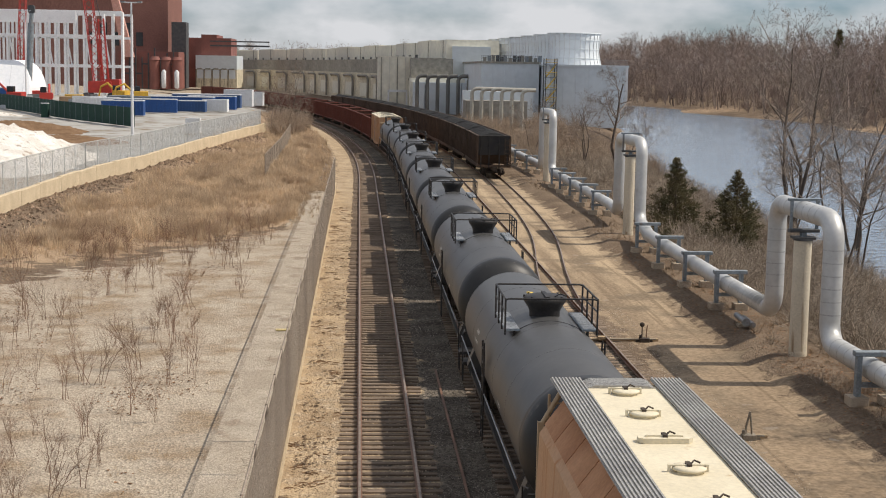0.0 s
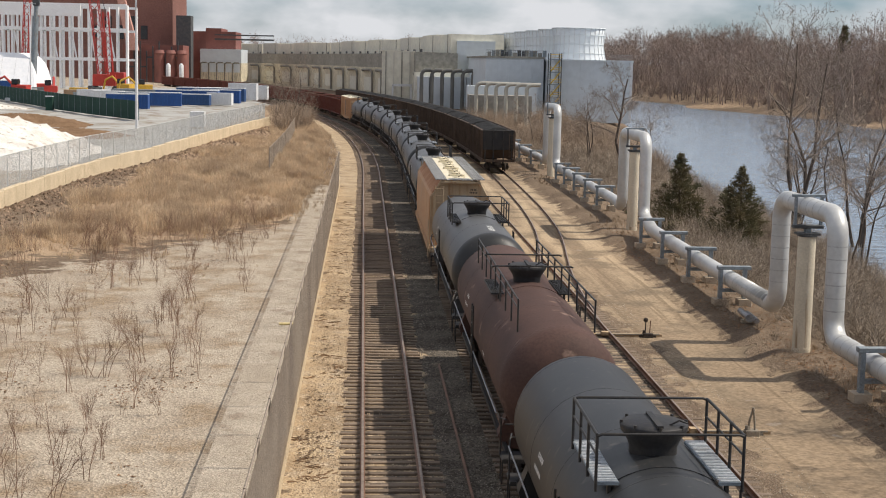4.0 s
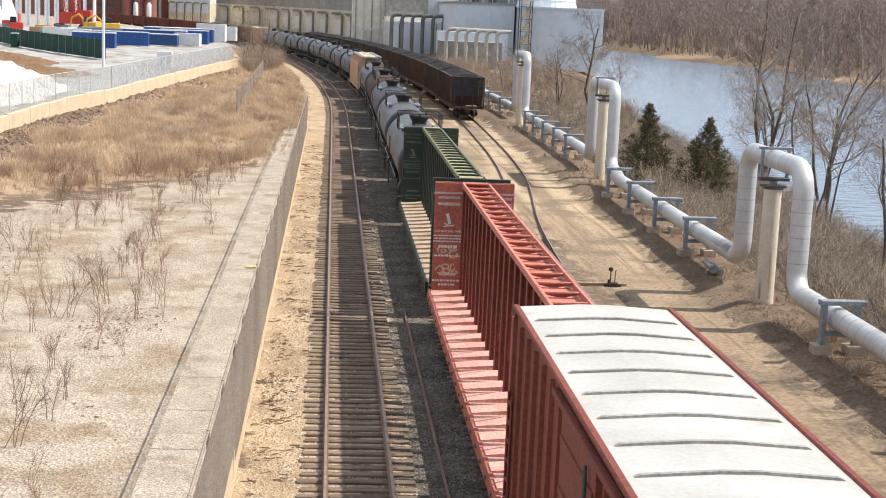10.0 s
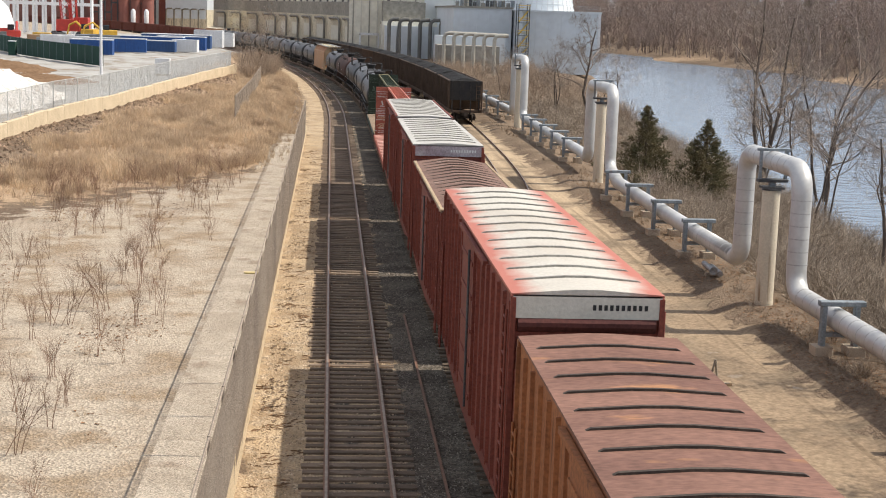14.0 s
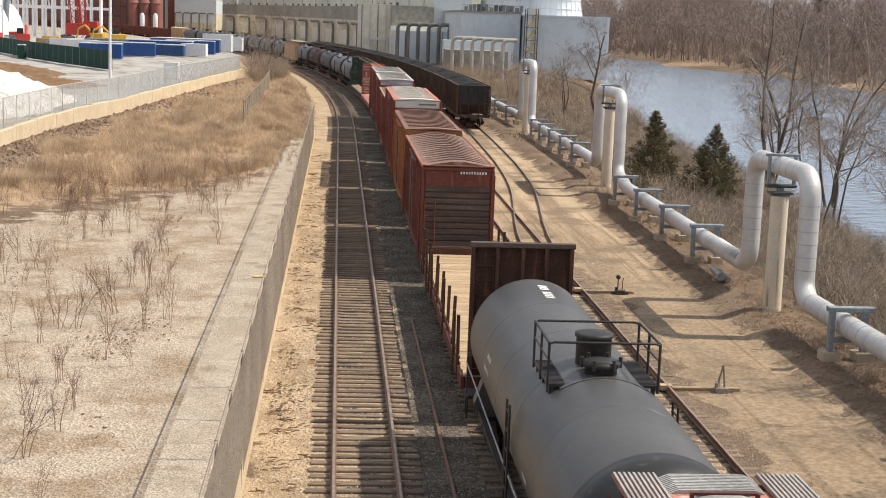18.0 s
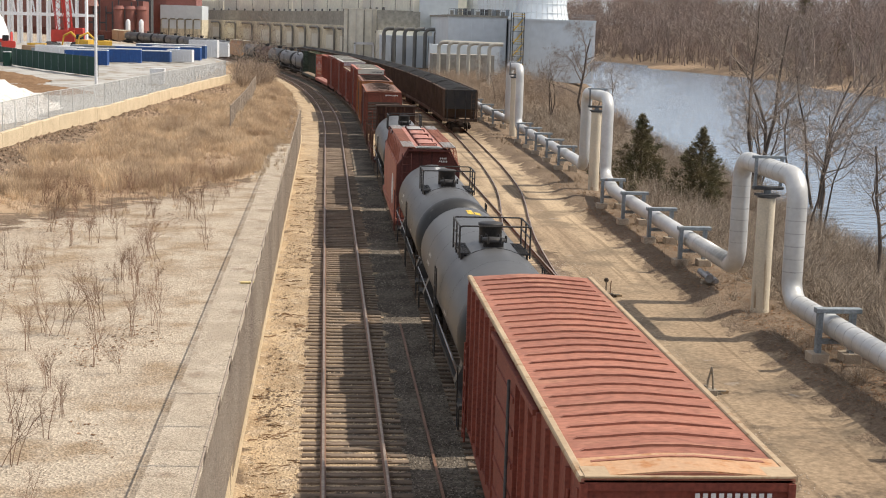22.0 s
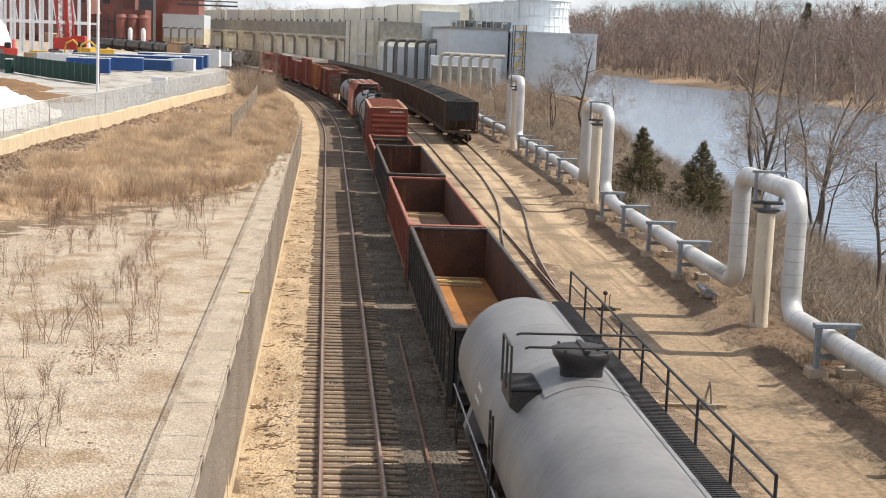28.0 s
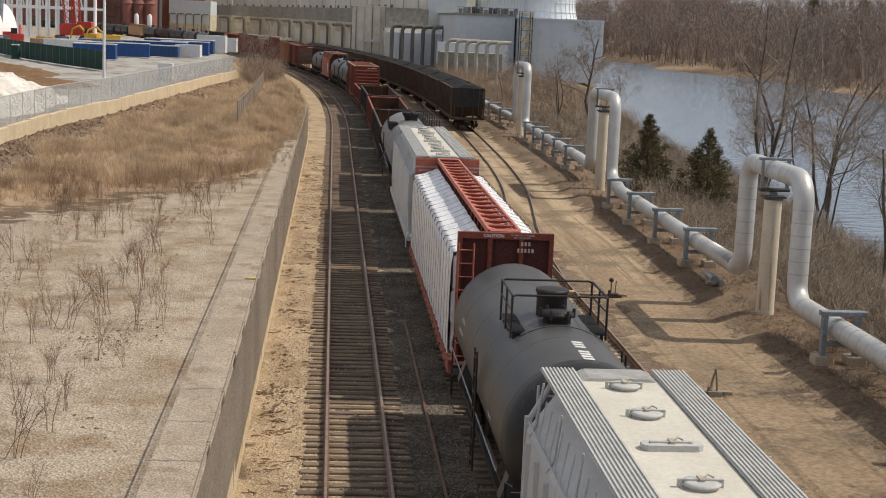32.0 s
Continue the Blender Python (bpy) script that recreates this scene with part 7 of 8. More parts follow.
pts = np.column_stack([pr.uniform(19, 40, 260), pr.uniform(170, 300, 260)])
z = height(pts[:, 0], pts[:, 1]) - 0.05
scatter_stuff("brush", "leafless brown brush beyond the pipeline", "bushes", shrubs, np.column_stack([pts, z]), pr.uniform(0, 6.28, len(pts)), pr.uniform(1.2, 2.2, len(pts)), "twig")


def tuft_variant(seed, n=17, h=1.0):
    r = np.random.default_rng(seed)
    V, F = [], []
    for k in range(n):
        a, lean = r.uniform(0, 6.28), r.uniform(0.1, 0.85)
        b = r.normal(0, 0.12, 2)
        w = 0.008
        hh = h * r.uniform(0.45, 1.0)
        sx, sy = -math.sin(a) * w, math.cos(a) * w
        m = (b[0] + math.cos(a) * lean * hh * 0.35, b[1] + math.sin(a) * lean * hh * 0.35, hh * 0.6)
        t = (b[0] + math.cos(a) * lean * hh, b[1] + math.sin(a) * lean * hh, hh)
        o = len(V)
        V += [(b[0] - sx, b[1] - sy, 0), (b[0] + sx, b[1] + sy, 0), (m[0] + sx * 1.3, m[1] + sy * 1.3, m[2]), (m[0] - sx * 1.3, m[1] - sy * 1.3, m[2]), t]
        F += [(o, o + 1, o + 2), (o, o + 2, o + 3), (o + 3, o + 2, o + 4)]
    return np.array(V), np.array(F)


tufts = [tuft_variant(k) for k in range(6)]


def tuft_field(label, n, x0, x1, y0, y1, keep, lo, hi, seed, material="dry_grass"):
    r = np.random.default_rng(seed)
    x, y = r.uniform(x0, x1, n), r.uniform(y0, y1, n)
    x = x + bend_shift(y)
    ok = keep(x, y, r)
    x, y = x[ok], y[ok]
    size = r.uniform(lo, hi, len(x)) * (0.74 + 0.3 * np.sin(x * 0.45 + 2 * np.sin(y * 0.11)) * np.sin(y * 0.19 + x * 0.2) + 0.3 * np.sin(x * 1.3 + 2 * np.sin(y * 0.5)) * np.sin(y * 0.62 + 1.5 * np.sin(x * 0.7)))
    scatter_stuff("dry_grass", label, "grass", tufts, np.column_stack([x, y, height(x, y) - 0.03]), r.uniform(0, 6.28, len(x)), size, material)


patch = lambda x, y: np.sin(x * 0.5 + 1.7 * np.sin(y * 0.17)) * np.sin(y * 0.21 + 0.4 * x)
tuft_field("tall dry tan grass between lot and boundary wall", 42000, -21.5, -3.6, 56, 205,
           lambda x, y, r: ((y > 95 + 1.55 * x + 3 * np.sin(x) + r.normal(0, 1.5, len(x))) & ((x < -4.0 - r.exponential(0.35, len(x))) | (y > 119)) & (x - np.interp(y, [p[1] for p in BOUND], [p[0] for p in BOUND]) > 1.9 + 2.7 * np.abs(np.sin(y * 0.13)) + r.exponential(0.7, len(x))) & (patch(x, y) > r.uniform(-1.1, 0.35, len(x)))), 0.55, 1.25, 1)
tuft_field("thin dry grass on the broken lot", 3000, -18, -4.6, 20, 92, lambda x, y, r: patch(x * 1.7, y * 1.6) > r.uniform(0.25, 1.2, len(x)), 0.15, 0.4, 2)
tuft_field("dry grass beside the bend", 5000, -9, -2.6, 119, 300, lambda x, y, r: r.random(len(x)) < 0.8, 0.4, 1.0, 3)
tuft_field("dry grass tufts under the pipeline", 3600, 15.6, 24, 18, 200, lambda x, y, r: patch(x, y) > r.uniform(-0.6, 0.8, len(x)), 0.2, 0.6, 4, "bank_grass")

# saplings and weeds in the lot
sap_meshes = []
for k in range(6):
    r = np.random.default_rng(50 + k)
    limbs = []
    for q in range(2 + k % 3):
        grow(r, (r.normal(0, 0.1), r.normal(0, 0.1), 0), (r.normal(0, 0.18), r.normal(0, 0.18), 1), r.uniform(1.0, 1.8), 0.010, 1, 3, 4, limbs, 0.5, 0.04, 4, (7, 10), 0.12)
    sap_meshes.append(mass("sapling", *limbs_mesh(limbs, 0.35), "sapling_bark"))
r = np.random.default_rng(77)
placed = 0
while placed < 200:
    x, y = r.uniform(-17, -4.8), r.uniform(24, 88)
    if y > 88 + 1.6 * x + 10:
        continue
    ob = new("sapling", sap_meshes[int(r.integers(6))])
    ob.matrix_basis = pose(x, y, float(height(x, y)) - 0.03, 0, 0, r.uniform(0, 360)) @ Matrix.Scale(r.uniform(0.55, 1.15), 4)
    tagged(ob, "leafless reddish sapling growing through broken paving", "sapling", "saplings")
    placed += 1

# leaf litter and clods
leaf = (np.array([(-0.03, -0.02, 0), (0.03, -0.015, 0.008), (0.025, 0.025, 0), (-0.02, 0.02, 0.012)]), np.array([(0, 1, 2), (0, 2, 3)]))
r = np.random.default_rng(12)
x, y = r.uniform(-17, -4.5, 26000), r.uniform(20, 95, 26000)
ok = patch(x * 1.5, y * 1.3) > r.uniform(0.1, 1.0, len(x))
x, y = x[ok], y[ok]
scatter_stuff("leaf_litter", "dead brown leaves on the lot", "leaves", [leaf], np.column_stack([x, y, height(x, y) + 0.015]), r.uniform(0, 6.28, len(x)), r.uniform(0.6, 1.8, len(x)), "dead_leaf")

# loose stones in the ballast
rock = (np.array([(-0.5, -0.4, -0.1), (0.5, -0.3, -0.1), (0.1, 0.5, -0.1), (0.05, 0.0, 0.5), (-0.4, 0.3, 0.25)]), np.array([(0, 1, 3), (1, 2, 3), (2, 4, 3), (4, 0, 3), (0, 4, 2)]))
x, y = r.uniform(-1.75, 4.2, 42000), 17 + 75 * r.random(42000) ** 1.7
ok = (np.abs(x - TRACK_A) > 0.85) | (r.random(len(x)) < 0.5)
x, y = x[ok], y[ok]
size = r.uniform(0.02, 0.06, len(x))
# stones from x = 1.9 on are darkened for the train's shadow
for part_of, label, stone in ((x < 1.9, "loose pale and brown ballast stones", "ballast_stone"), (x >= 1.9, "cinder ballast stones darkened for the train shade", "cinder_stone")):
    scatter_stuff("ballast_stones", label, "stones", [rock], np.column_stack([x, y, np.full(len(x), -0.225)])[part_of], r.uniform(0, 6.28, int(part_of.sum())), size[part_of], stone)
x, y = r.uniform(8.0, 12.0, 12000), 22 + 70 * r.random(12000) ** 1.5
scatter_stuff("ballast_stones", "loose ballast stones beside the road", "stones", [rock], np.column_stack([x, y, np.full(len(x), -0.225)]), r.uniform(0, 6.28, len(x)), r.uniform(0.015, 0.042, len(x)), "lot_gravel")

# woods across the lake
woods = []
for k in range(7):
    rr = np.random.default_rng(100 + k)
    limbs = []
    grow(rr, (0, 0, 0), (0, 0, 1), rr.uniform(12.5, 16.5), rr.uniform(0.2, 0.34), 1, 3, 4, limbs, 0.62, 0.12, 3, (6, 7), 0.10)
    wv, wf = limbs_mesh(limbs, 0.3)
    tips, tf = [], []
    for pts, rad, sides in limbs[1:]:
        for q in range(14):
            b = pts[0] + (pts[-1] - pts[0]) * rr.uniform(0.25, 1.0)
            e = b + (pts[-1] - pts[0]) / np.linalg.norm(pts[-1] - pts[0]) * rr.uniform(0.3, 0.9) + rr.normal(0, 0.5, 3)
            s = rr.normal(0, 0.028, 3)
            tf.append((len(wv) + len(tips), len(wv) + len(tips) + 1, len(wv) + len(tips) + 2))
            tips += [b - s, b + s, e]
    woods.append((np.concatenate([wv, np.array(tips)]), np.concatenate([wf, np.array(tf)])))
r = np.random.default_rng(31)
n = 1500
y = r.uniform(60, 900, n)
x = far_shore(y) + np.where((y > 380) & (y < 640), 11, 4) + 150 * r.random(n) ** 1.3
scatter_stuff("woods", "leafless brown woods on the far shore", "woods", woods, np.column_stack([x, y, height(x, y) - 0.2]), r.uniform(0, 6.28, n), 0.5 + 0.75 * r.random(n) ** 1.2, "bark_far")
n = 1300
y = r.uniform(60, 800, n)
x = far_shore(y) + np.where((y > 380) & (y < 640), 14, 1.0) + 90 * r.random(n)
scatter_stuff("brush", "brown brush along the far shore", "bushes", shrubs, np.column_stack([x, y, height(x, y) - 0.1]), r.uniform(0, 6.28, n), r.uniform(1.5, 3.6, n), "bark_far")
n = 420
x = r.uniform(-260, 260, n)
y = r.uniform(930, 1150, n)
scatter_stuff("woods", "leafless brown woods behind the plant", "woods", woods, np.column_stack([x, y, height(x, y) + 0.0]), r.uniform(0, 6.28, n), r.uniform(0.9, 1.35, n), "bark_far")

# dead leaves and rubble
r = np.random.default_rng(19)
x, y = r.uniform(15.0, 20.5, 16000), 20 + 75 * r.random(16000) ** 1.4
ok = patch(x * 1.9, y * 1.7) > r.uniform(-0.8, 0.7, len(x))
x, y = x[ok], y[ok]
scatter_stuff("leaf_litter", "dead brown leaves below the pipeline", "leaves", [leaf], np.column_stack([x, y, height(x, y) + 0.02]), r.uniform(0, 6.28, len(x)), r.uniform(0.7, 1.9, len(x)), "dead_leaf")
y = r.uniform(66, 205, 7000)
x = np.interp(y, [p[1] for p in BOUND], [p[0] for p in BOUND]) + 0.3 + np.abs(r.normal(0, 2.4, len(y)))
scatter_stuff("rubble", "brown rubble along the foot of the boundary wall", "stones", [rock], np.column_stack([x, y, height(x, y)]), r.uniform(0, 6.28, len(x)), 0.05 + 0.3 * r.random(len(x)) ** 3, "rubble")

# pale gravel bedded in the lot and the slabs, debris on the sand by the wall
x, y = r.uniform(-17.5, -2.3, 46000), 20 + 78 * r.random(46000) ** 1.6
ok = (y < 92 + 2.1 * x + 4) | (x > -5)
x, y = x[ok], y[ok]
z = np.where(x > -3.74, 0.688, height(x, y)) - 0.004
scatter_stuff("gravel", "pale mixed gravel bedded in old paving", "gravel", [rock], np.column_stack([x, y, z]), r.uniform(0, 6.28, len(x)), r.uniform(0.014, 0.046, len(x)), "lot_gravel")
x, y = r.uniform(-4.4, -2.3, 15000), 20 + 85 * r.random(15000) ** 1.5
scatter_stuff("gravel", "pale gravel strewn over the old slabs", "gravel", [rock], np.column_stack([x, y, np.where(x > -3.74, 0.685, 0.678)]), r.uniform(0, 6.28, len(x)), r.uniform(0.014, 0.042, len(x)), "lot_gravel")
x, y = r.uniform(-1.7, -0.45, 2600), 17 + 90 * r.random(2600) ** 1.4
ok = patch(x * 3, y * 2.3) > r.uniform(-0.2, 0.9, len(x))
x, y = x[ok], y[ok]
scatter_stuff("debris", "brown bark and leaf debris on the sand", "debris", [leaf], np.column_stack([x, y, height(x, y) + 0.03]), r.uniform(0, 6.28, len(x)), r.uniform(0.6, 2.6, len(x)), "dark_soil")
stick = (np.array([(-0.5, -0.06, 0.0), (0.5, -0.03, 0.02), (0.45, 0.05, 0.0), (-0.48, 0.07, 0.03), (-0.2, 0.0, 0.11), (0.25, 0.01, 0.10)]), np.array([(0, 1, 5), (0, 5, 4), (1, 2, 5), (2, 3, 4), (2, 4, 5), (3, 0, 4)]))
cx, cy = r.uniform(-1.72, -0.55, 120), 22 + 88 * r.random(120) ** 1.2
which = r.integers(0, 120, 620)
x, y = np.clip(cx[which] + r.normal(0, 0.13, 620), -1.85, -0.3), cy[which] + r.normal(0, 0.16, 620)
scatter_stuff("debris", "broken sticks and clods on the sand by the wall", "debris", [stick], np.column_stack([x, y, np.full(620, -0.225)]), r.normal(0.2, 0.7, 620), r.uniform(0.08, 0.3, 620), "soil")
n = 46
x, y = r.uniform(-13.0, -8.0, n), r.uniform(192, 232, n)
scatter_stuff("brush", "leafless brown brush at the end of the boundary wall", "bushes", shrubs, np.column_stack([x, y, height(x, y) - 0.05]), r.uniform(0, 6.28, n), r.uniform(1.2, 2.4, n), "twig")

n = 230
x, y = r.uniform(18.2, 25.5, n), r.uniform(34, 84, n)
scatter_stuff("brush", "dense brown brush behind the pipeline", "bushes", tangles, np.column_stack([x, y, height(x, y) - 0.05]), r.uniform(0, 6.28, n), r.uniform(0.8, 1.6, n), "bank_twig")
n = 170
x, y = 15.5 + 2.6 * r.random(n), r.uniform(22, 62, n)
ok = np.abs(x - 17.0) > 0.55
scatter_stuff("brush", "low brown weeds under the pipeline", "weeds", tangles, np.column_stack([x, y, height(x, y) - 0.03])[ok], r.uniform(0, 6.28, n)[ok], r.uniform(0.2, 0.5, n)[ok], "bank_twig")
tuft_field("dry grass over the end of the slabs", 1900, -4.6, -2.4, 84, 124, lambda x, y, r: r.random(len(x)) < np.where(y > 112, 0.9, ((y - 84) / 28) ** 1.5 * np.where(x < -3.6, 0.8, 0.15)), 0.25, 0.7, 8)


# ---- the plant beyond the bend ----
def slab_house(name, label, category, x0, x1, y0, y1, z0, z1, material, roof="mid_clad", seams=0):
    h = thing(name, label, category)
    part("wall", Shape().box(x0, x1, y0, y1, z0, z1), material, h)
    part("roof", Shape().box(x0 - 0.3, x1 + 0.3, y0 - 0.3, y1 + 0.3, z1, z1 + 0.4), roof, h)
    for k in range(seams):
        x = x0 + (x1 - x0) * (k + 1) / (seams + 1)
        part("wall_seam", Shape().box(x - 0.06, x + 0.06, y0 - 0.08, y0, z0, z1), material, h)
    return h


tower_hall = slab_house("cooling_hall", "pale grey clad cooling hall by the lake", "building", 40.5, 57.0, 303, 345, -1.5, 11.4, "grey_clad", "grey_clad", 5)
part("corner_trim", Shape().box(56.6, 57.15, 302.8, 303.2, -1.5, 11.5), "white_box", tower_hall)
sh = Shape()
for k in range(12):
    sh.cyl((52 + k * 0.45, 303.3, 11.8), (52 + k * 0.45, 303.3, 12.9), 0.04, 4)
sh.cyl((52, 303.3, 12.9), (57, 303.3, 12.9), 0.05, 4).cyl((52, 303.3, 12.35), (57, 303.3, 12.35), 0.05, 4)
part("roof_rail", sh, "galv", tower_hall)
pump_hall = slab_house("pump_hall", "grey clad hall with roof machinery", "building", 27.0, 40.0, 318, 420, -1.0, 11.9, "grey_clad", "dark_clad", 4)
r = random.Random(9)
for k in range(14):
    x, y = 27.6 + k * 0.95, 318.4 + r.uniform(0, 3)
    part("roof_machine", Shape().box(x, x + 0.7, y, y + 1.2, 12.3, 12.3 + r.uniform(0.6, 1.5)), r.choice(("dark_clad", "galv_dull", "dark_metal")), pump_hall)
sh = Shape()
for k in range(26):
    sh.cyl((27 + k * 0.5, 317.9, 12.3), (27 + k * 0.5, 317.9, 13.6), 0.04, 4)
sh.cyl((27, 317.9, 13.6), (40, 317.9, 13.6), 0.06, 4).cyl((27, 317.9, 13.0), (40, 317.9, 13.0), 0.05, 4)
part("roof_rail", sh, "galv_dull", pump_hall)
stair = thing("stair_tower", "yellow and grey outside stair tower", "stairs")
for sx in (39.0, 41.3):
    for sy in (299.0, 302.5):
        part("post", Shape().box(sx - 0.1, sx + 0.1, sy - 0.1, sy + 0.1, -1.2, 13.0), "dark_metal", stair)
for k in range(5):
    z = 1.2 + k * 2.6
    part("landing", Shape().box(38.9, 41.4, 298.9, 302.6, z, z + 0.15), "galv_dull", stair)
    part("flight", Shape().add([(39.1, 299.1, z - 2.6), (41.2, 299.1, z), (41.2, 300.1, z), (39.1, 300.1, z - 2.6), (39.1, 299.1, z - 2.3), (41.2, 299.1, z + 0.3), (41.2, 300.1, z + 0.3), (39.1, 300.1, z - 2.3)],
         [(0, 1, 2, 3), (7, 6, 5, 4), (0, 4, 5, 1), (3, 2, 6, 7), (0, 3, 7, 4), (1, 5, 6, 2)]), "yellow_steel", stair)
    part("guard_rail", Shape().cyl((38.9, 298.9, z + 1.1), (41.4, 298.9, z + 1.1), 0.07, 5).cyl((38.9, 298.9, z + 0.6), (41.4, 298.9, z + 0.6), 0.06, 5), "yellow_steel", stair)


def cooling_tower(x, y):
    t = thing("cooling_tower", "round white cooling tower cell with ribbed shell", "cooling tower", at=pose(x, y, 0), group="cooling towers")
    part("shell", Shape().lathe([(11.6, 6.3), (13.0, 5.9), (15.0, 5.6), (17.2, 5.75), (18.9, 6.0), (18.9, 5.7), (15, 5.2), (12, 5.7)], axis="z", n=40), "tower_skin", t)
    for k in range(30):
        a = k * 2 * math.pi / 30
        part("shell_rib", lambda: Shape().tube([(6.34, 0, 11.6), (5.94, 0, 13.0), (5.64, 0, 15.0), (5.79, 0, 17.2), (6.04, 0, 18.9)], 0.07, 4), "white_box", t, at=pose(0, 0, 0, 0, 0, math.degrees(a)), key="shell_rib")
    for zz, rr in ((13.2, 5.92), (15.2, 5.66), (17.2, 5.8), (18.7, 6.03)):
        part("hoop", Shape().lathe([(zz, rr), (zz, rr + 0.1), (zz + 0.15, rr + 0.1), (zz + 0.15, rr)], axis="z", n=40), "tower_skin", t)
    return t


ct = cooling_tower(48.2, 322)
for k in range(1, 7):
    copy_thing(ct, pose(48.2 - 1.35 * k, 322 + 14.5 * k, -0.02 * k))
vent = cooling_tower(8.0, 560)
vent.matrix_basis = pose(12.0, 520, -1.0)


def long_facade(pts):
    """Three storeys of cladding stepped along the line: ducted beige wall, dark louvre band, pale upper band."""
    hall = thing("boiler_hall", "long stained beige plant hall with dark louvres and roof ducts", "building")
    for (ax, ay), (bx, by) in zip(pts, pts[1:]):
        L = math.hypot(bx - ax, by - ay)
        ang = -math.degrees(math.atan2(bx - ax, by - ay))
        m = pose(ax, ay, 0, 0, 0, ang)
        n = max(1, int(L / 26))
        for k in range(n):
            y0, y1 = L * k / n, L * (k + 1) / n
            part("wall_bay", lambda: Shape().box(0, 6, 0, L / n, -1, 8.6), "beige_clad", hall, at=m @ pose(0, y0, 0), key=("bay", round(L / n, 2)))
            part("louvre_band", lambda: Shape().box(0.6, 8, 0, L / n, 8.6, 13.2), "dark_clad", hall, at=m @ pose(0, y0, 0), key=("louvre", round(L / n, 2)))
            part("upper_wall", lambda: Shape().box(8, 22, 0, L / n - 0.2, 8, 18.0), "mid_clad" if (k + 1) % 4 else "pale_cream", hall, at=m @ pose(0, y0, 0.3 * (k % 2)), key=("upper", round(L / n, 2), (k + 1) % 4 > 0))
            for s in (0.25, 0.75):
                part("roof_vent", lambda: Shape().cyl((1.2, 0, 13.2), (1.2, 0, 14.0), 0.35, 8), "dark_metal", hall, at=m @ pose(0, y0 + (y1 - y0) * s, 0), key="roof_vent")
            part("duct_arch", lambda: Shape().tube([(-0.8, 0, -0.5), (-0.8, 0, 6.2), (-0.8, 1.2, 7.2), (-0.8, 3.2, 7.6), (-0.8, 17.0, 7.6), (-0.2, 18.5, 7.4)], 0.42, 8), "old_duct", hall, at=m @ pose(0, y0 + 2, 0), key="duct_arch")
            part("bay_panel", lambda: Shape().box(-0.15, 0, 4.5, 17.0, 0.6, 5.2), "mid_clad", hall, at=m @ pose(0, y0 + 2, 0), key="bay_panel")
            part("upper_seam", lambda: Shape().box(7.85, 8, -0.15, 0.15, 13.2, 18.0), "dark_clad", hall, at=m @ pose(0, y0 + 5, 0), key="upper_seam")
    return hall


long_facade([(14.5, 372), (4.0, 480), (-22.0, 610), (-58.0, 720), (-100.0, 800), (-160.0, 900)])
block = thing("bunker_block", "tall stained pale bunker block between the halls", "building")
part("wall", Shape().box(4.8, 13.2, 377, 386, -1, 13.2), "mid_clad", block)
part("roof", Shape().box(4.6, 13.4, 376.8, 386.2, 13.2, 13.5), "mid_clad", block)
for k in range(4):
    part("wall_rib", Shape().box(5.6 + k * 2.1, 5.9 + k * 2.1, 376.8, 377, -1, 13.2), "pale_cream" if k % 2 else "dark_clad", block)
part("gate_frame", Shape().box(7.4, 7.8, 375, 375.4, -1, 4.6).box(12.2, 12.6, 375, 375.4, -1, 4.6).box(7.4, 12.6, 375, 375.4, 4.2, 4.8), "white_box", block)
front = thing("duct_house", "pale panelled duct house with sooty gooseneck ducts", "building")
for k in range(5):
    part("wall_panel", Shape().box(13.6 + k * 3.1, 13.6 + k * 3.1 + 2.9, 362, 366, -1, 7.0), "grey_clad", front)
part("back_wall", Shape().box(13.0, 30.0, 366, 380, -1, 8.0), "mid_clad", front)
part("louvre_box", Shape().box(13.2, 24.0, 368, 390, 8.0, 13.0), "dark_clad", front)
part("pale_block", Shape().box(24.0, 34.0, 372, 400, -1, 16.3), "grey_clad", front)
for k in range(6):
    part("gooseneck", lambda: Shape().tube([(0, 0, -0.8), (0, 0, 7.6), (0.3, 0, 8.3), (1.0, 0, 8.7), (2.4, 0, 8.7)], 0.48, 10), "dark_duct", front, at=(14.3 + k * 2.55, 355, 0), key="gooseneck_a")
row = thing("duct_row", "row of pale steel gooseneck ducts", "ducts")
for k in range(6):
    part("gooseneck", lambda: Shape().tube([(0, 0, -1), (0, 0, 5.8), (0.25, 0, 6.4), (0.9, 0, 6.7), (2.6, 0, 6.7)], 0.38, 10), "duct", row, at=(22.3 + k * 1.72, 283 - k * 2.5, 0), key="gooseneck_b")
part("duct_base", Shape().box(21.5, 34, 288, 296, -1.2, 4.2), "dark_clad", row)
part("duct_wall", Shape().box(21.5, 36, 296, 300, -1.2, 6.0), "grey_clad", row)

# ---- building site and power house on the lot side ----
GS = 1.0
power = thing("power_house", "dark red brick power house with grey boiler blocks", "building")
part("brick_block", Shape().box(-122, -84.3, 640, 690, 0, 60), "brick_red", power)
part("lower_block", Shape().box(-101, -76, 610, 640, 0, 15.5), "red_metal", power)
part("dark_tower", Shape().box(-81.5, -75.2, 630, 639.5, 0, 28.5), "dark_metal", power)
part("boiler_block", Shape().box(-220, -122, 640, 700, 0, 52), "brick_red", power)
part("boiler_block", Shape().box(-215, -160, 632, 640, 0, 58), "dark_clad", power)
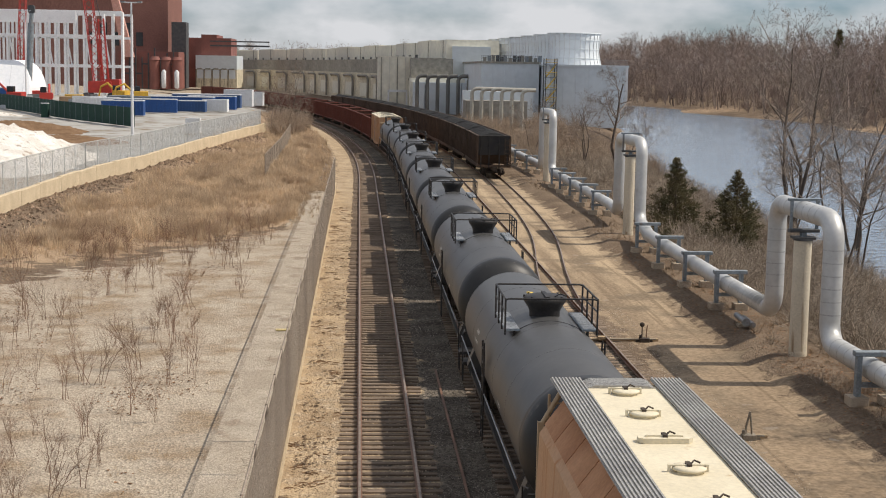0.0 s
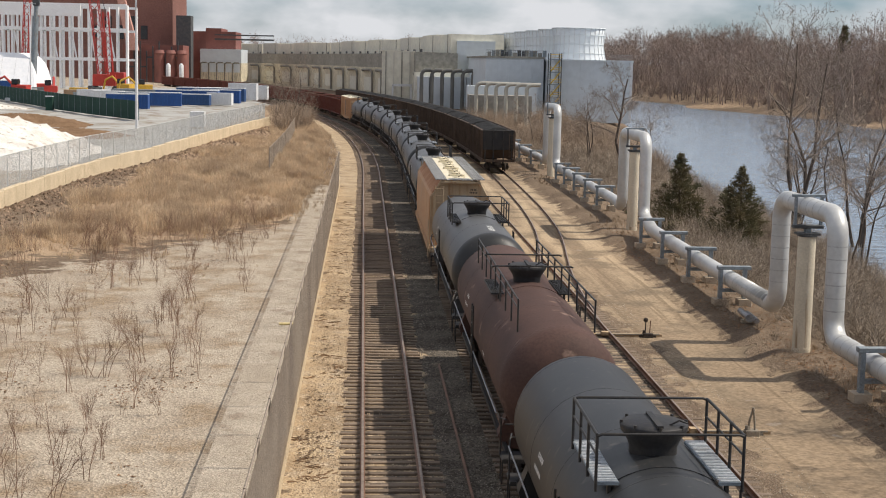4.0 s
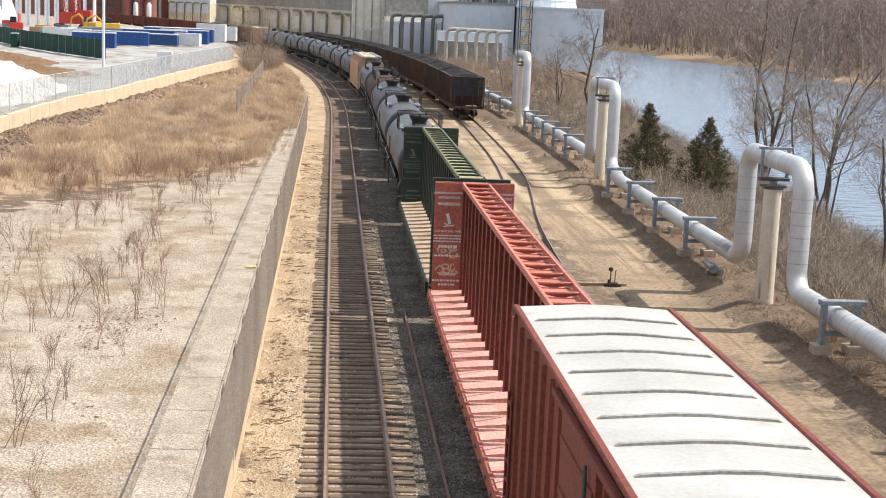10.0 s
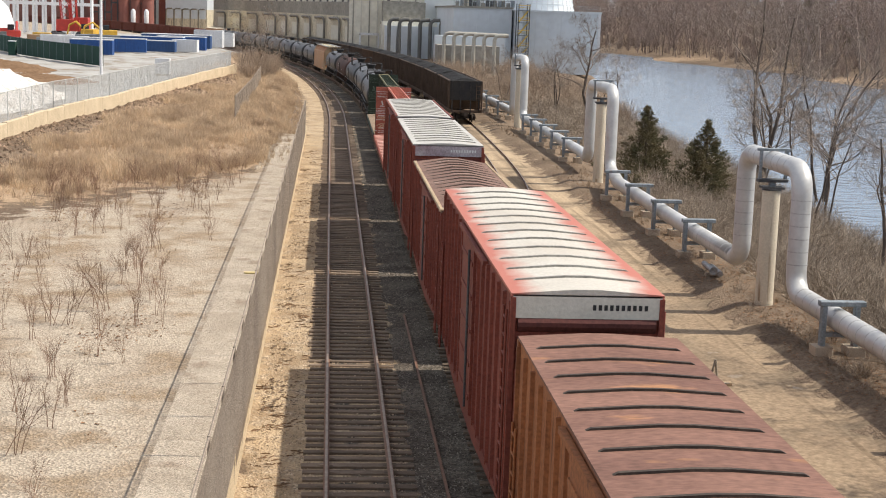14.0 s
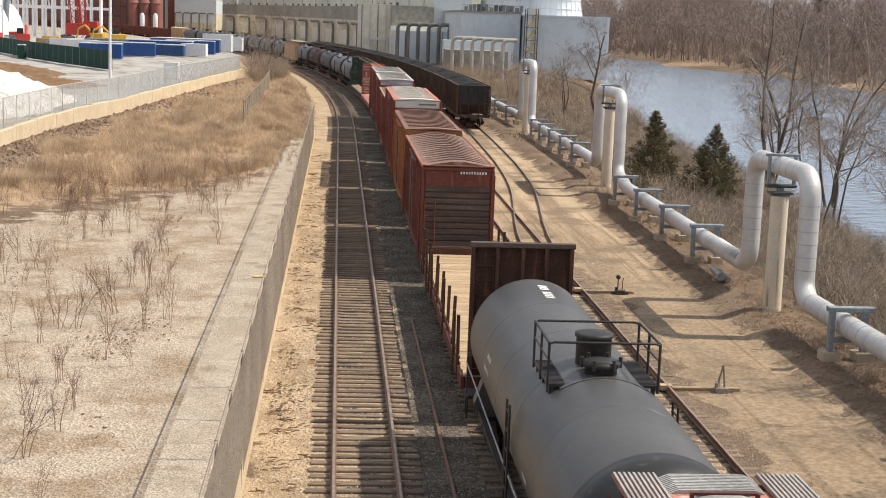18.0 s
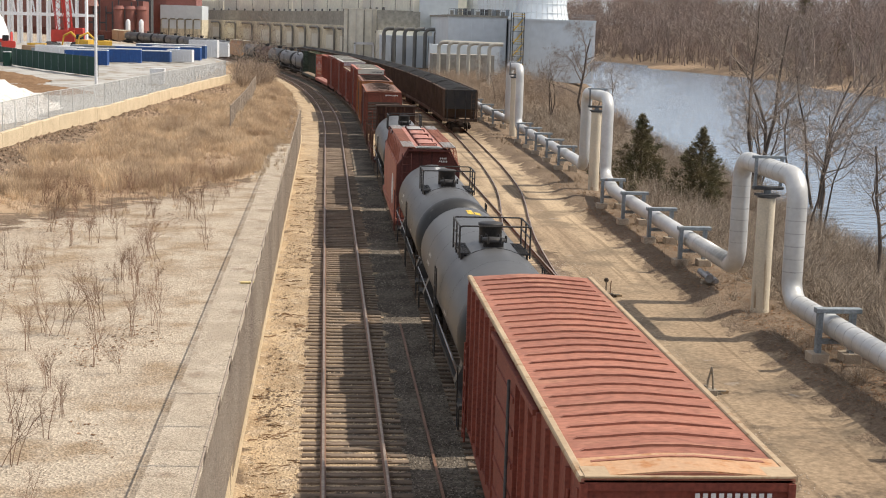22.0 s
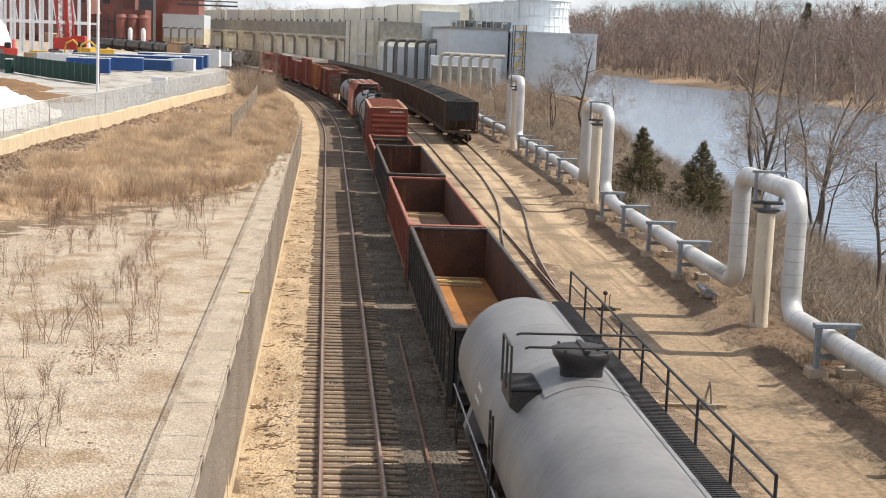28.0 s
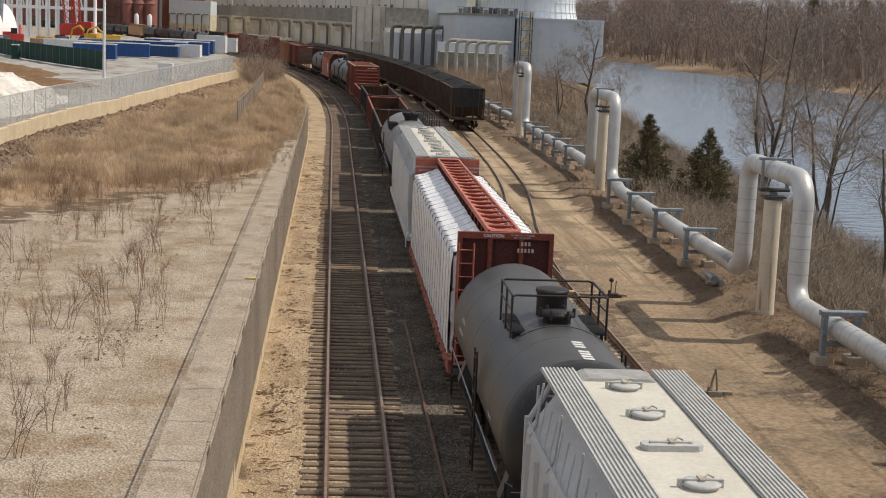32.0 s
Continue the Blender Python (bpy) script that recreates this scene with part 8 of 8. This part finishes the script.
part("conveyor", Shape().add([(-103.5, 606, 38), (-100.5, 606, 38), (-94.0, 606, 13), (-98.5, 606, 13), (-103.5, 609, 38), (-100.5, 609, 38), (-94.0, 609, 13), (-98.5, 609, 13)], [(0, 1, 2, 3), (7, 6, 5, 4), (0, 4, 5, 1), (1, 5, 6, 2), (2, 6, 7, 3), (3, 7, 4, 0)]), "deck_red", power)
for k in range(5):
    part("window_band", Shape().box(-119 + k * 5.2, -116 + k * 5.2, 639.7, 640, 18 + (k % 2) * 4, 24 + (k % 2) * 4), "glass", power)
for x0, x1, z in ((-78, -58.5, 22.5), (-72, -65, 24.0)):
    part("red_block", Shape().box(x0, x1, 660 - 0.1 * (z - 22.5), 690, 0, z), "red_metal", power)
for k in range(3):
    silo = part("silo", Shape().cyl((-84.5 + k * 4.6, 600, 0), (-84.5 + k * 4.6, 600, 12), 2.1, 14), "red_metal", power)
    part("silo_roof", Shape().cyl((-84.5 + k * 4.6, 600, 12), (-84.5 + k * 4.6, 600, 13.4), 2.4, 14, 1.6), "red_metal", silo)
for k in range(2):
    part("white_vessel", Shape().lathe([(1, 0.5), (1.5, 0.9), (7.4, 0.9), (8.2, 0.3)], x=-75.5 + k * 5.0, y=560, axis="z", n=12), "white_box", power)
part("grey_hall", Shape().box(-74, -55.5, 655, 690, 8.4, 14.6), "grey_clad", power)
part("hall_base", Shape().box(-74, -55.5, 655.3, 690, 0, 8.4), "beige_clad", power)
for k in range(5):
    part("wall_panel", Shape().box(-73.4 + k * 3.6, -70.6 + k * 3.6, 655.0, 655.3, 4.2, 8.2), "grey_clad", power)
    part("duct_arch", Shape().tube([(-73.8 + k * 3.6, 654.6, 0), (-73.8 + k * 3.6, 654.6, 8.0), (-73.0 + k * 3.6, 654.6, 8.6), (-71.0 + k * 3.6, 654.6, 8.6)], 0.25, 6), "old_duct", power)
for k in range(9):
    part("steel_gantry", Shape().box(-99 + k * 2.6, -98.5 + k * 2.6, 608, 608.5, 0, 13 + (k % 3) * 2).box(-99 + k * 2.6, -96.4 + k * 2.6, 608, 608.5, 6 + (k % 2) * 4, 6.6 + (k % 2) * 4), "dark_metal", power)
part("pipe_rack", Shape().box(-66, -40, 640, 643, 18.5, 19.2).box(-66, -40, 640, 643, 20.5, 21), "dark_metal", power)

frame_w = thing("steel_frame", "white steel building frame under construction", "building frame")
fx0, fx1, fy = -112.0, -68.5, 420.0
cols = 17
for k in range(cols):
    x = fx0 + (fx1 - fx0) * k / (cols - 1)
    part("column", Shape().box(x - 0.28, x + 0.28, fy, fy + 2.4, GS, 25), "frame_white", frame_w)
    part("back_column", Shape().box(x - 0.3, x + 0.3, fy + 18, fy + 18.6, GS, 25), "frame_white", frame_w)
for z in (9.0, 17.5, 24.4):
    part("beam", Shape().box(fx0, fx1, fy - 0.1, fy + 0.9, z, z + 0.9), "frame_white", frame_w)
for z in (9.0, 17.5, 24.4):
    part("back_beam", Shape().box(fx0, fx1, fy + 18, fy + 18.6, z, z + 0.7), "frame_white", frame_w)
for k in range(0, cols - 1, 2):
    x = fx0 + (fx1 - fx0) * k / (cols - 1)
    part("brace", Shape().tube([(x + 1.9, fy + 0.4, 9.9), (x + 0.6, fy + 0.4, 17.4)], 0.25, 5), "frame_white", frame_w)
part("wall_sheet", Shape().box(fx0, fx1 - 13, fy - 0.4, fy - 0.1, 21.6, 25.2), "frame_white", frame_w)


def lattice(parent, p0, p1, w, n, material, name):
    a, b = Vector(p0), Vector(p1)
    d = (b - a).normalized()
    u = d.cross(Vector((0, 1, 0))).normalized() * w / 2
    v = d.cross(u).normalized() * w / 2
    sh = Shape()
    cs = [u + v, u - v, -u - v, -u + v]
    for c in cs:
        sh.cyl(a + c, b + c, 0.14, 4)
    for k in range(n):
        q0, q1 = a + (b - a) * (k / n), a + (b - a) * ((k + 1) / n)
        for i in range(4):
            sh.cyl(q0 + cs[i], q1 + cs[(i + 1) % 4], 0.08, 3)
    return part(name, sh, material, parent)


crane = thing("crawler_crane", "red crawler crane with lattice boom", "crane")
cx, cy = -68.5, 385.0
part("crawler", Shape().cbox(-4 + cx, -2.4 + cx, cy - 4, cy + 4, GS, GS + 1.6, 0.4).cbox(2.4 + cx, 4 + cx, cy - 4, cy + 4, GS, GS + 1.6, 0.4), "dark_metal", crane)
part("cab", Shape().cbox(cx - 2.8, cx + 3.2, cy - 3, cy + 5, GS + 1.6, GS + 4.6, 0.2), "crane_red", crane)
part("counterweight", Shape().cbox(cx + 1.5, cx + 5.2, cy - 2, cy + 2, GS + 1.8, GS + 5.2, 0.2), "crane_red", crane)
lattice(crane, (cx - 0.5, cy, GS + 3), (cx - 4.5, cy - 2, 44), 2.2, 20, "crane_red", "boom")
lattice(crane, (cx + 1.5, cy, GS + 4), (cx + 0.2, cy, 22), 1.4, 10, "crane_red", "mast")
part("pendant", Shape().cyl((cx + 0.2, cy, 22), (cx - 4.5, cy - 2, 44), 0.1, 4), "dark_metal", crane)
crane3 = thing("lattice_crane", "thin red lattice crane behind the steel frame", "crane")
lattice(crane3, (-93.2, 400, GS + 2), (-91.0, 400, 42), 1.6, 22, "crane_red", "boom")
part("carrier", Shape().cbox(-96.5, -90.0, 397, 403, GS, GS + 2.4, 0.3), "crane_red", crane3)
crane2 = thing("telescopic_crane", "grey telescopic crane with upright boom", "crane")
part("carrier", Shape().cbox(-86.5, -79.5, 366, 371, GS, GS + 2.2, 0.3), "crane_red", crane2)
part("cab", Shape().cbox(-86.0, -83.5, 366, 369, GS + 2.2, GS + 5.0, 0.2), "dark_metal", crane2)
part("boom", Shape().tube([(-83.5, 368, GS + 2.5), (-82.6, 368, 20)], 0.9, 6).tube([(-82.6, 368, 20), (-82.3, 368, 24)], 0.6, 6), "galv_dull", crane2)
part("boom_head", Shape().cbox(-83.2, -81.6, 367.4, 368.6, 22.5, 24.5, 0.3), "dark_metal", crane2)

tent = thing("white_tent", "large white fabric site tent", "tent")
ends = []
for y0, lean in ((362.0, 0.62), (384.0, -0.25)):
    ends.append([(x - 2.6, y0 + lean * (z - GS), z) for x, z in ((-104, GS), (-79.5, GS), (-79.7, 4.0), (-80.2, 6.5), (-80.9, 8.3), (-82, 9.6), (-83.2, 10.4), (-84.8, 10.8), (-104, 10.8))])
k = len(ends[0])
part("cover", Shape().add(ends[0] + ends[1], [(i, (i + 1) % k, k + (i + 1) % k, k + i) for i in range(k)] + [tuple(range(k - 1, -1, -1)), tuple(range(k, 2 * k))]), "tarp_white", tent)
for q in range(6):
    x = -101 + 3.4 * q
    part("seam", Shape().tube([(x, 362.0, GS), (x, 362.0 + 0.62 * 8.6, GS + 8.6)], 0.06, 4), "white_box", tent)


def container(x, y, L, h, material, label, turn=0.0, w=2.5):
    c = thing("container", label, "container", at=pose(x, y, GS, 0, 0, turn), group="site containers")
    part("shell", Shape().cbox(-L / 2, L / 2, -w / 2, w / 2, 0.12, h, 0.06, "x"), material, c)
    for k in range(int(L / 0.6)):
        xx = -L / 2 + 0.3 + k * 0.6
        part("side_rib", lambda: Shape().box(-0.1, 0.1, -w / 2 - 0.05, -w / 2, 0.3, h - 0.2), material, c, at=(xx, 0, 0), key=("crib", h, w, material))
    part("roof", Shape().box(-L / 2, L / 2, -w / 2, w / 2, h, h + 0.14), "white_box" if material in ("blue_box", "navy_box") else material, c)
    return c


container(-42.6, 262, 7.5, 2.7, "blue_box", "bright blue shipping container with pale roof")
container(-36.5, 300, 13, 2.7, "blue_box", "long blue shipping container", -4)
container(-35.0, 288, 9, 2.2, "navy_box", "faded navy site container", -3)
container(-33.5, 318, 15, 2.9, "navy_box", "dark blue long container", -4)
container(-34.0, 335, 16, 2.6, "white_box", "white office trailer on the site", -5)
container(-27.5, 330, 6.5, 3.8, "white_box", "white box trailer on the site", -6)
container(-24.0, 338, 3.2, 3.2, "white_box", "small white trailer on the site", -6)
container(-38.5, 280, 6.5, 2.6, "blue_box", "blue site container with a pale roof", 3)
container(-31.0, 305, 10, 2.8, "blue_box", "bright blue container beside the trailers", -4)
container(-45.0, 283, 5.5, 2.5, "navy_box", "navy steel site container with pale roof", 2)
container(-29.0, 292, 5.0, 2.4, "white_box", "white site cabin behind the fence", -5)
container(-50.5, 288, 6.0, 2.5, "white_box", "grey-white steel site cabin on the building site", 4)
container(-92.0, 352, 16, 3.0, "blue_box", "blue site container beside the tent")
container(-47.5, 300, 9, 2.6, "galv_dull", "grey steel skip container")
container(-56.0, 305, 8, 2.3, "white_box", "pale grey site cabin")
r = random.Random(4)
for k in range(48):
    x, y = r.uniform(-84, -30), r.uniform(285, 372)
    single("pallet_load", Shape().cbox(-r.uniform(1, 3), r.uniform(1, 3), -1, 1, 0, r.uniform(0.6, 1.6), 0.05, "x"), r.choice(("plank", "galv_dull", "crane_red", "white_box", "dark_metal", "digger")),
           "stack of building material on the site", "materials", at=pose(x, y, GS, 0, 0, r.uniform(0, 180)), group="site materials")


def machine(x, y, material, label, turn=0):
    m = thing("excavator", label, "machine", at=pose(x, y, GS, 0, 0, turn))
    for s in (-1.2, 1.2):
        part("track", Shape().cbox(s - 0.35, s + 0.35, -2, 2, 0, 0.9, 0.25), "dark_metal", m)
    part("body", Shape().cbox(-1.5, 1.5, -1.8, 1.8, 0.9, 2.4, 0.2), material, m)
    part("cab", Shape().cbox(-1.4, 0.0, 0.2, 1.7, 2.4, 3.7, 0.15), "glass", m)
    part("boom", Shape().tube([(0.5, 1.6, 1.8), (0.5, 4.2, 4.2), (0.5, 6.2, 3.2)], 0.3, 6), material, m)
    part("stick", Shape().tube([(0.5, 6.2, 3.3), (0.5, 6.8, 0.8)], 0.22, 6), material, m)


machine(-62, 378, "digger", "yellow excavator on the building site", 70)
machine(-56, 372, "digger", "yellow loader on the building site", 100)
machine(-80, 340, "crane_red", "red lift on the building site", 80)
machine(-72, 335, "crane_red", "red lift parked on the building site", 10)
screen = thing("screen_fence", "dark green screened site fence", "fence")
pts = [(-88, 330), (-73.1, 297), (-62.1, 273), (-52.1, 250), (-44.4, 235), (-38, 224), (-33.5, 216)]
for (ax, ay), (bx, by) in zip(pts, pts[1:]):
    L = math.hypot(bx - ax, by - ay)
    ang = -math.degrees(math.atan2(bx - ax, by - ay))
    n = max(1, int(L / 3))
    for k in range(n):
        x, y = ax + (bx - ax) * (k + 0.5) / n, ay + (by - ay) * (k + 0.5) / n
        part("panel", lambda: Shape().box(-0.02, 0.02, -L / n / 2, L / n / 2, 0.05, 2.9), "green_screen", screen, at=pose(x, y, GS, 0, 0, ang), key=("gpanel", round(L / n, 2)))
        part("post", lambda: Shape().cyl((0, 0, 0), (0, 0, 3.0), 0.05, 6), "galv_dull", screen, at=(x, y, GS), key="gpost")


def mound(name, label, category, x, y, rx, ry, h, material, seed):
    r = np.random.default_rng(seed)
    n, m = 44, 20
    V = [(0, 0, h)]
    F = []
    ph = r.uniform(0, 6.28, 4)
    for j in range(1, m + 1):
        f = j / m
        for i in range(n):
            a = 2 * np.pi * i / n
            rr = f * (1 + 0.18 * math.sin(2 * a + ph[0]) + 0.12 * math.sin(5 * a + ph[1]))
            V.append((rx * rr * math.cos(a), ry * rr * math.sin(a), h * (1 - f ** 1.6) * (1 + 0.2 * math.sin(4 * a + ph[2]) * f) - 0.15 * (j == m) + r.normal(0, h * 0.045) * (h > 0.6)))
    F += [(0, 1 + i, 1 + (i + 1) % n) for i in range(n)]
    F += [(1 + j * n + i, 1 + (j + 1) * n + i, 1 + (j + 1) * n + (i + 1) % n, 1 + j * n + (i + 1) % n) for j in range(m - 1) for i in range(n)]
    ob = new(name, Shape().add(V, F, True).mesh(name, M[material]))
    ob.matrix_basis = pose(x, y, GS)
    return tagged(ob, label, category)


mound("snow_mound", "dirty heap of old snow on the site", "snow", -36.0, 140, 10.5, 19, 3.4, "snow", 1)
mound("snow_mound", "low patch of melting snow", "snow", -52.0, 212, 8, 4, 0.5, "snow", 2)
mound("snow_mound", "low patch of melting snow by the fence", "snow", -66.0, 255, 6, 3, 0.8, "snow", 3)
mound("soil_mound", "bare brown heap of soil", "soil", -46.5, 196, 10, 6, 1.5, "soil", 4)
mound("soil_mound", "low brown heap of soil", "soil", -35.0, 172, 8, 5, 0.9, "soil", 5)


def light_pole(x, y, top, label):
    p = thing("light_pole", label, "light pole", at=pose(x, y, GS))
    part("pole", Shape().cyl((0, 0, 0), (0, 0, top - GS), 0.2, 10, 0.12), "white_box", p)
    part("arm", Shape().box(-1.3, 1.3, -0.08, 0.08, top - GS - 0.1, top - GS + 0.06), "white_box", p)
    for s in (-1.1, 1.1):
        part("lamp_head", Shape().cbox(s - 0.3, s + 0.3, -0.35, 0.35, top - GS - 0.05, top - GS + 0.14, 0.05, "z"), "galv_dull", p)


light_pole(-29.9, 191, 18.4, "tall pale light pole with crossarm")
light_pole(-80.0, 350, 22.5, "tall pale light pole behind the site fence")
toilet = thing("site_toilet", "small dark green portable toilet", "toilet", at=pose(-54.0, 250, GS))
part("cabin", Shape().cbox(-0.6, 0.6, -0.6, 0.6, 0, 2.3, 0.05, "z"), "green_screen", toilet)
part("roof", Shape().cbox(-0.62, 0.62, -0.62, 0.62, 2.3, 2.45, 0.1, "z"), "white_box", toilet)
gfence = thing("chain_link_fence", "short chain-link fence beside the bend", "fence")
chain_link(gfence, [(-7.9, 121.5), (-8.1, 150.0), (-8.8, 184.0)], 0.75, 2.3, cell=0.11, thick=0.006, posts=3.0, post_r=0.06, wire="old_wire")
lidded = thing("utility_box", "pale green utility cabinet by the boundary wall", "cabinet", at=pose(-22.6, 197, GS))
part("cabinet", Shape().cbox(-1.0, 1.0, -0.8, 0.8, 0, 2.2, 0.05, "z"), "white_box", lidded)
part("base", Shape().box(-1.1, 1.1, -0.9, 0.9, -0.1, 0.12), "concrete", lidded)

# ---- small railway things beside the road ----
for x, y, tall in ((11.5, 55.6, False), (11.6, 40.5, True)):
    st = thing("switch_stand", "bare rusty switch stand with two raised levers" if tall else "rusty switch stand with lever and round target", "switch stand", at=pose(x, y, -0.23) @ Matrix.Scale(0.8, 4))
    part("base", Shape().cbox(-0.25, 0.25, -0.2, 0.2, 0, 0.2, 0.03, "z").box(-0.42, 0.42, -0.08, 0.08, 0.0, 0.1).cyl((-0.18, 0, 0.18), (-0.18, 0, 0.36), 0.08, 8), "shed" if tall else "undercar", st)
    if tall:
        for e in (-1, 1):
            part("lever", Shape().tube([(e * 0.12, 0, 0.15), (e * 0.1, 0.02, 0.5), (0.02, 0.0, 1.05)], 0.04, 6), "shed", st)
    else:
        part("mast", Shape().cyl((-0.12, 0, 0.2), (-0.12, 0, 0.85), 0.03, 6), "undercar", st)
        part("target", Shape().lathe([(-0.02, 0.03), (-0.015, 0.12), (0.015, 0.12), (0.02, 0.03)], x=-0.12, z=0.88, n=14), "undercar", st)
        part("lever", Shape().tube([(0.1, 0, 0.2), (0.12, 0.05, 0.6), (0.14, 0.02, 0.85)], 0.025, 5), "rail", st)
    part("throw_rod", Shape().box(-2.6, 0.6, -0.05, 0.05, 0.12, 0.17), "shed", st)
    part("rod_clamp", Shape().cbox(-2.35, -1.9, -0.2, 0.14, 0.1, 0.28, 0.04, "z").cyl((-2.1, -0.24, 0.2), (-2.1, 0.2, 0.2), 0.06, 8), "plank", st)
    part("head_timber", Shape().cbox(-2.9, 0.75, 0.12, 0.36, -0.06, 0.13, 0.015, "x"), "plank", st)
board = single("board", Shape().cbox(-0.4, 0.4, -0.12, 0.12, 0, 0.05, 0.01, "x"), "fresh_wood", "short yellow-tan board on the concrete", "board", at=pose(-2.62, 52.6, 0.706, 0, 0, 6))
bracket = thing("pipe_drain", "galvanised drain pipe below the big pipe", "pipe", at=pose(15.95, 57.2, 0.0))
part("drain", Shape().tube([(-0.1, 0.75, 0.5), (-0.1, -0.75, 0.44)], 0.12, 10).tube([(0.2, 0.75, 0.38), (0.2, -0.75, 0.32)], 0.12, 10).cyl((-0.1, -0.7, 0.44), (-0.1, -0.76, 0.44), 0.17, 10), "galv", bracket)
part("foot", Shape().box(-0.25, 0.35, -0.2, 0.1, -0.2, 0.26), "concrete", bracket)


# ---- tracks ----
lay_track("track_near_wall", "main track with rusty rails on weathered timber ties", lambda s: on_track(TRACK_A, s), -60, 700, 16, 169)
lay_track("track_of_train", "main track under the train", lambda s: on_track(TRACK_B, s), -520, 1000, 1, 0)
lay_track("track_beside_road", "siding track with rusty rails beside the dirt road", lambda s: on_track(TRACK_C, s), -60, 700, 20, 96, sunk=0.04, bare_to=68)
lay_track("siding_turnout", "curved siding track that leaves the turnout", on_siding, 58, 420, 1, 0, sunk=0.056, bare_to=66)
loose = single("loose_rail", Shape().prism([(-0.07, 0), (0.07, 0), (0.07, 0.02), (0.02, 0.05), (0.02, 0.11), (0.036, 0.125), (0.036, 0.16), (-0.036, 0.16), (-0.036, 0.125), (-0.02, 0.11), (-0.02, 0.05), (-0.07, 0.02)], -16, 16),
               "rail", "rusty spare rail lying in the ballast", "rail", at=pose(2.84, 33.8, -0.31, 0, 0, 0.1))

motions()
